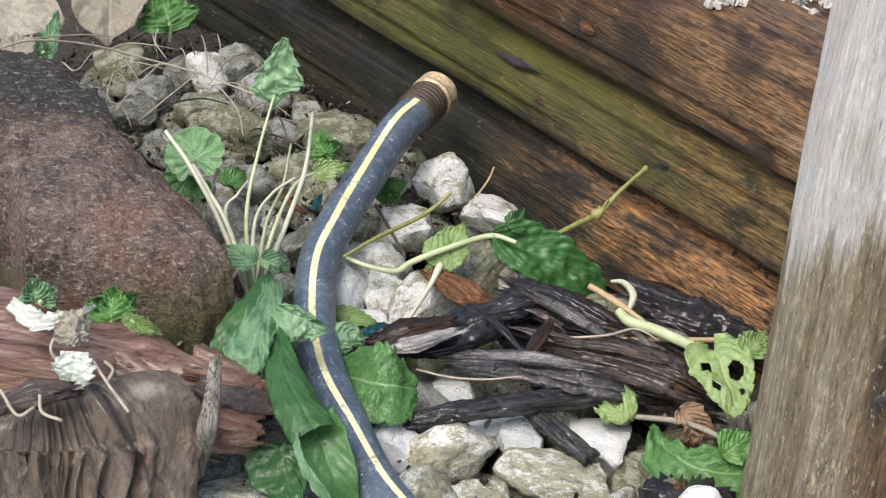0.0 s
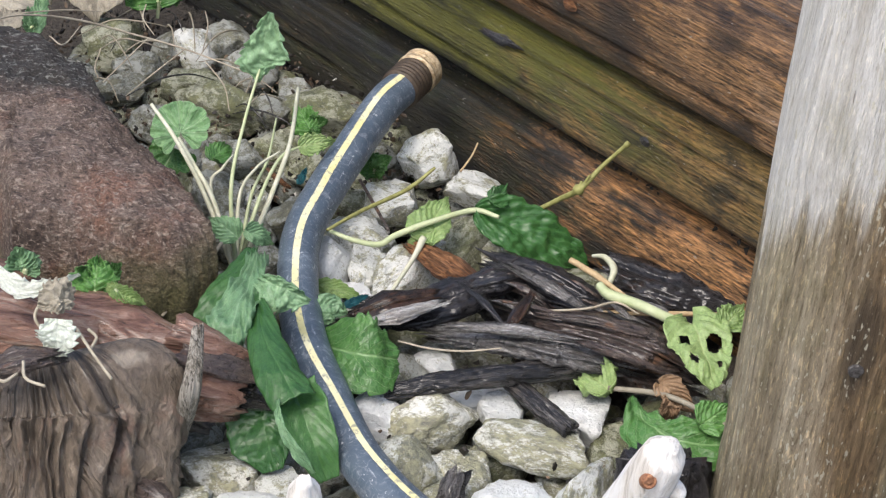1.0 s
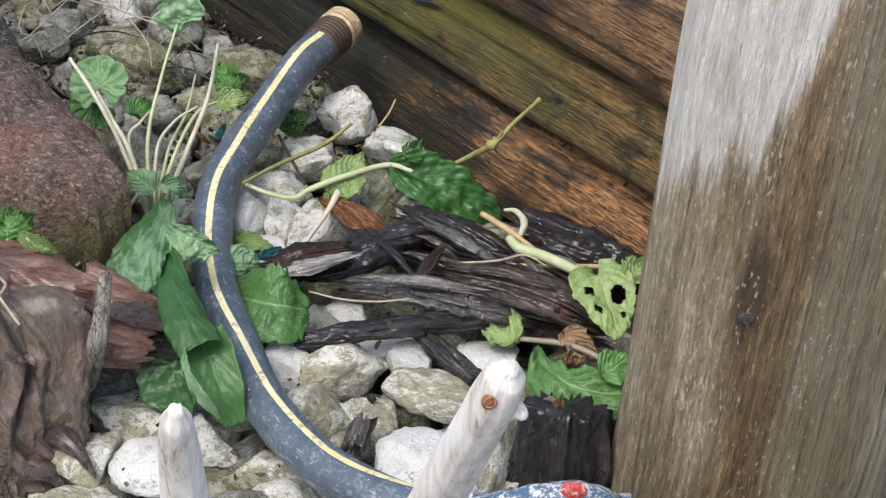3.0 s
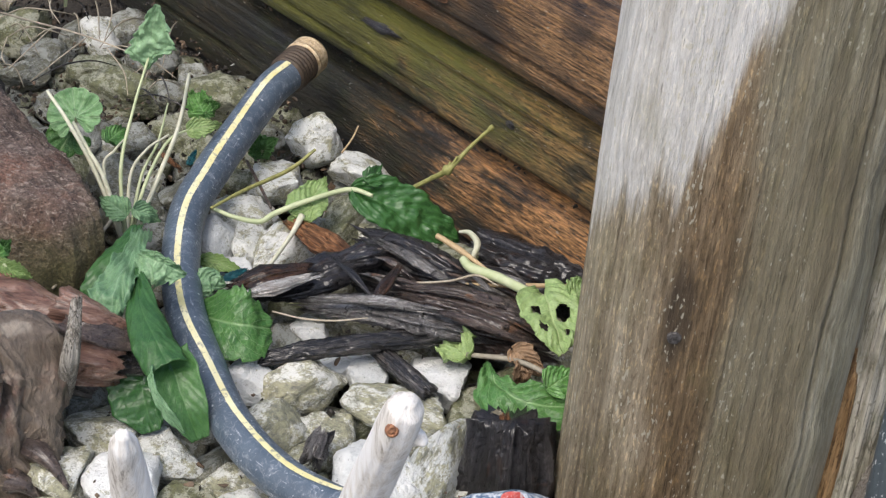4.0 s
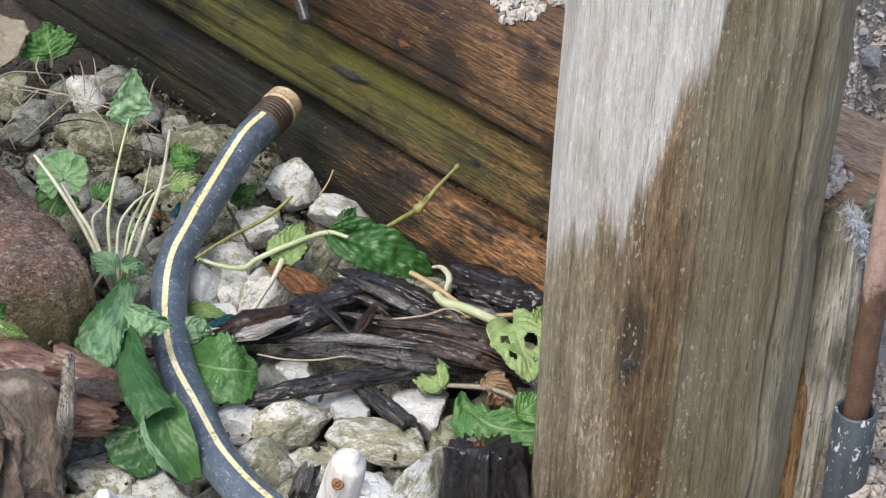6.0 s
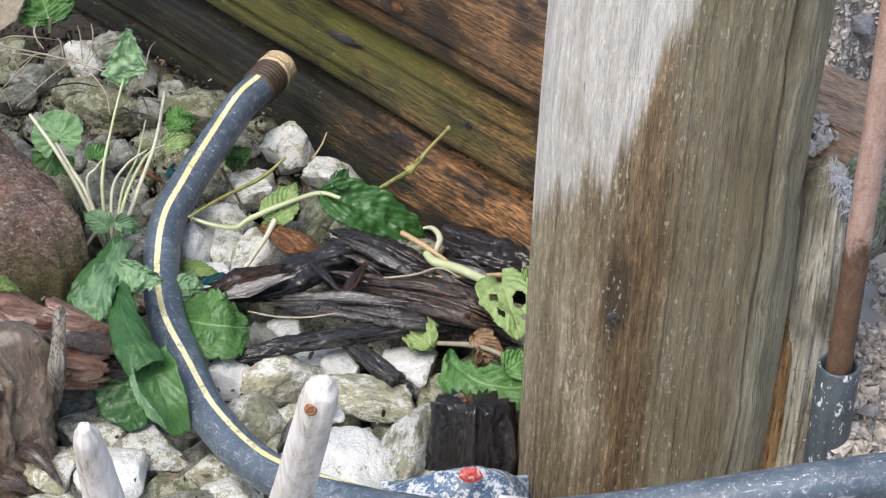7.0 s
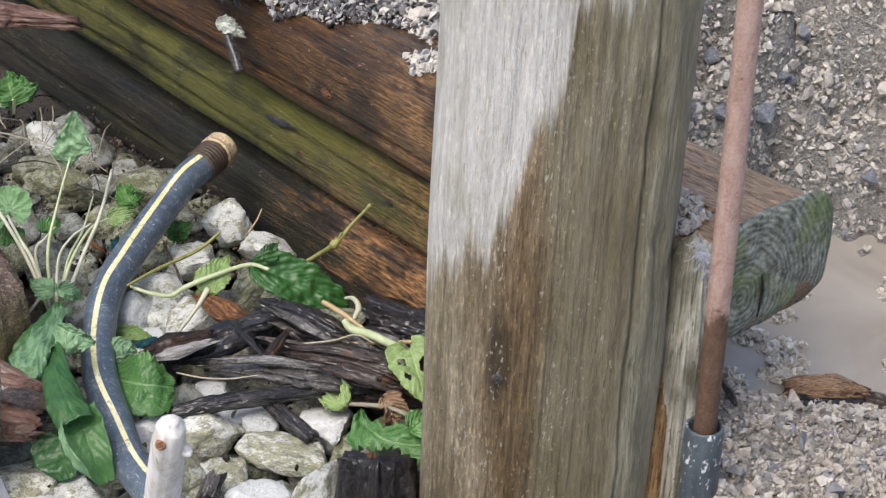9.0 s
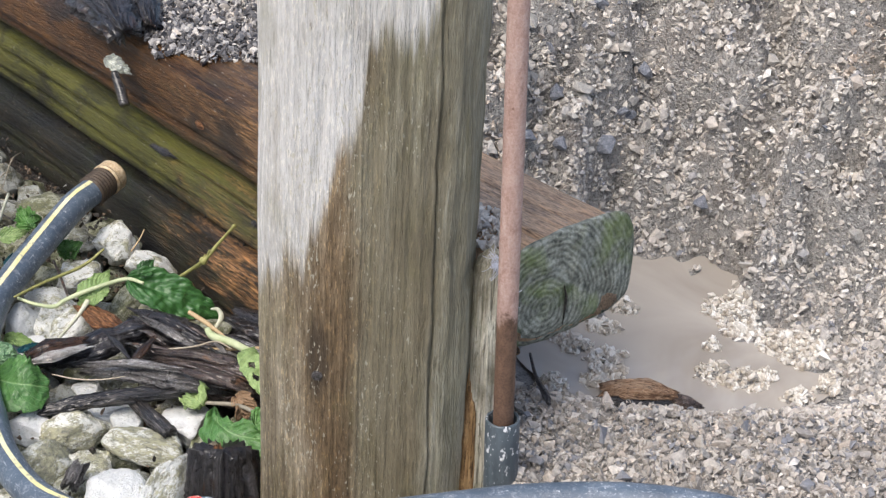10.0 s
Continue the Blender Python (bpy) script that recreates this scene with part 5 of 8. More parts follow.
cobble(-0.12, -0.236, 0.038, 0.027, "lichen", 39, -0.028)
cobble(-0.102, -0.28, 0.033, 0.029, "bright", 40, -0.024)
cobble(-0.139, -0.273, 0.03, 0.031, "lichen", 41, -0.03)
cobble(-0.073, -0.285, 0.026, 0.022, "mossy", 42, -0.032)
cobble(-0.139, -0.206, 0.024, 0.024, "grey", 43, -0.03)
cobble(-0.039, -0.29, 0.03, 0.024, "white", 44, -0.032)
cobble(0.1, -0.157, 0.025, 0.025, "mossy", 45, -0.026)
cobble(0.056, -0.062, 0.027, 0.022, "mossy", 46, -0.012)
cobble(-0.07, 0.072, 0.025, 0.021, "grey", 47, -0.016)
cobble(-0.062, -0.305, 0.034, 0.03, "grey", 48, -0.03)
cobble(-0.01, -0.33, 0.036, 0.032, "white", 49, -0.03)
cobble(-0.128, -0.318, 0.04, 0.034, "lichen", 50, -0.03)
cobble(-0.16, 0.16, 0.03, 0.026, "grey", 51)
cobble(-0.21, 0.1, 0.034, 0.026, "grey", 52, -0.022)
cobble(-0.13, 0.07, 0.03, 0.026, "mossy", 53, -0.018)
cobble(-0.105, 0.05, 0.028, 0.024, "mossy", 54, -0.02)
cobble(-0.11, -0.005, 0.034, 0.03, "grey", 55, -0.02)
cobble(-0.14, -0.02, 0.036, 0.03, "grey", 56, -0.022)
cobble(-0.125, -0.05, 0.03, 0.028, "grey", 57, -0.024)
cobble(-0.16, 0.01, 0.03, 0.028, "grey", 58, -0.022)
cobble(-0.19, 0.06, 0.032, 0.026, "grey", 59, -0.022)
cobble(0.075, -0.318, 0.04, 0.036, "grey", 61, -0.018)
cobble(0.105, -0.322, 0.036, 0.034, "white", 62, -0.018)
cobble(-0.13, 0.15, 0.028, 0.024, "grey", 60, -0.02)

# smaller stones fill the bed below them
rnd = random.Random(5)
kinds = ["grey", "lichen", "mossy", "lichen", "grey", "lichen"]
count = 0
for j in range(27):
    for i in range(22):
        x, y = -0.36 + i * 0.027 + rnd.uniform(-0.009, 0.009), -0.42 + j * 0.028 + rnd.uniform(-0.009, 0.009)
        size = rnd.uniform(0.02, 0.033)
        if behind(x, y) > -0.018 or x > 0.16 or (x > 0.1 and y < -0.19) or x < -0.31 or y < -0.37 or (x < -0.16 and -0.25 < y < 0.02):
            continue
        if count > 235:
            continue
        # back stones take the two kinds that carry wet and shade in their colour
        cobble(x, y, size, size * rnd.uniform(0.75, 1.0), ("grey", "mossy")[count % 2] if y > 0.03 else kinds[rnd.randrange(6)], 100 + count, (-0.033 if y > 0.02 else -0.041) + rnd.uniform(-0.004, 0.004), level=3)
        count += 1


# ---- brown stone block ----
def block_mesh():
    """A rough cast block: five-sided plan, worn arrises."""
    plan = [(-0.246, -0.146), (-0.195, -0.156), (-0.154, -0.154), (-0.141, -0.139), (-0.15, -0.114), (-0.172, -0.084), (-0.208, -0.04), (-0.234, 0.012), (-0.277, 0.06), (-0.4, 0.085), (-0.43, -0.02), (-0.3, -0.07), (-0.268, -0.092)]
    cx, cy = -0.27, -0.03
    bm = bmesh.new()
    rings = []
    levels = [(-0.045, 0.99), (-0.025, 1.0), (-0.005, 1.0), (0.008, 1.0), (0.018, 1.0), (0.027, 0.997), (0.035, 0.99), (0.042, 0.978), (0.048, 0.96), (0.0525, 0.937), (0.056, 0.91)]
    levels += [(0.056 + 0.007 * min(1.0, k / 8), 0.91 - 0.87 * k / 26) for k in range(1, 27)]
    n = len(plan)
    for z, k in levels:
        ring = []
        for i in range(n):
            a, b = plan[i], plan[(i + 1) % n]
            for q in range(20):
                t = q / 20
                x, y = a[0] + (b[0] - a[0]) * t, a[1] + (b[1] - a[1]) * t
                p = V(cx + (x - cx) * k, cy + (y - cy) * k, z)
                d = 0.0045 * noise.noise(p * 26) + 0.003 * noise.noise(p * 75) + 0.0022 * noise.noise(p * 170) + 0.0014 * noise.noise(p * 380)
                d -= 0.004 * max(0.0, noise.noise(p * 48 + V(3, 1, 7)) - 0.3)
                out = V(x - cx, y - cy, 0).normalized()
                p += out * d * (1.1 if z < 0.056 else 0.2) + V(0, 0, d * (1.0 if z > 0.04 else 0.2))
                ring.append(bm.verts.new(p))
        rings.append(ring)
    for a, b in zip(rings, rings[1:]):
        m = len(a)
        for j in range(m):
            bm.faces.new((a[j], a[(j + 1) % m], b[(j + 1) % m], b[j]))
    bm.faces.new(rings[-1])
    bmesh.ops.recalc_face_normals(bm, faces=bm.faces)
    bmesh.ops.translate(bm, verts=bm.verts, vec=(0.22, 0.05, 0))
    return bm


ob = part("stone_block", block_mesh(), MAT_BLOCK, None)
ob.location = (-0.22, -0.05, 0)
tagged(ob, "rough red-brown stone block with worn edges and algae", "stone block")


# ---- leaves and stems ----
def leaf_mesh(name, length, width, mat, peak=0.55, teeth=9, depth=0.1, fold=0.15, bend=0.5, roll=0.0, crinkle=0.0012, seed=0, holes=(), heart=0.0, power=0.8):
    """A leaf along local x: toothed rim, folded at the midrib, arched, puckered; holes are (u, v, radius)."""
    nu, nv = 60, 24
    bm = bmesh.new()
    uv = bm.loops.layers.uv.new("UVMap")
    grid, tex = [], {}
    for i in range(nu + 1):
        u = i / nu
        half = width * 0.5 * max(0.04, math.sin(math.pi * min(1, max(0.0, u)) ** peak)) ** power
        saw = (u * teeth) % 1.0
        half *= 1 - 1.5 * depth * (saw**1.4) * (0.35 + 0.65 * u) + 0.25 * depth * noise.noise(V(u * 5, seed, 2.0))
        row = []
        for j in range(nv + 1):
            v = j / nv * 2 - 1
            ragged = 1 + 0.06 * noise.noise(V(u * 6, v * 2, seed * 1.3))
            y = v * half * ragged
            x = u * length - heart * length * abs(v) ** 1.5 * (1 - u) ** 3
            q = V(x * 90 + seed * 7.7, y * 90, seed)
            z = crinkle * 1.3 * (noise.noise(q) + 0.7 * noise.noise(q * 2.1) + 0.35 * noise.noise(q * 4.3)) + fold * abs(y)
            z += 0.1 * width * noise.noise(V(u * 2.6, v * 1.5, seed + 20)) * 1.3 + 0.05 * width * abs(v) ** 2 * math.sin(u * 17 + seed + 2 * v)
            z += crinkle * 0.55 * math.cos(2 * math.pi * (u * 7 - abs(v) * 3)) * min(1.0, abs(v) * 3)
            z -= 0.0007 * math.exp(-((abs(v) / 0.06) ** 2))
            if roll:
                r = 1 / roll
                y, z = (r - z) * math.sin(y / r), r - (r - z) * math.cos(y / r)
            if bend:
                ang = bend * u
                r = length / bend
                x, z = (r + z) * math.sin(x / r), (r + z) * math.cos(x / r) - r
            vert = bm.verts.new((x, y, z))
            tex[vert] = (u, 0.5 + v * 0.5)
            row.append(vert)
        grid.append(row)
    for i in range(nu):
        for j in range(nv):
            u, v = (i + 0.5) / nu, (j + 0.5) / nv * 2 - 1
            if any((u - hu) ** 2 + ((v - hv) * 0.45) ** 2 < hr * hr * (1 + 0.5 * noise.noise(V(u * 15, v * 7, 3))) for hu, hv, hr in holes):
                continue
            f = bm.faces.new((grid[i][j], grid[i + 1][j], grid[i + 1][j + 1], grid[i][j + 1]))
            for loop in f.loops:
                loop[uv].uv = tex[loop.vert]
    for v in [v for v in bm.verts if not v.link_faces]:
        bm.verts.remove(v)
    close_skin(bm, uv)
    return mesh_of(name, bm, mat)


def close_skin(bm, uv):
    """A second skin gives a leaf its thickness."""
    bm.normal_update()
    under = {v: bm.verts.new(v.co - v.normal * 0.00035) for v in bm.verts[:]}
    rim = [e for e in bm.edges if len(e.link_faces) == 1]
    for f in bm.faces[:]:
        g = bm.faces.new([under[v] for v in reversed(f.verts)])
        for a, b in zip(g.loops, reversed(f.loops)):
            a[uv].uv = b[uv].uv
    for e in rim:
        a, b = e.verts
        bm.faces.new((a, b, under[b], under[a]))
    bmesh.ops.recalc_face_normals(bm, faces=bm.faces)


def blade(owner, spine, wide, facing, mat, label="", teeth=0, depth=0.0, cup=0.0, fold=0.0, crinkle=0.001, seed=0, name="leaf", ripple=0.0):
    """A leaf along a bent spine. wide: half widths (one side, other side) along it; facing: the upper side's direction along it; cup: bend across, per metre."""
    nu, nv = 54, 22
    rows = curve_points(spine, max(2, nu // (len(spine) - 1)))
    base = Vector(spine[0])
    bm = bmesh.new()
    uv = bm.loops.layers.uv.new("UVMap")
    grid, tex = [], {}
    for k, (p, u) in enumerate(rows):
        x = (rows[min(k + 1, len(rows) - 1)][0] - rows[max(k - 1, 0)][0]).normalized()
        f = Vector([lerp_list([q[c] for q in facing], u) for c in range(3)]) if isinstance(facing, list) else Vector(facing)
        z = (f - x * f.dot(x)).normalized()
        y = z.cross(x)
        saw = 1 - depth * ((u * teeth) % 1.0) ** 1.3 if teeth else 1.0
        line = []
        for j in range(nv + 1):
            v = j / nv * 2 - 1
            half = lerp_list([w[0 if v > 0 else 1] for w in wide], u)
            near = 1 + 0.09 * noise.noise(V(u * 7, 2.0 * (v > 0), seed * 1.3))
            d = v * half * near * (1 - (1 - saw) * abs(v) ** 2)
            q = V(u * 11 + seed * 7.7, v * 4 + seed, seed * 0.7)
            lift = crinkle * (1.2 * noise.noise(q * 0.7) + 0.5 * noise.noise(q * 2.0) + 0.15 * noise.noise(q * 4.5)) + cup * d * d + fold * abs(d) - 0.0006 * math.exp(-((v / 0.07) ** 2))
            lift += ripple * abs(v) ** 2 * math.sin(u * 21 + seed + 2 * (v > 0))
            lift += crinkle * 0.3 * math.cos(2 * math.pi * (u * 7 - abs(v) * 3)) * min(1.0, abs(v) * 3)
            vert = bm.verts.new(p + y * d + z * lift - base)
            tex[vert] = (u, 0.5 + v * 0.5)
            line.append(vert)
        grid.append(line)
    for a, b in zip(grid, grid[1:]):
        for j in range(nv):
            f = bm.faces.new((a[j], b[j], b[j + 1], a[j + 1]))
            for loop in f.loops:
                loop[uv].uv = tex[loop.vert]
    close_skin(bm, uv)
    ob = new(name, mesh_of(name, bm, mat))
    ob.matrix_basis = Matrix.Translation(base)
    if owner:
        ob.parent = owner
        ob.matrix_parent_inverse = Matrix.Translation(owner.location).inverted()
    return tagged(ob, label) if label else ob


def fan_leaf(owner, at, out, facing, radius, spread, mat, label="", lobes=9, depth=0.12, pleat=0.0012, dish=0.0, seed=0, lean=0.0):
    """A rounded, pleated leaf whose veins spread from its stalk at one point. out: where its middle vein goes; spread: degrees it opens to; dish: how far its rim lifts."""
    x = Vector(out).normalized()
    z = (Vector(facing) - x * Vector(facing).dot(x)).normalized()
    y = z.cross(x)
    bm = bmesh.new()
    uv = bm.loops.layers.uv.new("UVMap")
    nr, na = 18, 108
    grid, tex = [], {}
    for i in range(nr + 1):
        u = 0.02 + 0.98 * i / nr
        line = []
        for j in range(na + 1):
            w = j / na
            a = radians(spread) * (w - 0.5)
            saw = abs(math.sin(math.pi * lobes * w)) ** 0.7
            edge = radius * (1 - depth * (1 - saw) * u**3) * (1 + 0.1 * noise.noise(V(math.cos(a) * 1.5, math.sin(a) * 1.5, seed)) + lean * math.sin(a))
            r = u * edge * (0.82 + 0.18 * math.cos(a * 0.7))
            q = V(math.cos(a) * u * 5 + seed, math.sin(a) * u * 5, seed)
            lift = pleat * u * math.cos(2 * math.pi * lobes * w) + dish * u * u + radius * 0.14 * u * noise.noise(q * 0.4) + pleat * 0.9 * noise.noise(q * 1.6) + pleat * 0.5 * noise.noise(q * 3.4)
            vert = bm.verts.new(x * (r * math.cos(a)) + y * (r * math.sin(a)) + z * lift)
            tex[vert] = (u, w)
            line.append(vert)
        grid.append(line)
    for a, b in zip(grid, grid[1:]):
        for j in range(na):
            f = bm.faces.new((a[j], b[j], b[j + 1], a[j + 1]))
            for loop in f.loops:
                loop[uv].uv = tex[loop.vert]
    close_skin(bm, uv)
    ob = new("leaf", mesh_of("leaf", bm, mat))
    ob.matrix_basis = Matrix.Translation(at)
    if owner:
        ob.parent = owner
        ob.matrix_parent_inverse = Matrix.Translation(owner.location).inverted()
    return tagged(ob, label) if label else ob


def set_leaf(owner, base, tip, facing, width, mat, name="leaf", label="", grow=1.0, **shape):
    """A leaf from base to tip whose upper side turns to facing. With no owner it is a thing of its own."""
    b, t = Vector(base), Vector(tip)
    x = (t - b).normalized()
    f = Vector(facing)
    z = (f - x * f.dot(x)).normalized()
    y = z.cross(x)
    me = leaf_mesh(name, (t - b).length * grow, width, mat, **shape)
    ob = new(name, me)
    m = Matrix((x, y, z)).transposed().to_4x4()
    m.translation = b
    if owner:
        ob.parent = owner
        ob.matrix_parent_inverse = Matrix.Translation(owner.location).inverted()
    ob.matrix_basis = m
    return tagged(ob, label) if label else ob


def stem(owner, pts, radius, mat, name="stem", label="", seg=9, knots=0.0):
    def shape(ang, t, s):
        return 1 + 0.1 * noise.noise(V(math.cos(ang) * 2, math.sin(ang) * 2, s * 90)) + knots * max(0.0, noise.noise(V(1, 2, s * 130)) - 0.2)

    ob = part(name, swept(pts, radius, seg, 10, shape), mat, None, label)
    if owner:
        settle(ob, owner)
    return ob


weed = thing("weed_plant", (-0.135, -0.085, -0.01), "green weed with lobed leaves and bare pale stalks growing among stones", "plant")
ROOT_AT = (-0.136, -0.086, -0.012)
stem(weed, [ROOT_AT, (-0.143, -0.07, 0.035), (-0.141, -0.04, 0.06), (-0.136, -0.016, 0.083)], [0.001618, 0.001214, 0.000925, 0.000751], MAT_STEM)
blade(weed, [(-0.136, -0.018, 0.0765), (-0.1355, -0.0165, 0.095), (-0.1315, -0.016, 0.1185)], [(0.0006, 0.0006), (0.0095, 0.004), (0.0145, 0.0095), (0.012, 0.0165), (0.0095, 0.0195), (0.0075, 0.0145), (0.005, 0.008), (0.0015, 0.0015)], (-0.2, -0.85, 0.4), MAT_LEAF_GREY, teeth=8, depth=0.2, crinkle=0.0022, fold=0.12, seed=1, ripple=0.0012)
stem(weed, [ROOT_AT, (-0.1219, -0.0664, 0.0300), (-0.1162, -0.0237, 0.0420), (-0.1181, 0.0343, 0.0470)], [0.00185, 0.001503, 0.001272, 0.001156], MAT_STEM_PALE, "stalk", "bare bleached stalk")
stem(weed, [ROOT_AT, (-0.1572, -0.0646, 0.0250), (-0.1757, -0.0526, 0.0520), (-0.1938, -0.0322, 0.0630)], [0.001734, 0.001445, 0.001214, 0.00104], MAT_STEM_PALE, "stalk", "bare bleached stalk")
stem(weed, [ROOT_AT, (-0.1528, -0.0668, 0.0250), (-0.1658, -0.0548, 0.0400), (-0.1776, -0.0355, 0.0450)], [0.001734, 0.001445, 0.001156, 0.000925], MAT_STEM_PALE, "stalk", "bare bleached stalk")
stem(weed, [ROOT_AT, (-0.1281, -0.0794, 0.0300), (-0.1206, -0.0401, 0.0400), (-0.1099, -0.0215, 0.0400)], [0.001445, 0.001156, 0.000925, 0.000694], MAT_STEM, "stalk")
set_leaf(weed, (-0.1111, -0.0230, 0.0400), (-0.0900, -0.0187, 0.0450), (0.2, -0.8, 0.6), 0.014, MAT_LEAF_PALE, teeth=5, depth=0.3, bend=0.4, seed=2)
stem(weed, [ROOT_AT, (-0.1404, -0.0534, 0.0200), (-0.1329, -0.0415, 0.0340), (-0.1214, -0.0273, 0.0380)], [0.001387, 0.001098, 0.000867, 0.000636], MAT_STEM_PALE, "stalk")
stem(weed, [ROOT_AT, (-0.1571, -0.0472, 0.0200), (-0.1522, -0.0383, 0.0300), (-0.1481, -0.0217, 0.0300)], [0.001272, 0.00104, 0.000809, 0.000578], MAT_STEM_PALE, "stalk")
stem(weed, [ROOT_AT, (-0.1342, -0.0522, 0.0200), (-0.1284, -0.0244, 0.0300), (-0.1283, 0.0145, 0.0360)], [0.001272, 0.00104, 0.000809, 0.000578], MAT_STEM, "stalk")
fan_leaf(weed, (-0.1775, -0.03, 0.0455), (-0.2, 0.62, 0.6), (-0.1, -0.72, 0.66), 0.0185, 305, MAT_LEAF_FAN, lobes=11, depth=0.1, pleat=0.0011, dish=0.0025, seed=3)
fan_leaf(weed, (-0.182, -0.022, 0.03), (-0.3, -0.5, -0.5), (-0.1, -0.7, 0.7), 0.0165, 200, MAT_LEAF, lobes=7, depth=0.12, pleat=0.001, seed=4)
set_leaf(weed, (-0.1647, 0.0032, 0.0100), (-0.1547, 0.0318, 0.0120), (0.2, -0.5, 0.8), 0.016, MAT_LEAF, teeth=5, depth=0.12, bend=0.5, seed=41)
set_leaf(weed, (-0.1351, -0.0936, 0.0200), (-0.1529, -0.0885, 0.0300), (-0.2, -0.6, 0.9), 0.017, MAT_LEAF_GREY, teeth=5, depth=0.15, bend=0.6, seed=5)
set_leaf(weed, (-0.1316, -0.0939, 0.0260), (-0.1134, -0.0901, 0.0180), (0.1, -0.6, 0.9), 0.014, MAT_LEAF_GREY, teeth=5, depth=0.15, bend=0.7, seed=6)
# large lower leaves: a flat back blade, a crumpled one, a lobed tip over the hose, a long one folded back on itself
blade(weed, [(-0.125, -0.118, 0.03), (-0.129, -0.15, 0.03), (-0.137, -0.172, 0.02), (-0.144, -0.18, 0.006)], [(0.004, 0.004), (0.011, 0.011), (0.012, 0.012), (0.003, 0.004)], (-0.35, -0.6, 0.75), MAT_LEAF_SMOOTH, crinkle=0.0012, fold=0.15, seed=7)
blade(weed, [(-0.121, -0.128, 0.034), (-0.12, -0.172, 0.0455), (-0.122, -0.203, 0.047), (-0.1225, -0.217, 0.041), (-0.12, -0.217, 0.028)], [(0.006, 0.005), (0.009, 0.008), (0.009, 0.0135), (0.008, 0.0125), (0.003, 0.006)], (-0.1, -0.75, 0.7), MAT_LEAF_GREY, teeth=9, depth=0.1, crinkle=0.0035, fold=-0.2, seed=8, ripple=0.002)
blade(weed, [(-0.115, -0.178, 0.05), (-0.102, -0.187, 0.053), (-0.0875, -0.186, 0.046)], [(0.002, 0.003), (0.005, 0.012), (0.005, 0.017), (0.004, 0.012), (0.001, 0.002)], [(-0.1, -0.75, 0.7), (0.0, -0.85, 0.5), (0.2, -0.8, 0.5)], MAT_LEAF_GREY, teeth=5, depth=0.3, crinkle=0.0026, seed=9, ripple=0.0016)
blade(weed, [(-0.1145, -0.182, 0.045), (-0.107, -0.216, 0.0445), (-0.096, -0.24, 0.0425), (-0.0865, -0.256, 0.0385)], [(0.002, 0.002), (0.008, 0.007), (0.0105, 0.011), (0.011, 0.0125), (0.0105, 0.012)], [(-0.5, -0.6, 0.6), (0.1, -0.75, 0.65), (0.35, -0.75, 0.55), (0.2, -0.7, 0.7)], MAT_LEAF_SMOOTH, cup=-38, crinkle=0.0008, seed=10)
blade(weed, [(-0.0895, -0.236, 0.03), (-0.083, -0.25, 0.025), (-0.0755, -0.262, 0.015), (-0.068, -0.268, 0.0)], [(0.011, 0.01), (0.0125, 0.0125), (0.0115, 0.011), (0.006, 0.004)], [(0.1, -0.75, 0.6), (0.25, -0.8, 0.5)], MAT_LEAF_SMOOTH, cup=26, crinkle=0.0008, seed=11)
blade(weed, [(-0.0945, -0.258, 0.0375), (-0.0915, -0.2705, 0.0325), (-0.084, -0.2775, 0.0245), (-0.074, -0.2805, 0.0135)], [(0.001, 0.001), (0.0018, 0.002), (0.0022, 0.0026), (0.0035, 0.003), (0.001, 0.001)], (-0.4, -0.75, 0.5), MAT_LEAF_GREY, label="pale curled rim of a folded leaf", crinkle=0.0008, seed=16, ripple=0.0008)
blade(weed, [(-0.106, -0.224, 0.012), (-0.102, -0.235, 0.0), (-0.095, -0.245, -0.016)], [(0.01, 0.012), (0.015, 0.019), (0.013, 0.018), (0.004, 0.006)], (0.0, -0.8, 0.6), MAT_LEAF_DARK, crinkle=0.0012, seed=14)
blade(weed, [(-0.087, -0.160, 0.003), (-0.069, -0.178, 0.012), (-0.055, -0.182, 0.0135), (-0.0415, -0.172, 0.006)], [(0.006, 0.006), (0.018, 0.014), (0.0225, 0.02), (0.0215, 0.022), (0.017, 0.02), (0.006, 0.008)], (0.05, -0.68, 0.75), MAT_LEAF, teeth=6, depth=0.16, crinkle=0.0014, fold=0.12, seed=12)
blade(weed, [(-0.089, -0.150, 0.008), (-0.08, -0.145, 0.016), (-0.0705, -0.142, 0.0115)], [(0.005, 0.006), (0.0085, 0.009), (0.007, 0.0085), (0.001, 0.002)], (0.1, -0.65, 0.75), MAT_LEAF_GREY, teeth=5, depth=0.2, crinkle=0.0018, seed=13)
stem(weed, [(-0.1433, -0.1007, 0.0200), (-0.1542, -0.1289, 0.0120), (-0.1659, -0.1575, 0.0080)], [0.001088, 0.00102, 0.000884], MAT_GREY_STEM, "stalk", "withered grey stalk")


def small_weed(name, label, leaves, mat, seed):
    """A seedling: a few toothed leaves from one foot."""
    foot = Vector(leaves[0][0])
    ob = thing(name, foot - V(0, 0, 0.004), label, "plant")
    for k, (base, tip, width) in enumerate(leaves):
        stem(ob, [foot - V(0, 0, 0.012), (foot + Vector(base)) / 2, base], [0.0012, 0.001, 0.0008], MAT_STEM)
        set_leaf(ob, base, tip, (0.1 * k, -0.6, 0.75), width, mat, teeth=5, depth=0.22, peak=0.55, heart=0.2, bend=0.5, crinkle=0.0025, seed=seed + k)
    return ob


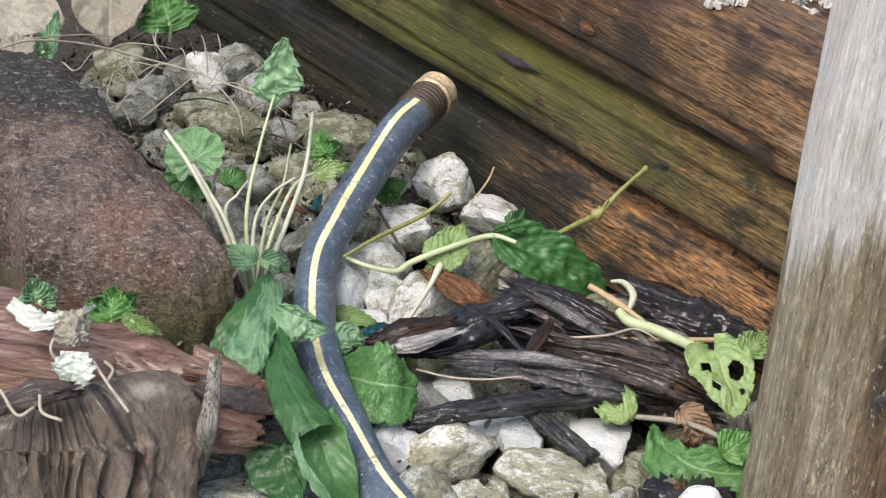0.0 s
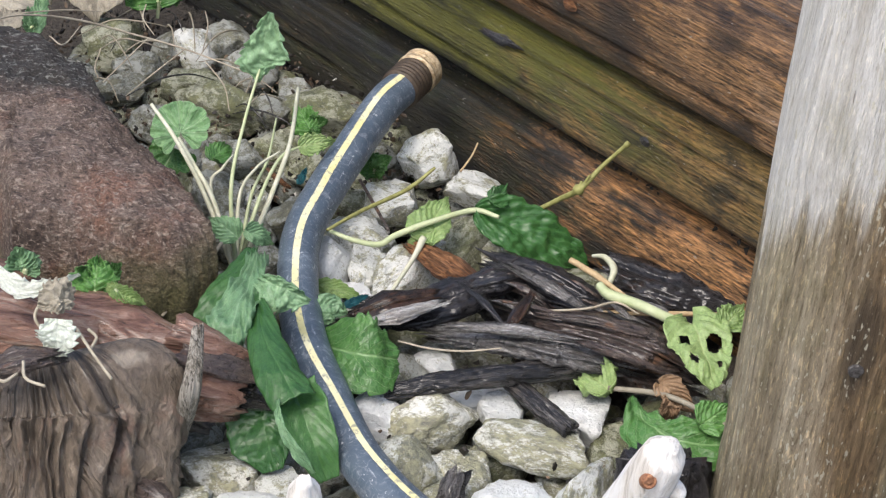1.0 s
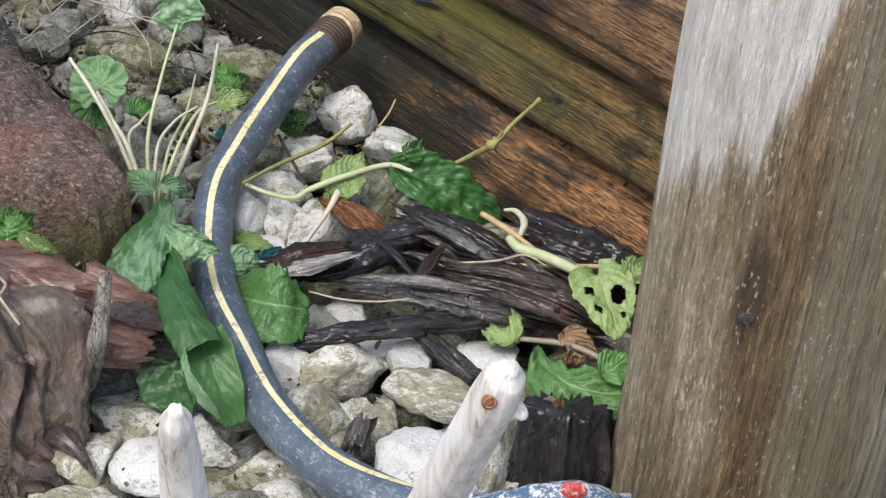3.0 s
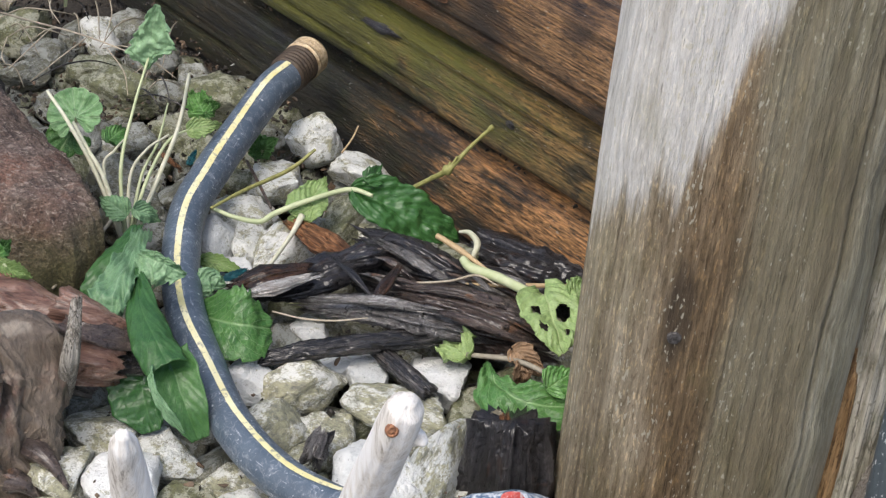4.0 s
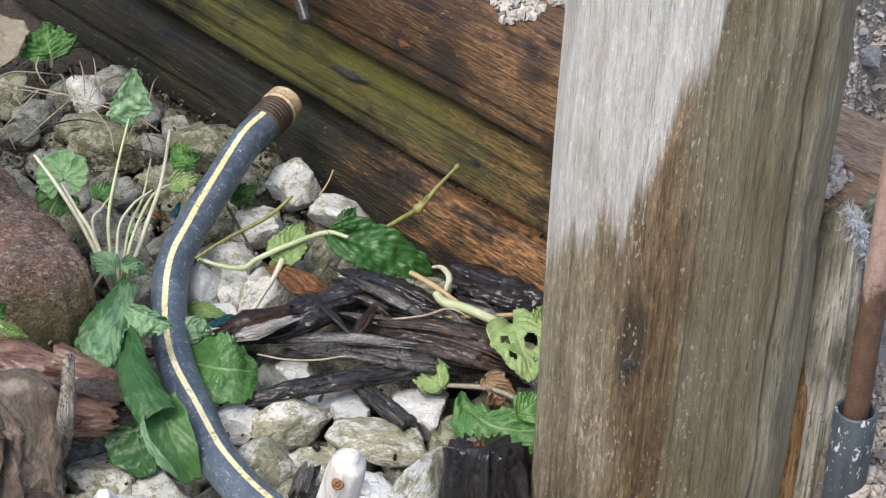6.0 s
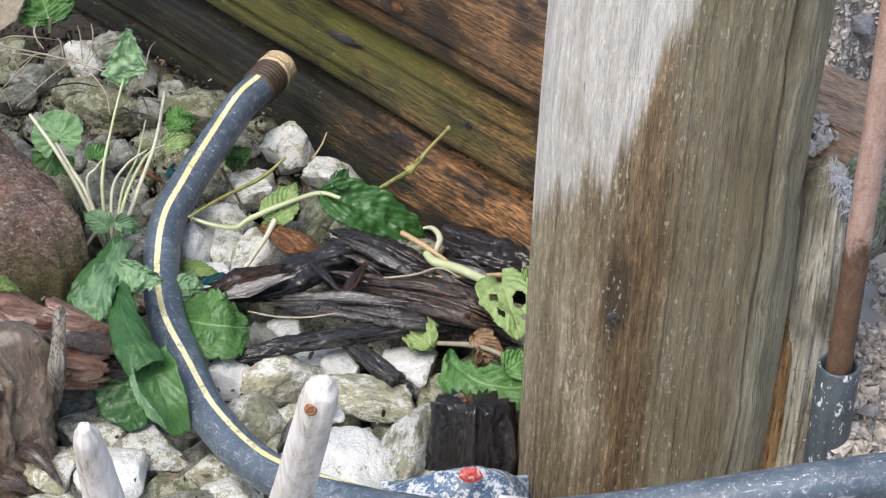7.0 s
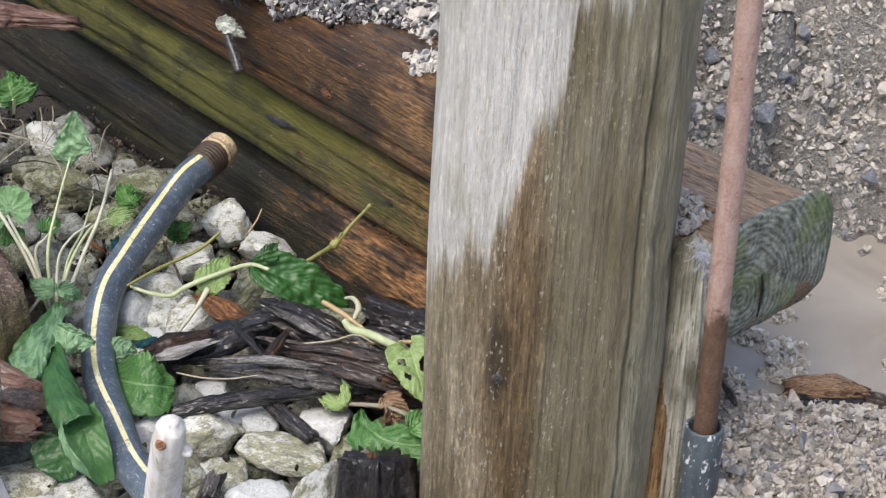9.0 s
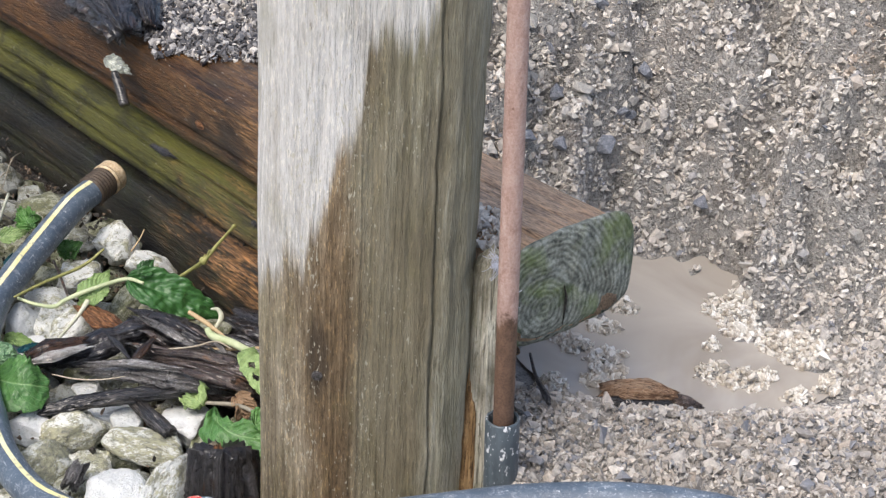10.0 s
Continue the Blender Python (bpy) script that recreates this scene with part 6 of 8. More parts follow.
small_weed("seedling", "small dark green seedling beside the stone block", [((-0.1933, -0.1959, 0.0450), (-0.1939, -0.1850, 0.0600), 0.026), ((-0.1931, -0.1899, 0.0450), (-0.1831, -0.1831, 0.0550), 0.018), ((-0.1962, -0.1879, 0.0450), (-0.2024, -0.1915, 0.0550), 0.014)], MAT_LEAF, 30)
small_weed("seedling", "yellow-green seedling at the root's edge", [((-0.1812, -0.2012, 0.0500), (-0.1665, -0.2066, 0.0500), 0.01), ((-0.1822, -0.2004, 0.0500), (-0.1848, -0.1964, 0.0520), 0.008)], MAT_LEAF_PALE, 35)
small_weed("seedling", "small grey-green seedling in front of the block", [((-0.2272, -0.1982, 0.0550), (-0.2316, -0.1957, 0.0660), 0.02), ((-0.2259, -0.1980, 0.0550), (-0.2233, -0.1962, 0.0640), 0.014)], MAT_LEAF_GREY, 38)
small_weed("seedling", "low green seedling growing between cobbles", [((-0.1122, 0.0683, 0.0000), (-0.1227, 0.0805, 0.0120), 0.02), ((-0.1126, 0.0718, 0.0000), (-0.1038, 0.0662, 0.0100), 0.014)], MAT_LEAF, 42)
small_weed("seedling", "low green seedling in the hose's curve", [((-0.0693, 0.0282, 0.0000), (-0.0781, 0.0240, 0.0120), 0.018), ((-0.0693, 0.0282, 0.0000), (-0.0624, 0.0243, 0.0120), 0.016)], MAT_LEAF, 46)
small_weed("seedling", "broad green seedling by the timber's foot", [((-0.2302, 0.2017, 0.0120), (-0.2382, 0.2147, 0.0300), 0.044), ((-0.2273, 0.2067, 0.0120), (-0.2148, 0.2236, 0.0200), 0.02)], MAT_LEAF, 50)
small_weed("seedling", "thin green seedling behind the stone block", [((-0.2916, 0.1124, 0.0300), (-0.2913, 0.1378, 0.0500), 0.012), ((-0.2945, 0.1094, 0.0300), (-0.2975, 0.1163, 0.0400), 0.01)], MAT_LEAF_GREY, 54)

# scraps of teal plastic and an orange sliver among the stones
MAT_TEAL = plain("teal_plastic", (0.03, 0.17, 0.19), (0.01, 0.06, 0.08), 160, 0.3)
for a, b, w in (((-0.1104, -0.0172, 0.0120), (-0.1069, -0.0030, 0.0180), 0.005), ((-0.0731, -0.1317, 0.0080), (-0.0592, -0.1214, 0.0120), 0.005)):
    ob = set_leaf(None, a, b, (0.1, -0.7, 0.7), w, MAT_TEAL, "plastic_scrap", teeth=3, depth=0.25, bend=0.6, crinkle=0.001, seed=140)
    tagged(ob, "small torn scrap of dark teal plastic among stones", "plastic scrap", "teal plastic scraps")
# fallen branch with a glossy leaf across the stones
sprig = thing("fallen_sprig", (-0.02, -0.06, 0.0), "broken pale green sprig with one glossy leaf lying on stones", "plant")
stem(sprig, [(-0.0872, -0.0710, 0.0160), (-0.0739, -0.0748, 0.0140), (-0.0595, -0.0735, 0.0120), (-0.0506, -0.0684, 0.0160), (-0.0324, -0.0609, 0.0220), (-0.0091, -0.0502, 0.0260), (0.0056, -0.0547, 0.0260)], [0.0012, 0.0014, 0.0017, 0.0018, 0.0017, 0.0016, 0.0012], MAT_STEM)
set_leaf(sprig, (-0.0082, -0.0488, 0.0260), (0.0650, -0.0496, 0.0020), (0.25, -0.6, 0.75), 0.033, MAT_LEAF_DARK, label="glossy puckered dark green leaf", teeth=10, depth=0.08, peak=0.7, bend=0.35, crinkle=0.0016, fold=0.12, seed=60, power=0.6)
set_leaf(sprig, (0.0018, -0.0462, 0.0280), (0.0097, -0.0276, 0.0340), (0.1, -0.8, 0.5), 0.014, MAT_LEAF_DARK, teeth=4, depth=0.1, bend=0.4, seed=61)
set_leaf(sprig, (-0.0370, -0.0665, 0.0120), (-0.0247, -0.0398, 0.0300), (-0.2, -0.75, 0.6), 0.026, MAT_LEAF_PALE, label="yellow-green upright leaf", teeth=7, depth=0.06, bend=0.35, roll=14, seed=62)
stem(sprig, [(-0.0353, -0.0657, 0.0140), (-0.0396, -0.0809, 0.0100), (-0.0506, -0.1112, 0.0040)], [0.0022, 0.0015, 0.0011], MAT_STEM_PALE)
set_leaf(sprig, (-0.0288, -0.0611, 0.0180), (-0.0438, -0.0683, 0.0100), (0, -0.6, 0.8), 0.016, MAT_LEAF_PALE, teeth=4, depth=0.1, bend=0.4, seed=63)
twig = thing("twig", (0.03, -0.04, 0.0), "jointed yellow-green twig leaning on the timbers", "twig")
stem(twig, [(0.0261, -0.0286, 0.0160), (0.0390, -0.0320, 0.0280), (0.0491, -0.0388, 0.0400), (0.0617, -0.0353, 0.0560), (0.0729, -0.0360, 0.0710)], [0.0016, 0.0015, 0.0018, 0.0013, 0.0011], MAT_TWIG, "shoot", "", 10, 2.0)
stem(twig, [(0.0519, -0.0386, 0.0440), (0.0537, -0.0396, 0.0500)], [0.0012, 0.0006], MAT_TWIG, "bud")
stem(twig, [(0.0485, -0.0402, 0.0400), (0.0498, -0.0382, 0.0450)], [0.0012, 0.0006], MAT_TWIG, "bud")
dry = thing("dry_stalk", (-0.06, -0.05, 0.01), "thin dull green stalk lying over the cobbles", "stalk")
stem(dry, [(-0.0884, -0.0766, 0.0200), (-0.0716, -0.0531, 0.0200), (-0.0479, -0.0249, 0.0200), (-0.0329, -0.0138, 0.0300)], [0.0009, 0.0012, 0.0014, 0.0009], MAT_TWIG)
stem(dry, [(-0.0180, 0.0157, 0.0120), (-0.0122, 0.0216, 0.0200), (-0.0093, 0.0276, 0.0260)], [0.0007, 0.0006, 0.0005], MAT_STRAW, "straw")
bit = thing("brown_straw", (-0.04, -0.04, 0.0), "short dark brown straw between cobbles", "straw")
stem(bit, [(-0.0760, -0.0021, 0.0100), (-0.0653, -0.0230, 0.0060), (-0.0557, -0.0447, 0.0040)], [0.001, 0.001, 0.0009], MAT_ROT_BROWN)

# wilted plant by the post: fleshy stem, holed leaf
wilt = thing("wilted_plant", (0.09, -0.14, 0.0), "wilted pale green plant with a fleshy stem and holed leaf", "plant")
stem(wilt, [(0.0593, -0.0694, 0.0160), (0.0652, -0.0759, 0.0200), (0.0699, -0.0900, 0.0220), (0.0676, -0.1025, 0.0200)], [0.0009, 0.0016, 0.0021, 0.0015], MAT_STEM_PALE, "shoot", "hooked pale shoot")
stem(wilt, [(0.0620, -0.1048, 0.0200), (0.0675, -0.1134, 0.0200), (0.0826, -0.1232, 0.0220), (0.0970, -0.1392, 0.0260), (0.1139, -0.1554, 0.0300)], [0.0024, 0.003, 0.0029, 0.0027, 0.0018], MAT_STEM, "stem", "fleshy pale green stem", 14)
set_leaf(wilt, (0.1074, -0.1530, 0.0340), (0.1189, -0.1929, 0.0280), (0.1, -0.75, 0.65), 0.034, MAT_LEAF_PALE, label="pale leaf eaten through with holes", teeth=6, depth=0.09, peak=0.55, heart=0.2, bend=0.3, seed=70, power=0.55, holes=((0.3, -0.45, 0.075), (0.42, 0.4, 0.12), (0.6, -0.5, 0.07), (0.7, 0.5, 0.05)))
set_leaf(wilt, (0.1233, -0.1572, 0.0360), (0.1335, -0.1473, 0.0450), (-0.2, -0.8, 0.5), 0.018, MAT_LEAF_PALE, teeth=5, depth=0.2, bend=0.4, seed=71)
stem(wilt, [(0.0683, -0.1704, 0.0000), (0.0983, -0.1838, 0.0080), (0.1259, -0.2089, 0.0120)], [0.0014, 0.0016, 0.0014], MAT_GREY_STEM, "stalk", "grey dead stalk")
set_leaf(wilt, (0.0680, -0.1748, 0.0020), (0.0499, -0.1489, 0.0020), (-0.2, -0.6, 0.8), 0.024, MAT_LEAF_PALE, label="small yellowing leaf", teeth=6, depth=0.25, bend=0.6, crinkle=0.003, seed=72)
blade(wilt, [(0.079, -0.184, 0.005), (0.084, -0.2, 0.006), (0.094, -0.212, 0.005), (0.112, -0.216, 0.004), (0.133, -0.212, 0.004)], [(0.0012, 0.0015), (0.003, 0.006), (0.006, 0.014), (0.009, 0.021), (0.012, 0.021), (0.014, 0.018), (0.012, 0.014), (0.004, 0.006)], [(0.35, -0.6, 0.75), (0.1, -0.65, 0.75)], MAT_LEAF, label="broad drooping green leaf", teeth=7, depth=0.14, crinkle=0.0026, fold=0.12, seed=74, ripple=0.0012)
set_leaf(wilt, (0.1113, -0.2115, 0.0120), (0.1280, -0.2000, 0.0200), (-0.2, -0.8, 0.5), 0.02, MAT_LEAF, teeth=6, depth=0.15, bend=0.4, seed=75)
for k, (a, b, w) in enumerate((((0.0932, -0.1735, 0.0080), (0.1095, -0.1905, 0.0100), 0.018), ((0.0998, -0.1810, 0.0080), (0.0983, -0.1923, -0.0040), 0.014))):
    ob = set_leaf(None, a, b, (0.1, -0.7, 0.7), w, MAT_LEAF_DRY, "dead_leaf", teeth=4, depth=0.1, bend=1.1, roll=90, crinkle=0.002, seed=80 + k)
    tagged(ob, "curled brown dry leaf among rotten wood", "leaf", "dead leaves")

for k, (p, r, lab) in enumerate((((((0.0457, -0.0886, 0.0240), (0.0595, -0.0980, 0.0220), (0.0768, -0.1145, 0.0200))), 0.0023, "flat straw-coloured stalk lying on rotten wood"),
                                 ((((0.0648, -0.1193, 0.0120), (0.1021, -0.1193, 0.0160), (0.1371, -0.1198, 0.0200))), 0.0018, "long straw-coloured stalk lying towards the post"),
                                 ((((0.0343, -0.1259, 0.0140), (0.0554, -0.1257, 0.0180), (0.0706, -0.1202, 0.0200), (0.0831, -0.1260, 0.0180))), 0.0009, "thin bleached grass blade on rotten wood"),
                                 ((((-0.0426, -0.1559, 0.0060), (-0.0243, -0.1599, 0.0060), (-0.0063, -0.1616, 0.0080), (0.0113, -0.1615, 0.0120))), 0.0008, "thin bleached grass blade on rotten wood"))):
    ob = new("dry_straw", mesh_of("dry_straw", swept(p, [r * 0.75, r * 0.85, r * 0.5], 8, 8, lambda a, t, s: 1 + 0.15 * noise.noise(V(math.cos(a), math.sin(a), s * 120))), MAT_STRAW if k < 2 else MAT_GRASS))
    tagged(ob, lab, "straw", "straws")
for k, p in enumerate(((((-0.3092, 0.0511, 0.0600), (-0.2918, 0.0772, 0.0550), (-0.2639, 0.1076, 0.0400), (-0.2318, 0.1248, 0.0250), (-0.2002, 0.1294, 0.0160), (-0.1554, 0.1190, 0.0080))),
                       (((-0.1996, 0.1256, 0.0180), (-0.2126, 0.0959, 0.0160), (-0.2287, 0.0779, 0.0060))), (((-0.2435, 0.0822, 0.0120), (-0.2322, 0.1071, 0.0180), (-0.2228, 0.1247, 0.0240))),
                       (((-0.1972, 0.1959, 0.0120), (-0.1918, 0.1717, 0.0120), (-0.1891, 0.1277, 0.0140))), (((-0.2507, 0.1110, 0.0200), (-0.2528, 0.1030, 0.0100), (-0.2490, 0.0980, 0.0050))),
                       (((-0.2341, 0.1799, 0.0200), (-0.2337, 0.1671, 0.0160), (-0.2232, 0.1486, 0.0140))), (((-0.2948, 0.0899, 0.0500), (-0.2735, 0.1199, 0.0400), (-0.2530, 0.1425, 0.0300))),
                       (((-0.1867, 0.1243, 0.0120), (-0.1703, 0.0969, 0.0100), (-0.1638, 0.0761, 0.0040))), (((-0.2666, 0.0397, 0.0620), (-0.2573, 0.0346, 0.0600), (-0.2567, 0.0810, 0.0500))))):
    ob = new("grass_blade", mesh_of("grass_blade", swept(p, [0.0004, 0.0005, 0.0003] if k else [0.0006, 0.0008, 0.0005], 7, 8), MAT_GRASS))
    tagged(ob, "long bleached dead grass blade over the cobbles", "grass", "dead grass")

rnd = random.Random(41)
for k in range(26):
    x, y = rnd.uniform(-0.27, -0.1), rnd.uniform(0.07, 0.23)
    if behind(x, y) > -0.03:
        continue
    a, half = rnd.uniform(0, math.pi), rnd.uniform(0.012, 0.032)
    dx, dy = half * math.cos(a), half * math.sin(a)
    z = rnd.uniform(0.0, 0.01)
    ob = new("twig", mesh_of("twig", swept([(x - dx, y - dy, z - 0.008), (x - dx * 0.3, y - dy * 0.3 + rnd.uniform(-0.004, 0.004), z), (x + dx * 0.4, y + dy * 0.4 + rnd.uniform(-0.004, 0.004), z + 0.001), (x + dx, y + dy, z - 0.006)], [0.0003, 0.0006, 0.0006, 0.0003], 6, 5), MAT_GREY_STEM if k % 3 else MAT_STICK))
    tagged(ob, "thin dead twig lying over mossy cobbles", "twig", "dead twigs on the stones")

# bleached leaves at the back of the bed
for k, (a, b, w, f, lab) in enumerate((((-0.2751, 0.2291, 0.0300), (-0.2661, 0.1759, 0.0120), 0.05, (0.05, -0.6, 0.8), "bleached beige fallen leaf lying on stones"), ((-0.3586, 0.1744, 0.0300), (-0.2935, 0.1630, 0.0300), 0.05, (0, -0.5, 0.85), "bleached pale fallen leaf lying on stones"),
                                       ((-0.3070, 0.0950, 0.0300), (-0.3220, 0.1441, 0.0300), 0.03, (0, -0.6, 0.8), "bleached fallen leaf beside the block"))):
    ob = set_leaf(None, a, b, f, w, MAT_LEAF_DEAD, "fallen_leaf", teeth=3, depth=0.03, peak=0.85, bend=0.3, crinkle=0.0015, seed=90 + k)
    tagged(ob, lab, "leaf", "dead leaves")
for k, (line, wide, mat, lab) in enumerate((([(-0.233, -0.232, 0.0765), (-0.2185, -0.2385, 0.0715), (-0.205, -0.234, 0.0725), (-0.195, -0.2215, 0.072)], [(0.003, 0.003), (0.0065, 0.0055), (0.0055, 0.003), (0.003, 0.002), (0.0006, 0.0006)], MAT_LEAF_WHITE, "white dead leaf scrap lying on the root"),
                                             ([(-0.1985, -0.2535, 0.0675), (-0.1985, -0.258, 0.0585), (-0.202, -0.257, 0.0465)], [(0.006, 0.006), (0.0115, 0.011), (0.0085, 0.009), (0.001, 0.002)], MAT_LEAF_TEAL, "faded grey-green leaf hanging on the root"),
                                             ([(-0.1935, -0.241, 0.0705), (-0.2, -0.2475, 0.0745), (-0.209, -0.248, 0.0705)], [(0.003, 0.006), (0.007, 0.011), (0.007, 0.01), (0.002, 0.004)], MAT_LEAF_DEAD, "crumpled beige leaf on the root"))):
    ob = blade(None, line, wide, (0.05, -0.75, 0.65), mat, teeth=7, depth=0.25, crinkle=0.002 if k == 2 else 0.001, seed=95 + k, name="fallen_leaf", ripple=0.0006)
    tagged(ob, lab, "leaf", "dead leaves")
ob = set_leaf(None, (-0.0906, -0.1012, 0.0000), (-0.0648, -0.1108, 0.0020), (0, -0.5, 0.85), 0.012, MAT_LEAF_PALE, "fallen_leaf", teeth=3, depth=0.03, bend=0.3, seed=99)
tagged(ob, "yellow fallen leaf on white cobbles", "leaf", "dead leaves")


# ---- rotten wood ----
def wood_piece(name, label, pts, radius, mat, seed, group="", category="wood", **shape):
    """A loose piece, its grain along local x: meshed on its own axis and then laid in place."""
    a, b = Vector(pts[0]), Vector(pts[-1])
    x = (b - a).normalized()
    z = (V(0, 0, 1) - x * x.z).normalized()
    m = Matrix((x, z.cross(x), z)).transposed().to_4x4()
    m.translation = (a + b) / 2
    inv = m.inverted()
    ob = new(name, mesh_of(name, fibrous([inv @ Vector(p) for p in pts], radius, seed=seed, **{"crumble": 0.11, "res": 36, **shape}), mat))
    ob.matrix_world = m
    return tagged(ob, label, category, group)


G = "rotten wood by the timbers"
wood_piece("rotten_wood", "black wet rotten wood with a white patch on cobbles", [(-0.0667, -0.1128, -0.0060), (-0.0390, -0.1180, -0.0020), (-0.0120, -0.1072, 0.0040), (0.0085, -0.0912, 0.0120)], [0.007, 0.0125, 0.0125, 0.006], MAT_ROT, 1, G, flat=0.6)
wood_piece("rotten_wood", "grey fibrous rotten wood strip lying on cobbles", [(-0.0223, -0.1309, -0.0040), (0.0114, -0.1378, 0.0020), (0.0418, -0.1508, 0.0060), (0.0694, -0.1551, 0.0040)], [0.006, 0.0105, 0.0115, 0.006], MAT_ROT_GREY, 2, G, flat=0.55, rag=0.02)
wood_piece("rotten_wood", "brown splintered rotten board lying on cobbles", [(0.0290, -0.1238, 0.0060), (0.0595, -0.1361, 0.0100), (0.0869, -0.1472, 0.0100), (0.1040, -0.1532, 0.0060)], [0.008, 0.0135, 0.0145, 0.009], MAT_ROT_BROWN, 3, G, flat=0.45, rag=0.022, ridge=0.3)
wood_piece("rotten_wood", "black wet rotten wood with deep fibres", [(0.0082, -0.0785, 0.0100), (0.0309, -0.0907, 0.0100), (0.0536, -0.1033, 0.0060), (0.0701, -0.1093, 0.0000)], [0.008, 0.0135, 0.0125, 0.007], MAT_ROT, 4, G, flat=0.55, rag=0.016)
wood_piece("rotten_wood", "dark rotten wood lump under the others", [(0.0031, -0.0681, -0.0080), (0.0268, -0.0957, -0.0100), (0.0619, -0.1005, -0.0100)], [0.014, 0.02, 0.014], MAT_ROT, 5, G, flat=0.6)
wood_piece("rotten_wood", "dark brown rotten wood beneath the splintered board", [(0.0617, -0.1258, -0.0080), (0.0898, -0.1394, -0.0100), (0.1112, -0.1462, -0.0100)], [0.012, 0.016, 0.01], MAT_ROT_BROWN, 6, G, flat=0.5, rag=0.02)
wood_piece("rotten_wood", "black decayed wood along the timber's foot", [(0.0751, -0.0447, -0.0100), (0.1077, -0.0626, -0.0100), (0.1404, -0.0711, -0.0120)], [0.014, 0.018, 0.012], MAT_ROT, 7, G, flat=0.6)
wood_piece("wood_chip", "pale bare patch on black rotten wood", [(-0.0585, -0.1475, 0.0105), (-0.0455, -0.1435, 0.0135), (-0.0245, -0.1305, 0.0145)], [0.0022, 0.0068, 0.003], MAT_ROT_WHITE, 17, "", "wood chip", flat=0.4, rag=0.008, ridge=0.2)
wood_piece("rotten_wood", "rust-brown crumbling wood on black rotten wood", [(-0.0655, -0.137, 0.0060), (-0.0500, -0.1325, 0.0125), (-0.0270, -0.1205, 0.0125)], [0.005, 0.0095, 0.005], MAT_ROT_RUST, 18, G, flat=0.5, rag=0.006)
wood_piece("rotten_wood", "narrow grey splinters of rotten wood", [(-0.0135, -0.1444, 0.0100), (0.0166, -0.1469, 0.0140), (0.0437, -0.1533, 0.0160)], [0.002, 0.0045, 0.002], MAT_ROT_GREY, 19, G, flat=0.5, rag=0.012)
wood_piece("rotten_wood", "narrow black fibres of rotten wood", [(0.0172, -0.1005, 0.0220), (0.0365, -0.1121, 0.0200), (0.0559, -0.1218, 0.0140)], [0.002, 0.0045, 0.002], MAT_ROT_GREY, 20, G, flat=0.5, rag=0.012)
wood_piece("rotten_wood", "black wet rotten lump under an orange chip", [(-0.0095, -0.0994, 0.0060), (0.0056, -0.0987, 0.0120), (0.0195, -0.0901, 0.0120)], [0.006, 0.011, 0.007], MAT_ROT, 27, G, flat=0.7, rag=0.008)
wood_piece("dark_stick", "thin black wet stick lying across cobbles", [(-0.0444, -0.1849, -0.0060), (-0.0165, -0.1773, -0.0020), (0.0217, -0.1660, 0.0000), (0.0608, -0.1536, 0.0000)], [0.0045, 0.0062, 0.0068, 0.005], MAT_STICK, 8, G, "stick", flat=0.75, rag=0.01, ridge=0.1, lump=0.06)
wood_piece("dark_stick", "short black wet stick wedged between cobbles", [(0.0178, -0.1645, -0.0060), (0.0350, -0.1831, -0.0080), (0.0488, -0.1969, -0.0100)], [0.005, 0.006, 0.006], MAT_STICK, 9, G, "stick", flat=0.8, rag=0.003, ridge=0.08, lump=0.05)
wood_piece("wood_chip", "bright orange-brown wood chip on white cobbles", [(-0.0380, -0.0652, 0.0080), (-0.0217, -0.0831, 0.0080), (-0.0047, -0.0949, 0.0060)], [0.007, 0.0115, 0.0085], MAT_CHIP, 10, "", "wood chip", flat=0.4, rag=0.008, ridge=0.12)
wood_piece("wood_chip", "thin reddish sliver on black rotten wood", [(0.0141, -0.1452, 0.0140), (0.0194, -0.1348, 0.0180), (0.0249, -0.1223, 0.0200)], [0.0024, 0.0038, 0.002], MAT_ROT_RUST, 11, "", "wood chip", flat=0.5, rag=0.006)
wood_piece("wood_chip", "brown splinter beside the board", [(0.0343, -0.1334, 0.0160), (0.0583, -0.1392, 0.0200), (0.0798, -0.1441, 0.0180)], [0.002, 0.0035, 0.002], MAT_ROT_BROWN, 12, "", "wood chip", flat=0.5, rag=0.01)
wood_piece("wood_chip", "brown splinter beside the board", [(0.0483, -0.1510, 0.0150), (0.0705, -0.1645, 0.0180), (0.0919, -0.1689, 0.0140)], [0.002, 0.0038, 0.002], MAT_ROT_BROWN, 13, "", "wood chip", flat=0.5, rag=0.012)
wood_piece("charred_stump", "black fibrous stub of decayed wood standing among cobbles", [(0.094, -0.25, -0.055), (0.094, -0.243, -0.02), (0.093, -0.236, 0.008)], [0.023, 0.0235, 0.021], MAT_ROT, 14, "", "stump", flat=0.65, rag=0.0045, ridge=0.2, freq=14, seg=90, crumble=0.03)
ob = set_leaf(None, (0.0823, -0.2306, 0.0060), (0.0937, -0.2366, 0.0060), (0, -0.6, 0.8), 0.008, MAT_LEAF_DEAD, "leaf_scrap", teeth=4, depth=0.2, bend=0.6, crinkle=0.002, seed=101)
tagged(ob, "beige leaf scrap on the decayed stub", "leaf", "dead leaves")
wood_piece("wood_chip", "small brown splinter stuck in the decayed stub", [(0.0897, -0.2358, 0.0080), (0.0916, -0.2422, -0.0040)], [0.003, 0.002], MAT_CHIP, 15, "", "wood chip", flat=0.5, rag=0.004)
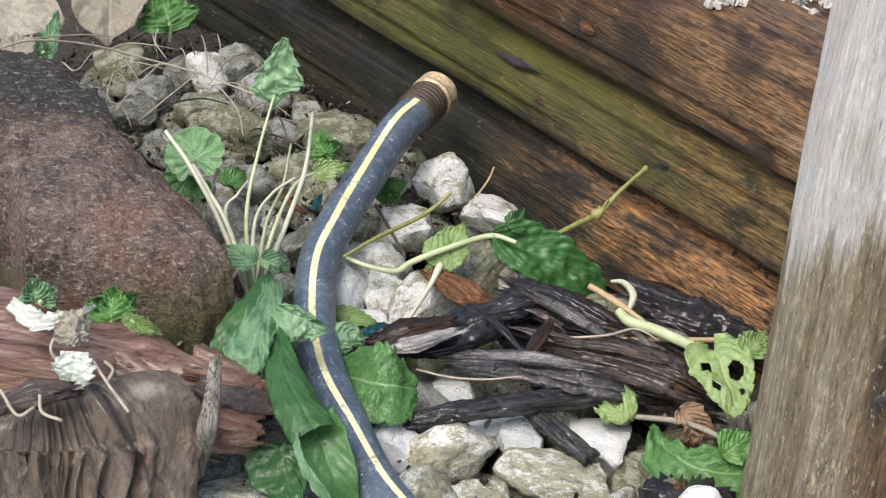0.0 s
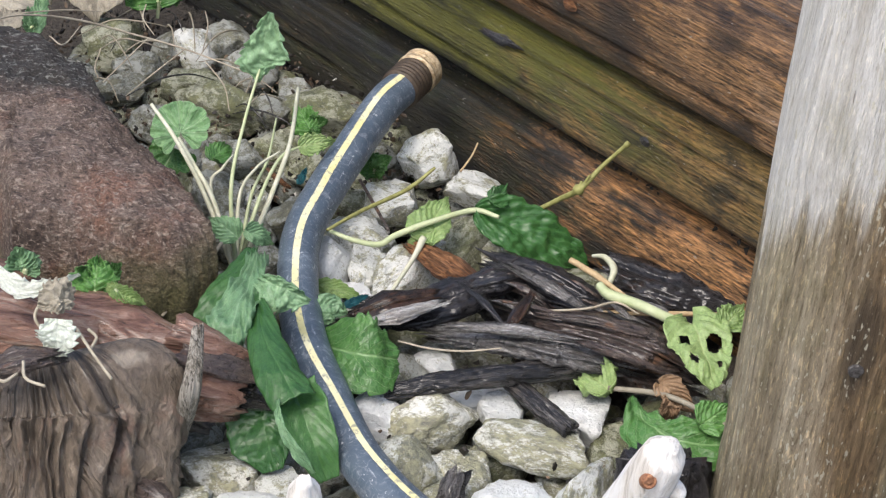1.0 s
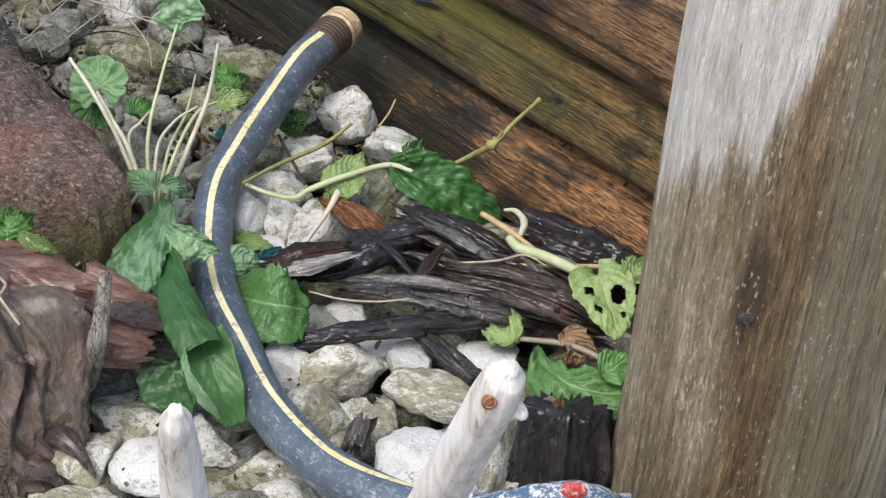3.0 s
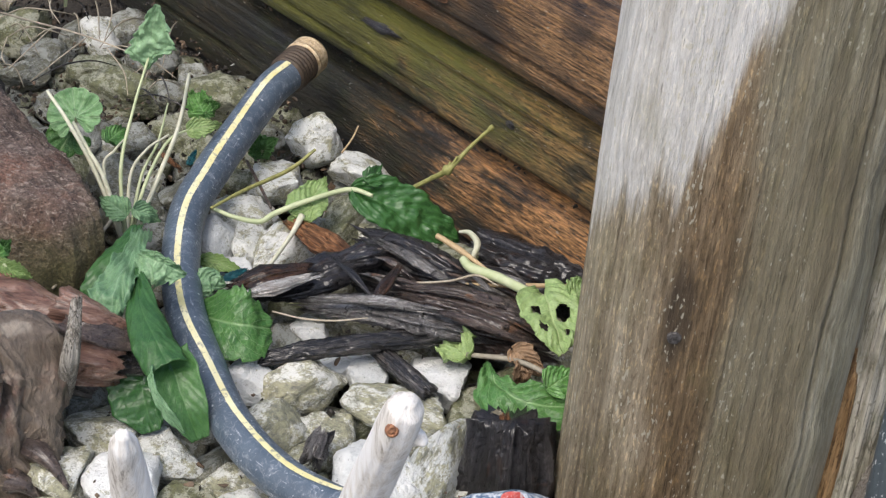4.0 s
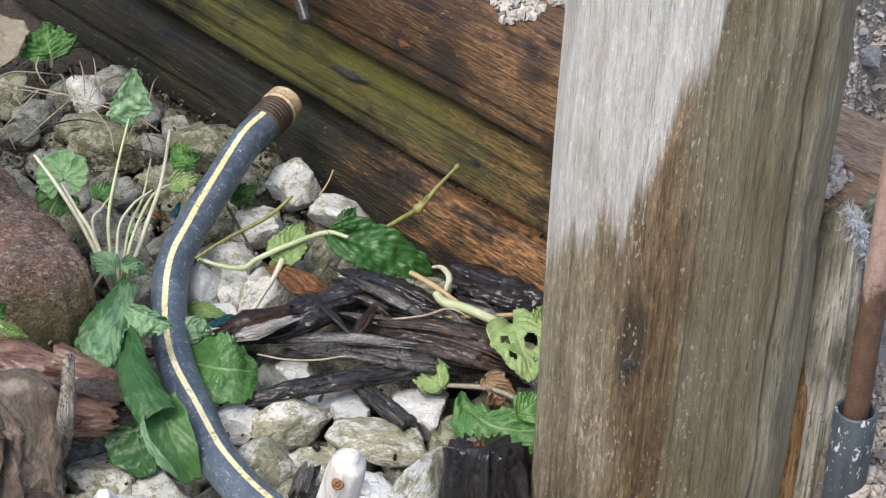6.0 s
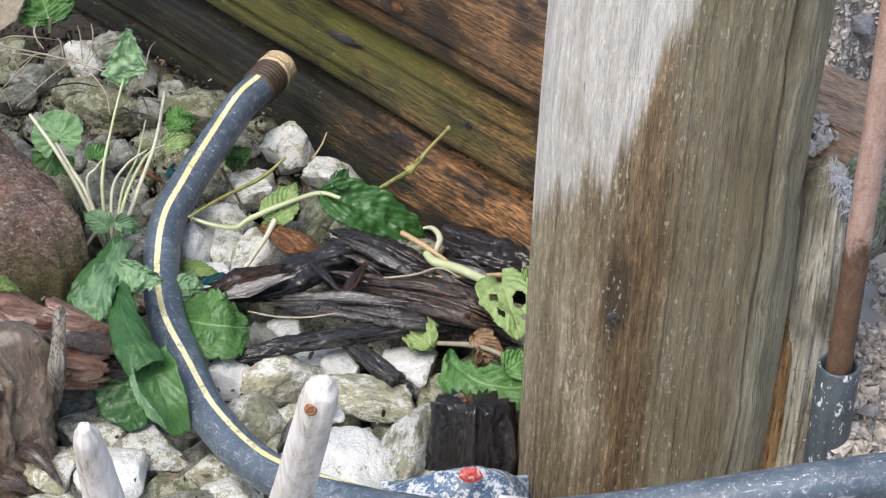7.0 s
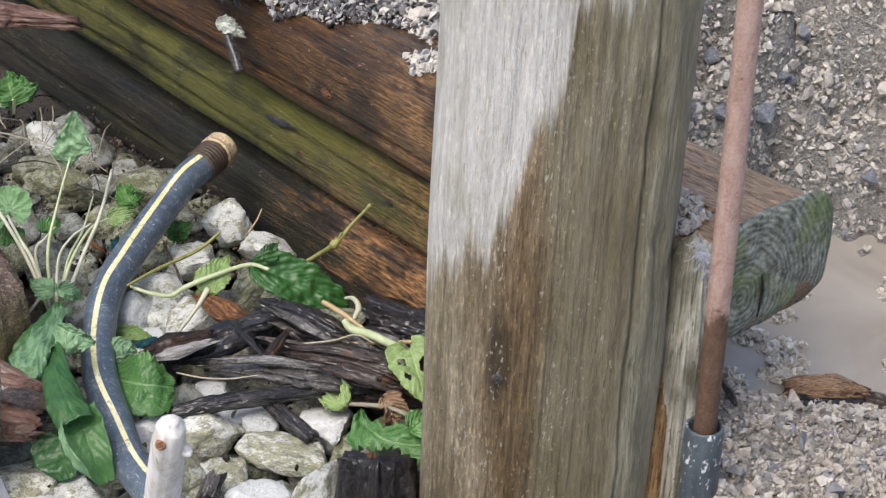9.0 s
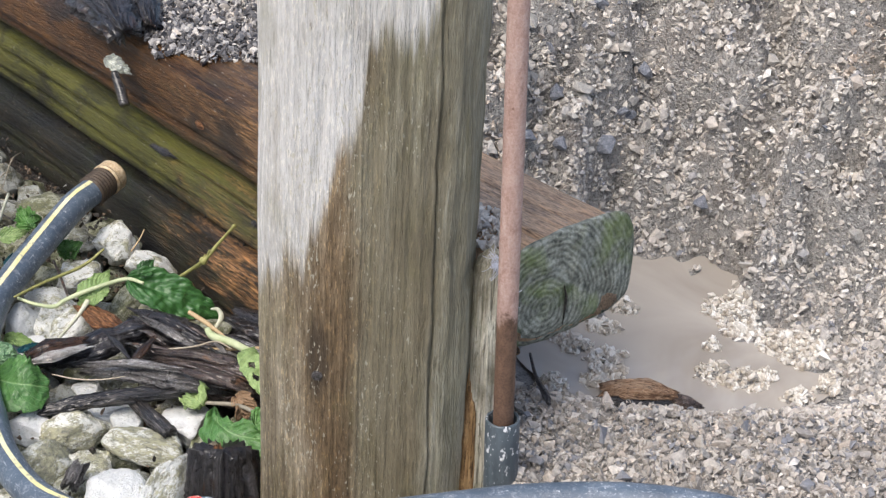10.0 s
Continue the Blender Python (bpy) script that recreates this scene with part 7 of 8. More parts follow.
wood_piece("wood_chip", "grey-green splintered wood on cobbles below the hose", [(-0.0060, -0.2391, -0.0120), (-0.0097, -0.2524, -0.0180)], [0.006, 0.006], MAT_ROT_GREY, 16, "", "wood chip", flat=0.7, rag=0.006)

rnd = random.Random(77)
for k in range(30):
    u = 0.3 + 0.7 * rnd.random()
    cx, cy = -0.035 + 0.135 * u + rnd.uniform(-0.012, 0.012), -0.098 - 0.028 * u + rnd.uniform(-0.022, 0.018)
    cz, a, half = 0.012 + rnd.uniform(-0.004, 0.006), radians(rnd.uniform(-52, -4)), rnd.uniform(0.007, 0.021)
    dx, dy = half * math.cos(a), half * math.sin(a)
    wood_piece("wood_splinter", "thin wet splinter of dark rotten wood", [(cx - dx, cy - dy, cz + rnd.uniform(-0.002, 0.002)), (cx, cy, cz + 0.001), (cx + dx, cy + dy, cz - rnd.uniform(0.0, 0.004))],
               [0.0008, rnd.uniform(0.0014, 0.0028), 0.0008], (MAT_ROT, MAT_ROT_GREY, MAT_ROT_BROWN)[k % 3], 200 + k, "splinters on the rotten wood", "splinter", flat=0.6, rag=0.005, seg=20, res=8)

wood_piece("wood_chip", "small orange sliver among weed stalks", [(-0.1305, -0.0002, 0.0100), (-0.1232, -0.0132, 0.0120), (-0.1156, -0.0153, 0.0080)], [0.001, 0.002, 0.001], MAT_CHIP, 61, "", "wood chip", flat=0.5, rag=0.003)

# ---- driftwood root ----
droot = thing("driftwood_root", (-0.2, -0.25, -0.04), "gnarled reddish driftwood root with a torn tip and fluted foot", "root")
ob = part("limb", fibrous([(-0.36, -0.2, 0.03), (-0.3, -0.205, 0.034), (-0.2145, -0.2167, 0.0280), (-0.1847, -0.2107, 0.0260), (-0.1511, -0.2236, 0.0220), (-0.1281, -0.2260, 0.0190), (-0.1199, -0.2241, 0.0170)], [0.034, 0.034, 0.028, 0.024, 0.0225, 0.0195, 0.0155], 96, 20, 0.07, 0.006, 1.2, 0.85, 21, 0.2, 5.0), MAT_ROOT, None)
settle(ob, droot)
for p, r, mat, lab in ((((-0.1493, -0.2199, 0.0440), (-0.1295, -0.2242, 0.0400), (-0.1102, -0.2202, 0.0320)), (0.011, 0.008, 0.0022), MAT_ROOT, "torn orange tip"), (((-0.1454, -0.2268, 0.0360), (-0.1232, -0.2292, 0.0320), (-0.1039, -0.2258, 0.0260)), (0.012, 0.0095, 0.004), MAT_ROT_BROWN, "torn brown tip"),
                       (((-0.1449, -0.2287, 0.0240), (-0.1229, -0.2285, 0.0180), (-0.1004, -0.2275, 0.0120)), (0.013, 0.0115, 0.005), MAT_STICK, "wet black underside"), (((-0.1593, -0.2236, 0.0100), (-0.1445, -0.2296, 0.0060), (-0.1286, -0.2334, -0.0020)), (0.014, 0.012, 0.004), MAT_ROT, "dark wet underside")):
    ob = part("torn_tip", fibrous(p, list(r), 48, 16, 0.16, 0.0025, 0.4, 0.75, 22 + len(lab), 0.22, 4.0), mat, None, lab)
    settle(ob, droot)


def flutes(ang, t, s):
    # ang 0 is -x, 90 degrees +y; the foot is broader across than deep
    c, sn = math.cos(ang), math.sin(ang)
    bend = 0.5 * math.sin(s * 46 + 0.6) + 0.5 * noise.noise(V(c * 1.4, sn * 1.4, s * 26))
    cb, sb = math.cos(ang + bend * 0.3), math.sin(ang + bend * 0.3)
    big = noise.noise(V(cb * 2.6, sb * 2.6, s * 3 + 2)) * 0.14
    wavy = 0.35 * noise.noise(V(cb * 3, sb * 3, s * 60)) + 0.2 * noise.noise(V(cb * 8, sb * 8, s * 130))
    cw, sw = math.cos(ang + bend * 0.3 + wavy * 0.22), math.sin(ang + bend * 0.3 + wavy * 0.22)
    rib = abs(noise.noise(V(cw * 5, sw * 5, s * 4))) * 0.75 + abs(noise.noise(V(cw * 11, sw * 11, s * 9))) * 0.4 + abs(noise.noise(V(cw * 24, sw * 24, s * 20))) * 0.12
    fine = noise.noise(V(cw * 40, sw * 40, s * 60)) * 0.05 + noise.noise(V(c * 9, sn * 9, s * 90)) * 0.06
    deep = 0.46 - 0.2 * smooth(0.55, 0.95, t)
    oval = 1 / math.sqrt(c**2 + (sn / deep) ** 2)
    return oval * (1 + big + 0.11 - 0.5 * rib * (0.7 + 0.3 * abs(sn)) + fine * 0.7)


ob = part("foot", swept([(-0.203, -0.276, -0.075), (-0.203, -0.27, -0.03), (-0.203, -0.26, 0.0), (-0.204, -0.252, 0.018), (-0.206, -0.25, 0.028), (-0.209, -0.244, 0.034)], [0.064, 0.06, 0.058, 0.06, 0.058, 0.04], 340, 22, flutes, (0, 1, 0)), MAT_TRUNK, None, "fluted twisted foot of the root")
settle(ob, droot)
ob = part("splinter", fibrous([(-0.1429, -0.2445, 0.0000), (-0.1345, -0.2603, 0.0400), (-0.1343, -0.2480, 0.0660)], [0.005, 0.0045, 0.0026], 30, 14, 0.2, 0.004, 0.0, 0.6, 24), MAT_SPLINTER, None, "upright bleached splinter")
settle(ob, droot)
for a, b in (((-0.1553, -0.2726, -0.0100), (-0.1307, -0.2932, -0.0180)), ((-0.1618, -0.2903, -0.0200), (-0.1432, -0.2938, -0.0300))):
    ob = part("rootlet", fibrous([a, ((Vector(a) + Vector(b)) / 2) + V(0, 0, 0.004), b], [0.007, 0.0045, 0.001], 30, 12, 0.1, 0.002, 0, 0.9, 25), MAT_ROT_BROWN, None)
    settle(ob, droot)
for k, p in enumerate(((((-0.2101, -0.2382, 0.0660), (-0.2117, -0.2437, 0.0600), (-0.2063, -0.2452, 0.0520))), (((-0.1908, -0.2494, 0.0600), (-0.1805, -0.2623, 0.0560), (-0.1701, -0.2721, 0.0500))), (((-0.1862, -0.2458, 0.0580), (-0.1817, -0.2491, 0.0560), (-0.1828, -0.2568, 0.0550))), (((-0.2266, -0.2801, 0.0620), (-0.2157, -0.2948, 0.0600), (-0.2096, -0.2884, 0.0600))), (((-0.2085, -0.2815, 0.0620), (-0.2046, -0.2937, 0.0620), (-0.1953, -0.2958, 0.0600))))):
    ob = new("grass_blade", mesh_of("grass_blade", swept(p, 0.0008, 7, 8), MAT_GRASS))
    tagged(ob, "short bleached grass blade on the root", "grass", "dead grass")
wood_piece("wood_chip", "loose dark bark crumbs in the root's hollow", [(-0.2279, -0.2769, 0.0500), (-0.2129, -0.2740, 0.0560), (-0.1989, -0.2674, 0.0560)], [0.006, 0.009, 0.005], MAT_ROT_BROWN, 26, "", "bark", flat=0.5, rag=0.01)

MAT_KNOT = plain("orange_knot", (0.5, 0.24, 0.12), (0.2, 0.08, 0.04), 500, 0.5, bump=0.6)

# ---- bleached branch standing up from the bed ----
branch = thing("driftwood_branch", (-0.027, -0.435, -0.04), "bleached grey forked driftwood branch standing up from the bed", "branch")


def prong(ang, t, s):
    c, sn = math.cos(ang), math.sin(ang)
    return 1 + 0.1 * noise.noise(V(c * 3, sn * 3, s * 8)) + 0.05 * noise.noise(V(c * 11, sn * 11, s * 14)) + 0.12 * noise.noise(V(c, sn, s * 30)) - 0.5 * smooth(0.93, 1.0, t)


ob = part("prong", swept([(-0.03, -0.43, -0.05), (-0.012, -0.48, 0.06), (0.012, -0.55, 0.175), (0.0265, -0.59, 0.252), (0.0325, -0.609, 0.289), (0.0352, -0.615, 0.3045)], [0.0115, 0.01, 0.0078, 0.007, 0.0068, 0.005], 48, 16, prong), MAT_DRIFT, None)
settle(ob, branch)
ob = part("prong", swept([(-0.03, -0.43, -0.05), (-0.045, -0.46, 0.04), (-0.055, -0.515, 0.14), (-0.059, -0.533, 0.195), (-0.0594, -0.546, 0.2255)], [0.0115, 0.0105, 0.0088, 0.0068, 0.0044], 48, 16, prong), MAT_DRIFT, None)
settle(ob, branch)
ob = part("snag", swept([(0.0328, -0.604, 0.281), (0.0383, -0.61, 0.287), (0.0415, -0.613, 0.287)], [0.004, 0.003, 0.0012], 24, 6, prong), MAT_DRIFT, None)
settle(ob, branch)
ob = part("knot", swept([(0.0314, -0.6095, 0.2885), (0.0311, -0.618, 0.295), (0.0311, -0.619, 0.2957)], [0.0025, 0.0021, 0.001], 18, 4, None), MAT_KNOT, None, "orange broken knot")
settle(ob, branch)

# ---- crumpled packet by the post ----
MAT_FOIL = plain("blue_white_film", (0.62, 0.65, 0.68), (0.09, 0.15, 0.24), 190, 0.3, bump=0.5, contrast=(0.49, 0.54))
MAT_RED = plain("red_print", (0.5, 0.06, 0.05), (0.6, 0.42, 0.38), 420, 0.4, contrast=(0.42, 0.47))
MAT_WHITE = plain("white_plastic", (0.8, 0.8, 0.8), (0.6, 0.62, 0.64), 120, 0.4)


def packet_mesh(w, d, h, seed):
    bm = bmesh.new()
    n = 26
    g = []
    for j in range(n + 1):
        row = []
        for i in range(n + 1):
            u, v = i / n * 2 - 1, j / n * 2 - 1
            x, y = u * w, v * d
            z = h * (1 - abs(u) ** 2.2) * (1 - abs(v) ** 2.2) * (0.75 + 0.25 * u)
            q = V(x * 60 + seed, y * 60, seed)
            z += 0.004 * abs(noise.noise(q)) + 0.002 * noise.noise(q * 2.6)
            row.append(bm.verts.new((x + 0.002 * noise.noise(q * 1.5), y, z)))
        g.append(row)
    for j in range(n):
        for i in range(n):
            bm.faces.new((g[j][i], g[j][i + 1], g[j + 1][i + 1], g[j + 1][i]))
    bmesh.ops.recalc_face_normals(bm, faces=bm.faces)
    bmesh.ops.solidify(bm, geom=bm.faces[:], thickness=0.0006)
    return bm


packet = thing("crumpled_packet", (0.086, -0.322, 0.002), "crumpled blue and white plastic packet with a red print", "packet")
packet.rotation_euler = (radians(14), 0, radians(8))
part("film", packet_mesh(0.04, 0.02, 0.038, 3), MAT_FOIL, packet)
ob = knot_on(packet, 0.003, -0.007, 0.0395, 0.005, MAT_RED, "round red print")
ob.name = "print_patch"
ob.rotation_euler = (radians(-40), 0, 0)
ob = part("tab", packet_mesh(0.009, 0.007, 0.006, 8), MAT_WHITE, packet, "white plastic tab")
ob.location = (0.026, -0.014, 0.017)
ob.rotation_euler = (radians(40), radians(15), 0)

# ---- bits on the timbers ----
tag = thing("plastic_clip", (-0.04, 0.1, 0.11), "pale flake on a dark strip stuck to the top timber", "clip")
set_leaf(tag, (-0.0497, 0.0992, 0.1400), (-0.0273, 0.0934, 0.1320), (0, -0.7, 0.7), 0.014, MAT_LEAF_WHITE, "flake", "", teeth=3, depth=0.2, bend=0.8, crinkle=0.003, seed=120)
stem(tag, [(-0.0418, 0.0914, 0.1320), (-0.0357, 0.0820, 0.1220), (-0.0305, 0.0727, 0.1120)], [0.003, 0.0042, 0.004], MAT_STICK, "strip", "dark strip")
wood_piece("wood_chip", "reddish splintered driftwood end lying against the timbers", [(-0.3073, 0.2348, 0.0750), (-0.2414, 0.2243, 0.0750), (-0.1827, 0.2194, 0.0750)], [0.016, 0.014, 0.006], MAT_ROOT, 31, "", "wood", flat=0.6, rag=0.014)
wood_piece("bark_crumb", "dark crumb of bark in the gap between timbers", [(-0.0116, 0.0888, 0.0700), (0.0021, 0.0772, 0.0710), (0.0158, 0.0657, 0.0720)], [0.002, 0.0045, 0.002], MAT_ROT, 40, "bark crumbs", "bark", flat=0.7, rag=0.004)
wood_piece("bark_slab", "black fibrous bark lying in the gravel on the top timber", [(-0.085, 0.19, 0.168), (-0.062, 0.148, 0.17), (-0.035, 0.098, 0.164)], [0.013, 0.022, 0.012], MAT_ROT, 44, "", "bark", flat=0.55, rag=0.014, ridge=0.32, freq=22)
wood_piece("bark_slab", "black fibrous bark lying in the gravel on the top timber", [(-0.05, 0.19, 0.168), (-0.03, 0.15, 0.168), (-0.018, 0.118, 0.164)], [0.009, 0.015, 0.008], MAT_ROT, 45, "", "bark", flat=0.6, rag=0.012, ridge=0.3, freq=18)

# cobweb and fluff between stake and rod
rnd = random.Random(9)
bm = bmesh.new()
for k in range(190):
    c = V(0.2735, -0.253, 0.178) + V(rnd.uniform(-0.006, 0.011), rnd.uniform(-0.003, 0.003), rnd.uniform(-0.006, 0.006))
    c.z -= max(0.0, c.x - 0.271) * 1.8
    e = c + V(rnd.gauss(0, 0.003), rnd.gauss(0, 0.002), rnd.gauss(-0.001, 0.003))
    piece = swept([c, (c + e) / 2 + V(0, 0, rnd.uniform(-0.002, 0.002)), e], rnd.uniform(0.0001, 0.0003), 5, 3)
    me = bpy.data.meshes.new("strand")
    piece.to_mesh(me)
    piece.free()
    bm.from_mesh(me)
    bpy.data.meshes.remove(me)
MAT_WEB = plain("dusty_cobweb", (0.7, 0.72, 0.8), (0.4, 0.42, 0.5), 300, 0.6)
ob = part("cobweb", bm, MAT_WEB, None)
tagged(ob, "dusty bluish-white cobweb fluff on the stake's top", "cobweb", kind="stuff")


# ---- gravel ----
def pebble_shapes(seed):
    """A few small angular stones as arrays of points and faces."""
    rnd = random.Random(seed)
    out = []
    for k in range(16):
        bm = bmesh.new()
        for q in range(rnd.randint(8, 12)):
            p = Vector((rnd.gauss(0, 1), rnd.gauss(0, 1), rnd.gauss(0, 1))).normalized() * rnd.uniform(0.8, 1.15)
            bm.verts.new((p.x, p.y * 0.85, p.z * 0.7))
        got = bmesh.ops.convex_hull(bm, input=bm.verts[:])
        for v in [v for v in bm.verts if not v.link_faces]:
            bm.verts.remove(v)
        bm.verts.index_update()
        bm.verts.ensure_lookup_table()
        out.append((np.array([v.co[:] for v in bm.verts]), np.array([[v.index for v in f.verts] for f in bm.faces])))
        bm.free()
    return out


def scatter(name, spots, mat, label, category, parent_kind="stuff", seed=1):
    """Many small stones joined into one mesh. spots: rows of place and size."""
    shapes = pebble_shapes(seed)
    rng = np.random.default_rng(seed)
    verts, faces, base = [], [], 0
    for x, y, z, r in spots:
        pts, tri = shapes[rng.integers(len(shapes))]
        a = rng.normal(size=(3, 3))
        q, _ = np.linalg.qr(a)
        s = r * rng.uniform(0.45, 1.35, 3)
        verts.append((pts * s) @ q + (x, y, z))
        faces.append(tri + base)
        base += len(pts)
    v, f = np.concatenate(verts), np.concatenate(faces)
    me = bpy.data.meshes.new(name)
    me.from_pydata(v.tolist(), [], f.tolist())
    me.materials.append(mat)
    return tagged(new(name, me), label, category, kind=parent_kind)


rng = np.random.default_rng(3)
spots, pale, earth, damp = [], [], [], []
for k in range(170000):
    x, y = rng.uniform(-0.1, 0.66), rng.uniform(-0.4, 0.4)
    s = behind(x, y)
    if max(s - 0.045, x - 0.24, -1) < 0 or (x < 0.25 and -0.3 < y < -0.1) or (x < 0.274 and y < -0.225):
        continue
    if x < 0.24 and rng.random() < 0.35:
        continue
    z = height(x, y)
    isle = any(((x - cx) / rx) ** 2 + ((y - cy) / ry) ** 2 < 1.9 for cx, cy, rx, ry in ISLETS)
    if z < WATER_Z + 0.001 and not isle:
        continue
    r = 0.0013 + 0.0028 * rng.random() ** 1.8 + (0.0045 * rng.random() if rng.random() < 0.04 else 0)
    bank = smooth(-0.06, 0.04, y)
    r *= 1 + 0.06 * bank
    z += (0.0045 + 0.004 * bank) * noise.noise(V(x * 95, y * 95, 8.0)) + 0.004 * bank * noise.noise(V(x * 210, y * 210, 9.0))
    brown = noise.noise(V(x * 8, y * 8, 3.0)) + 0.35 * noise.noise(V(x * 25, y * 25, 5.0)) + rng.uniform(-0.3, 0.3) > 0.55
    wet = rng.random() < 0.75 * smooth(-0.13, -0.2, y + 0.03 * noise.noise(V(x * 18, y * 18, 2.0))) + 0.12
    (pale if isle else damp if wet else earth if brown else spots).append((x, y, z + r * 0.25, r))
# gravel spilt over the top timber's back edge, sooty at its far end
sooty = []
for k in range(17000):
    a, s = rng.uniform(-0.3, 0.288), rng.uniform(-0.004, 0.108)
    edge = 0.004 + 0.055 * smooth(-0.12, -0.03, a) + 0.06 * smooth(0.08, 0.16, a) + 0.012 * noise.noise(V(a * 40, 1.0, 2.0))
    heap = math.hypot(a + 0.001, s - 0.028) < 0.015 + 0.006 * noise.noise(V(a * 90, s * 90, 4.0)) or math.hypot((a - 0.235) * 0.6, s - 0.008) < 0.018 + 0.008 * noise.noise(V(a * 90, s * 90, 4.0))
    if s < edge and not heap:
        continue
    crown = 0.12 + 0.008 * max(0.0, a / TOP_END) ** 2 + 0.038 * max(0.0, 1 - abs((s - 0.05) / 0.058) ** 3.4) ** 0.294
    x, y, _ = wall_point(a, -s, 0.0)
    r = 0.0012 + 0.0036 * rng.random() ** 2
    dark = rng.random() < 0.85 * smooth(0.02, -0.05, a + 0.5 * (0.06 - s) + 0.02 * noise.noise(V(a * 30, s * 30, 6.0)))
    (sooty if dark else spots).append((x, y, max(crown, height(x, y) if a < 0.14 else 0.0) + r * 0.3 + rng.random() * 0.004 * smooth(0.0, 0.02, s - edge), r))
for cx, cy, rx, ry in ISLETS:
    for k in range(150):
        a, q = rng.uniform(0, 6.283), rng.random() ** 0.5 * 1.25
        x, y = cx + rx * q * math.cos(a), cy + ry * q * math.sin(a)
        if noise.noise(V(x * 60, y * 60, 2)) < -0.12:
            continue
        pale.append((x, y, max(height(x, y), WATER_Z) + rng.uniform(-0.001, 0.003), rng.uniform(0.0016, 0.0042)))
scatter("sooty_gravel", sooty, MAT_GRAVEL_DARK, "dark sooty gravel and crumbs on the top timber", "gravel", seed=7)
scatter("gravel", spots, MAT_GRAVEL, "sharp grey-brown gravel, wet and loose", "gravel", seed=4)
MAT_EARTH = gravel_mix("brown_gravel", ((0.0, (0.47, 0.392, 0.319)), (0.25, (0.594, 0.515, 0.431)), (0.5, (0.381, 0.319, 0.263)), (0.7, (0.638, 0.56, 0.476)), (0.88, (0.302, 0.269, 0.235))))
scatter("damp_gravel", damp, MAT_GRAVEL_DAMP, "damp dark grey gravel around the puddle", "gravel", seed=11)
scatter("earthy_gravel", earth, MAT_EARTH, "brown earthy gravel and clods, damp", "gravel", seed=5)
scatter("grit_clumps", pale, MAT_SHAVINGS, "pale beige grit clumps standing out of the puddle", "grit", seed=6)


def shard_mesh(name, seed, mat):
    """A larger split stone: flat broken faces, slightly worn arrises."""
    rnd = random.Random(seed)
    bm = bmesh.new()
    for q in range(13):
        p = Vector((rnd.gauss(0, 1), rnd.gauss(0, 1), rnd.gauss(0, 1))).normalized() * rnd.uniform(0.85, 1.1)
        bm.verts.new(p)
    bmesh.ops.convex_hull(bm, input=bm.verts[:])
    for v in [v for v in bm.verts if not v.link_faces]:
        bm.verts.remove(v)
    bmesh.ops.bevel(bm, geom=bm.edges[:], offset=0.07, segments=2, affect="EDGES", profile=0.6)
    bmesh.ops.recalc_face_normals(bm, faces=bm.faces)
    return mesh_of(name, bm, mat, False)


def pebble(x, y, size, mat, seed, label):
    """A larger stone of the gravel."""
    key = ("pebble", mat.name, seed % 7)
    if key not in STONE_SHAPES:
        STONE_SHAPES[key] = shard_mesh("pebble", 60 + seed % 7, mat)
    ob = new("pebble", STONE_SHAPES[key])
    r = random.Random(seed)
    ob.scale = (size * 0.62, size * r.uniform(0.42, 0.6), size * r.uniform(0.34, 0.48))
    ob.rotation_euler = (r.uniform(-0.4, 0.4), r.uniform(-0.4, 0.4), r.uniform(0, 6))
    ob.location = (x, y, height(x, y) + size * 0.32)
    return tagged(ob, label, "stone", "larger stones in the gravel")


SL, TN = "dark blue-grey stone lying in the gravel", "tan stone lying in the gravel"
PEBBLES = [(0.313, 0.244, 0.0205, 0), (0.332, 0.218, 0.0141, 1), (0.356, 0.199, 0.0177, 1), (0.384, 0.186, 0.0194, 1), (0.339, 0.162, 0.0156, 0), (0.386, 0.156, 0.0141, 1), (0.302, 0.162, 0.0141, 1), (0.315, 0.131, 0.0170, 1), (0.345, 0.133, 0.0106, 0), (0.366, 0.132, 0.0141, 1), (0.565, 0.193, 0.0156, 1), (0.568, 0.143, 0.0194, 1), (0.504, 0.126, 0.0148, 1), (0.476, 0.103, 0.0106, 0), (0.434, 0.087, 0.0141, 1), (0.545, -0.002, 0.0156, 0), (0.278, 0.096, 0.0106, 0)]
for k, (x, y, size, dark) in enumerate(PEBBLES):
    pebble(x, y, size, MAT_SLATE if dark else MAT_TAN, 200 + k, SL if dark else TN)

rnd = random.Random(21)
for k in range(78):
    x, y = (0.275 + 0.12 * rnd.random() ** 1.5, rnd.uniform(0.03, 0.2)) if k < 62 else (rnd.uniform(0.3, 0.6), rnd.uniform(-0.32, 0.25))
    if height(x, y) < WATER_Z + 0.006:
        continue
    dark = rnd.random() < 0.35
    pebble(x, y, rnd.uniform(0.01, 0.022) if k < 62 else rnd.uniform(0.009, 0.017), MAT_SLATE if dark else MAT_TAN, 300 + k, SL if dark else TN)

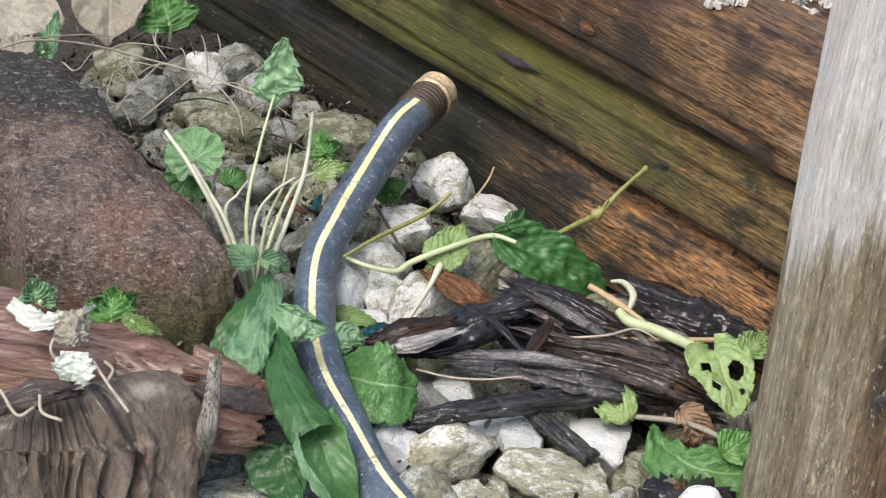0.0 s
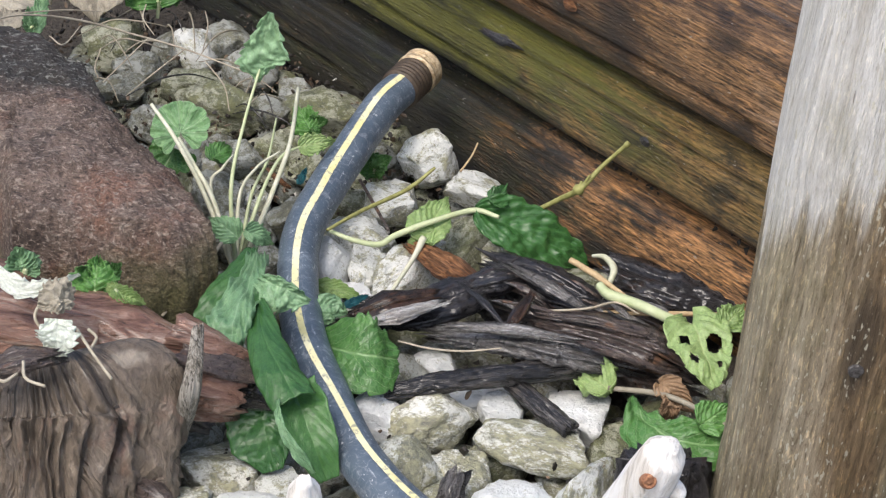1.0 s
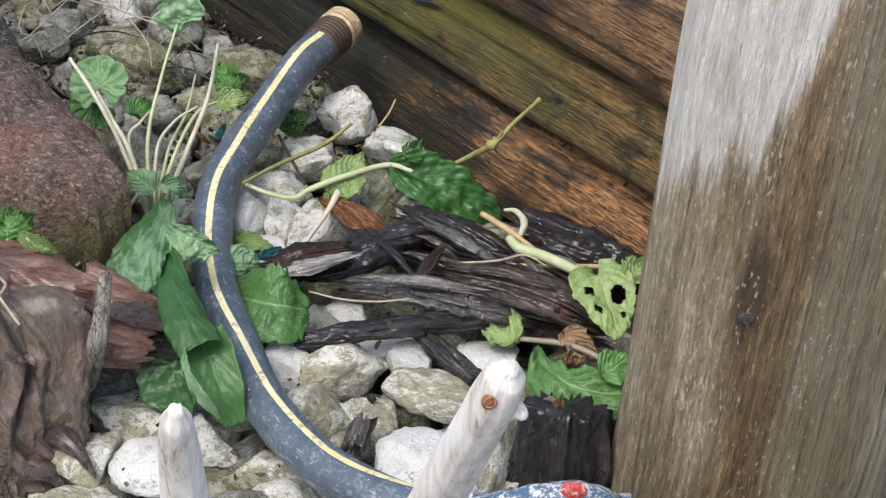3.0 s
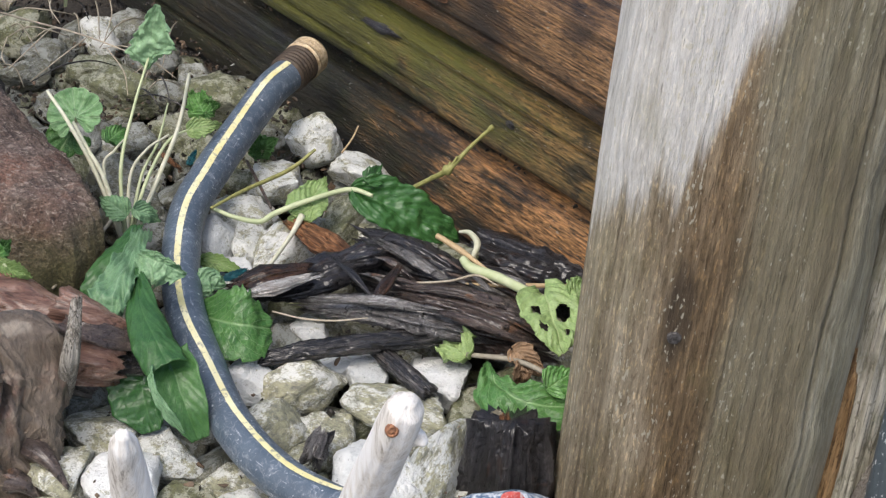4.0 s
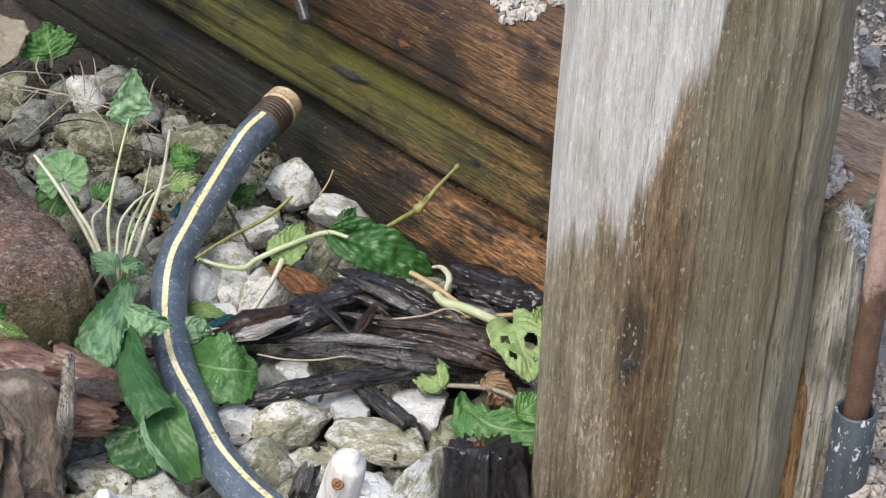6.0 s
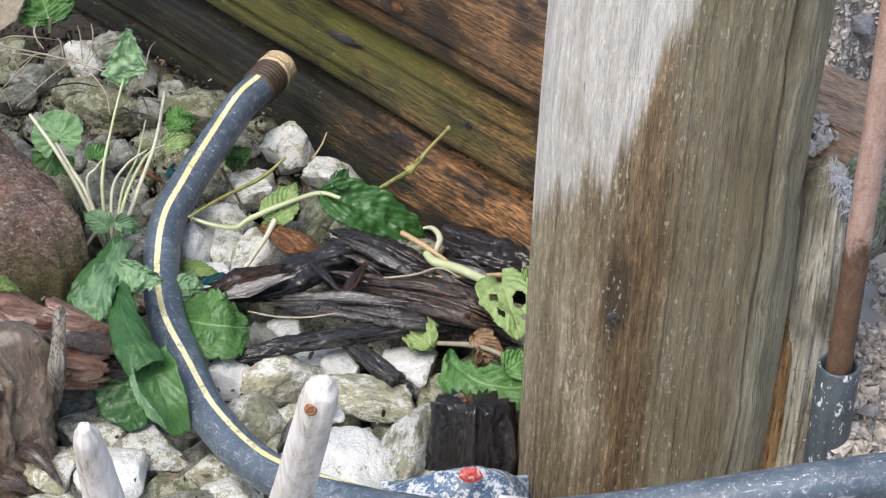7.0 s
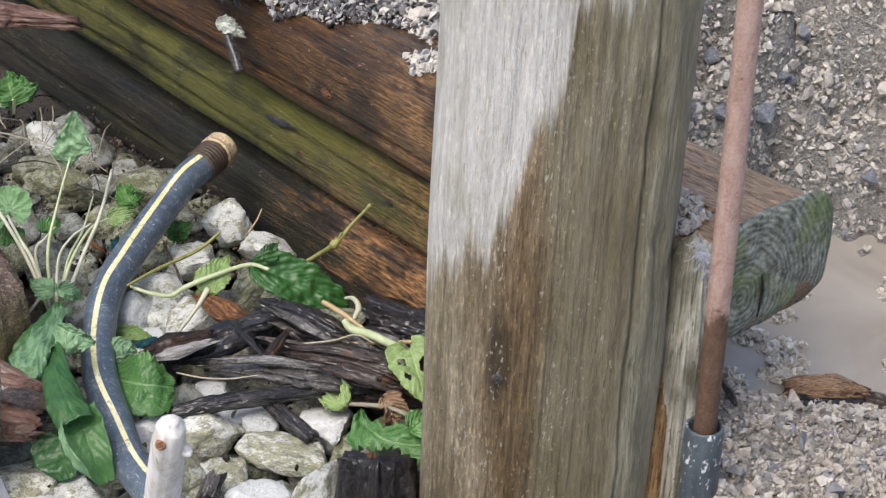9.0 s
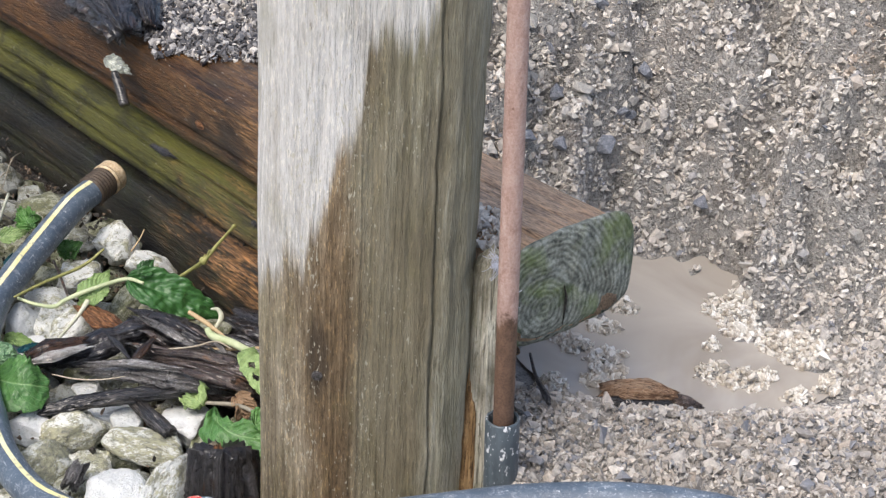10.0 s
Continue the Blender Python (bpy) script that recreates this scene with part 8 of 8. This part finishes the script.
# crumbs of bark and grit in the joint between the timbers, and litter among the cobbles
crumbs, litter = [], []
for k in range(45):
    a = rng.uniform(-0.3, 0.12)
    p = wall_point(a, rng.uniform(-0.009, -0.004), 0.0265 + rng.uniform(-0.002, 0.002))
    crumbs.append((*p, rng.uniform(0.0008, 0.0026)))
for k in range(700):
    x, y = rng.uniform(-0.28, 0.12), rng.uniform(-0.33, 0.26)
    if behind(x, y) > -0.012:
        continue
    litter.append((x, y, rng.uniform(-0.03, -0.012), rng.uniform(0.001, 0.0035)))
for k in range(2600):
    x, y = rng.uniform(-0.3, -0.02), rng.uniform(-0.02, 0.25)
    if behind(x, y) > -0.014 or (x < -0.15 and y < 0.07):
        continue
    litter.append((x, y, rng.uniform(-0.03, -0.009), rng.uniform(0.001, 0.0028)))
MAT_LITTER = gravel_mix("dark_litter", ((0.0, (0.02, 0.016, 0.012)), (0.5, (0.06, 0.04, 0.025)), (0.75, (0.16, 0.11, 0.07)), (0.975, (0.5, 0.48, 0.44))), 0.6)
scatter("joint_crumbs", crumbs, MAT_LITTER, "dark crumbs and pale specks in the joint between timbers", "litter", seed=8)
scatter("leaf_litter", litter, MAT_LITTER, "dark crumbs of bark and soil between the cobbles", "litter", seed=9)

MAT_BARK_PALE = wood("tan_bark", (0.2, 0.1, 0.05), (0.42, 0.25, 0.14), (0.6, 0.42, 0.28), 30, 480, None, 0, 0.5, None, 0, 1.0)
wood_piece("bark_chip", "tan-orange bark chip floating at the puddle's edge", [(0.3541, -0.1356, 0.0090), (0.3708, -0.1367, 0.0130), (0.3871, -0.1363, 0.0130), (0.4056, -0.1340, 0.0080)], [0.0085, 0.0115, 0.011, 0.006], MAT_BARK_PALE, 50, "", "bark", flat=0.5, rag=0.005, ridge=0.06)
wood_piece("bark_chip", "black soaked edge of bark under the chip", [(0.3389, -0.1445, 0.0040), (0.3630, -0.1477, 0.0070), (0.3995, -0.1449, 0.0070)], [0.004, 0.007, 0.0045], MAT_ROT, 51, "", "bark", flat=0.6, rag=0.005)
wood_piece("bark_chip", "dark crumbling bark beside the floating chip", [(0.4049, -0.1355, 0.0060), (0.4127, -0.1419, 0.0070), (0.4219, -0.1422, 0.0040)], [0.004, 0.006, 0.004], MAT_ROT_BROWN, 52, "", "bark", flat=0.7, rag=0.006)
ob = new("twig", mesh_of("twig", swept([(0.2994, -0.1312, 0.0340), (0.3040, -0.1535, 0.0300), (0.3114, -0.1779, 0.0300), (0.3140, -0.1859, 0.0280)], [0.001, 0.0014, 0.003, 0.0015], 8, 8), MAT_ROT))
tagged(ob, "short black twig standing in wet gravel", "twig")
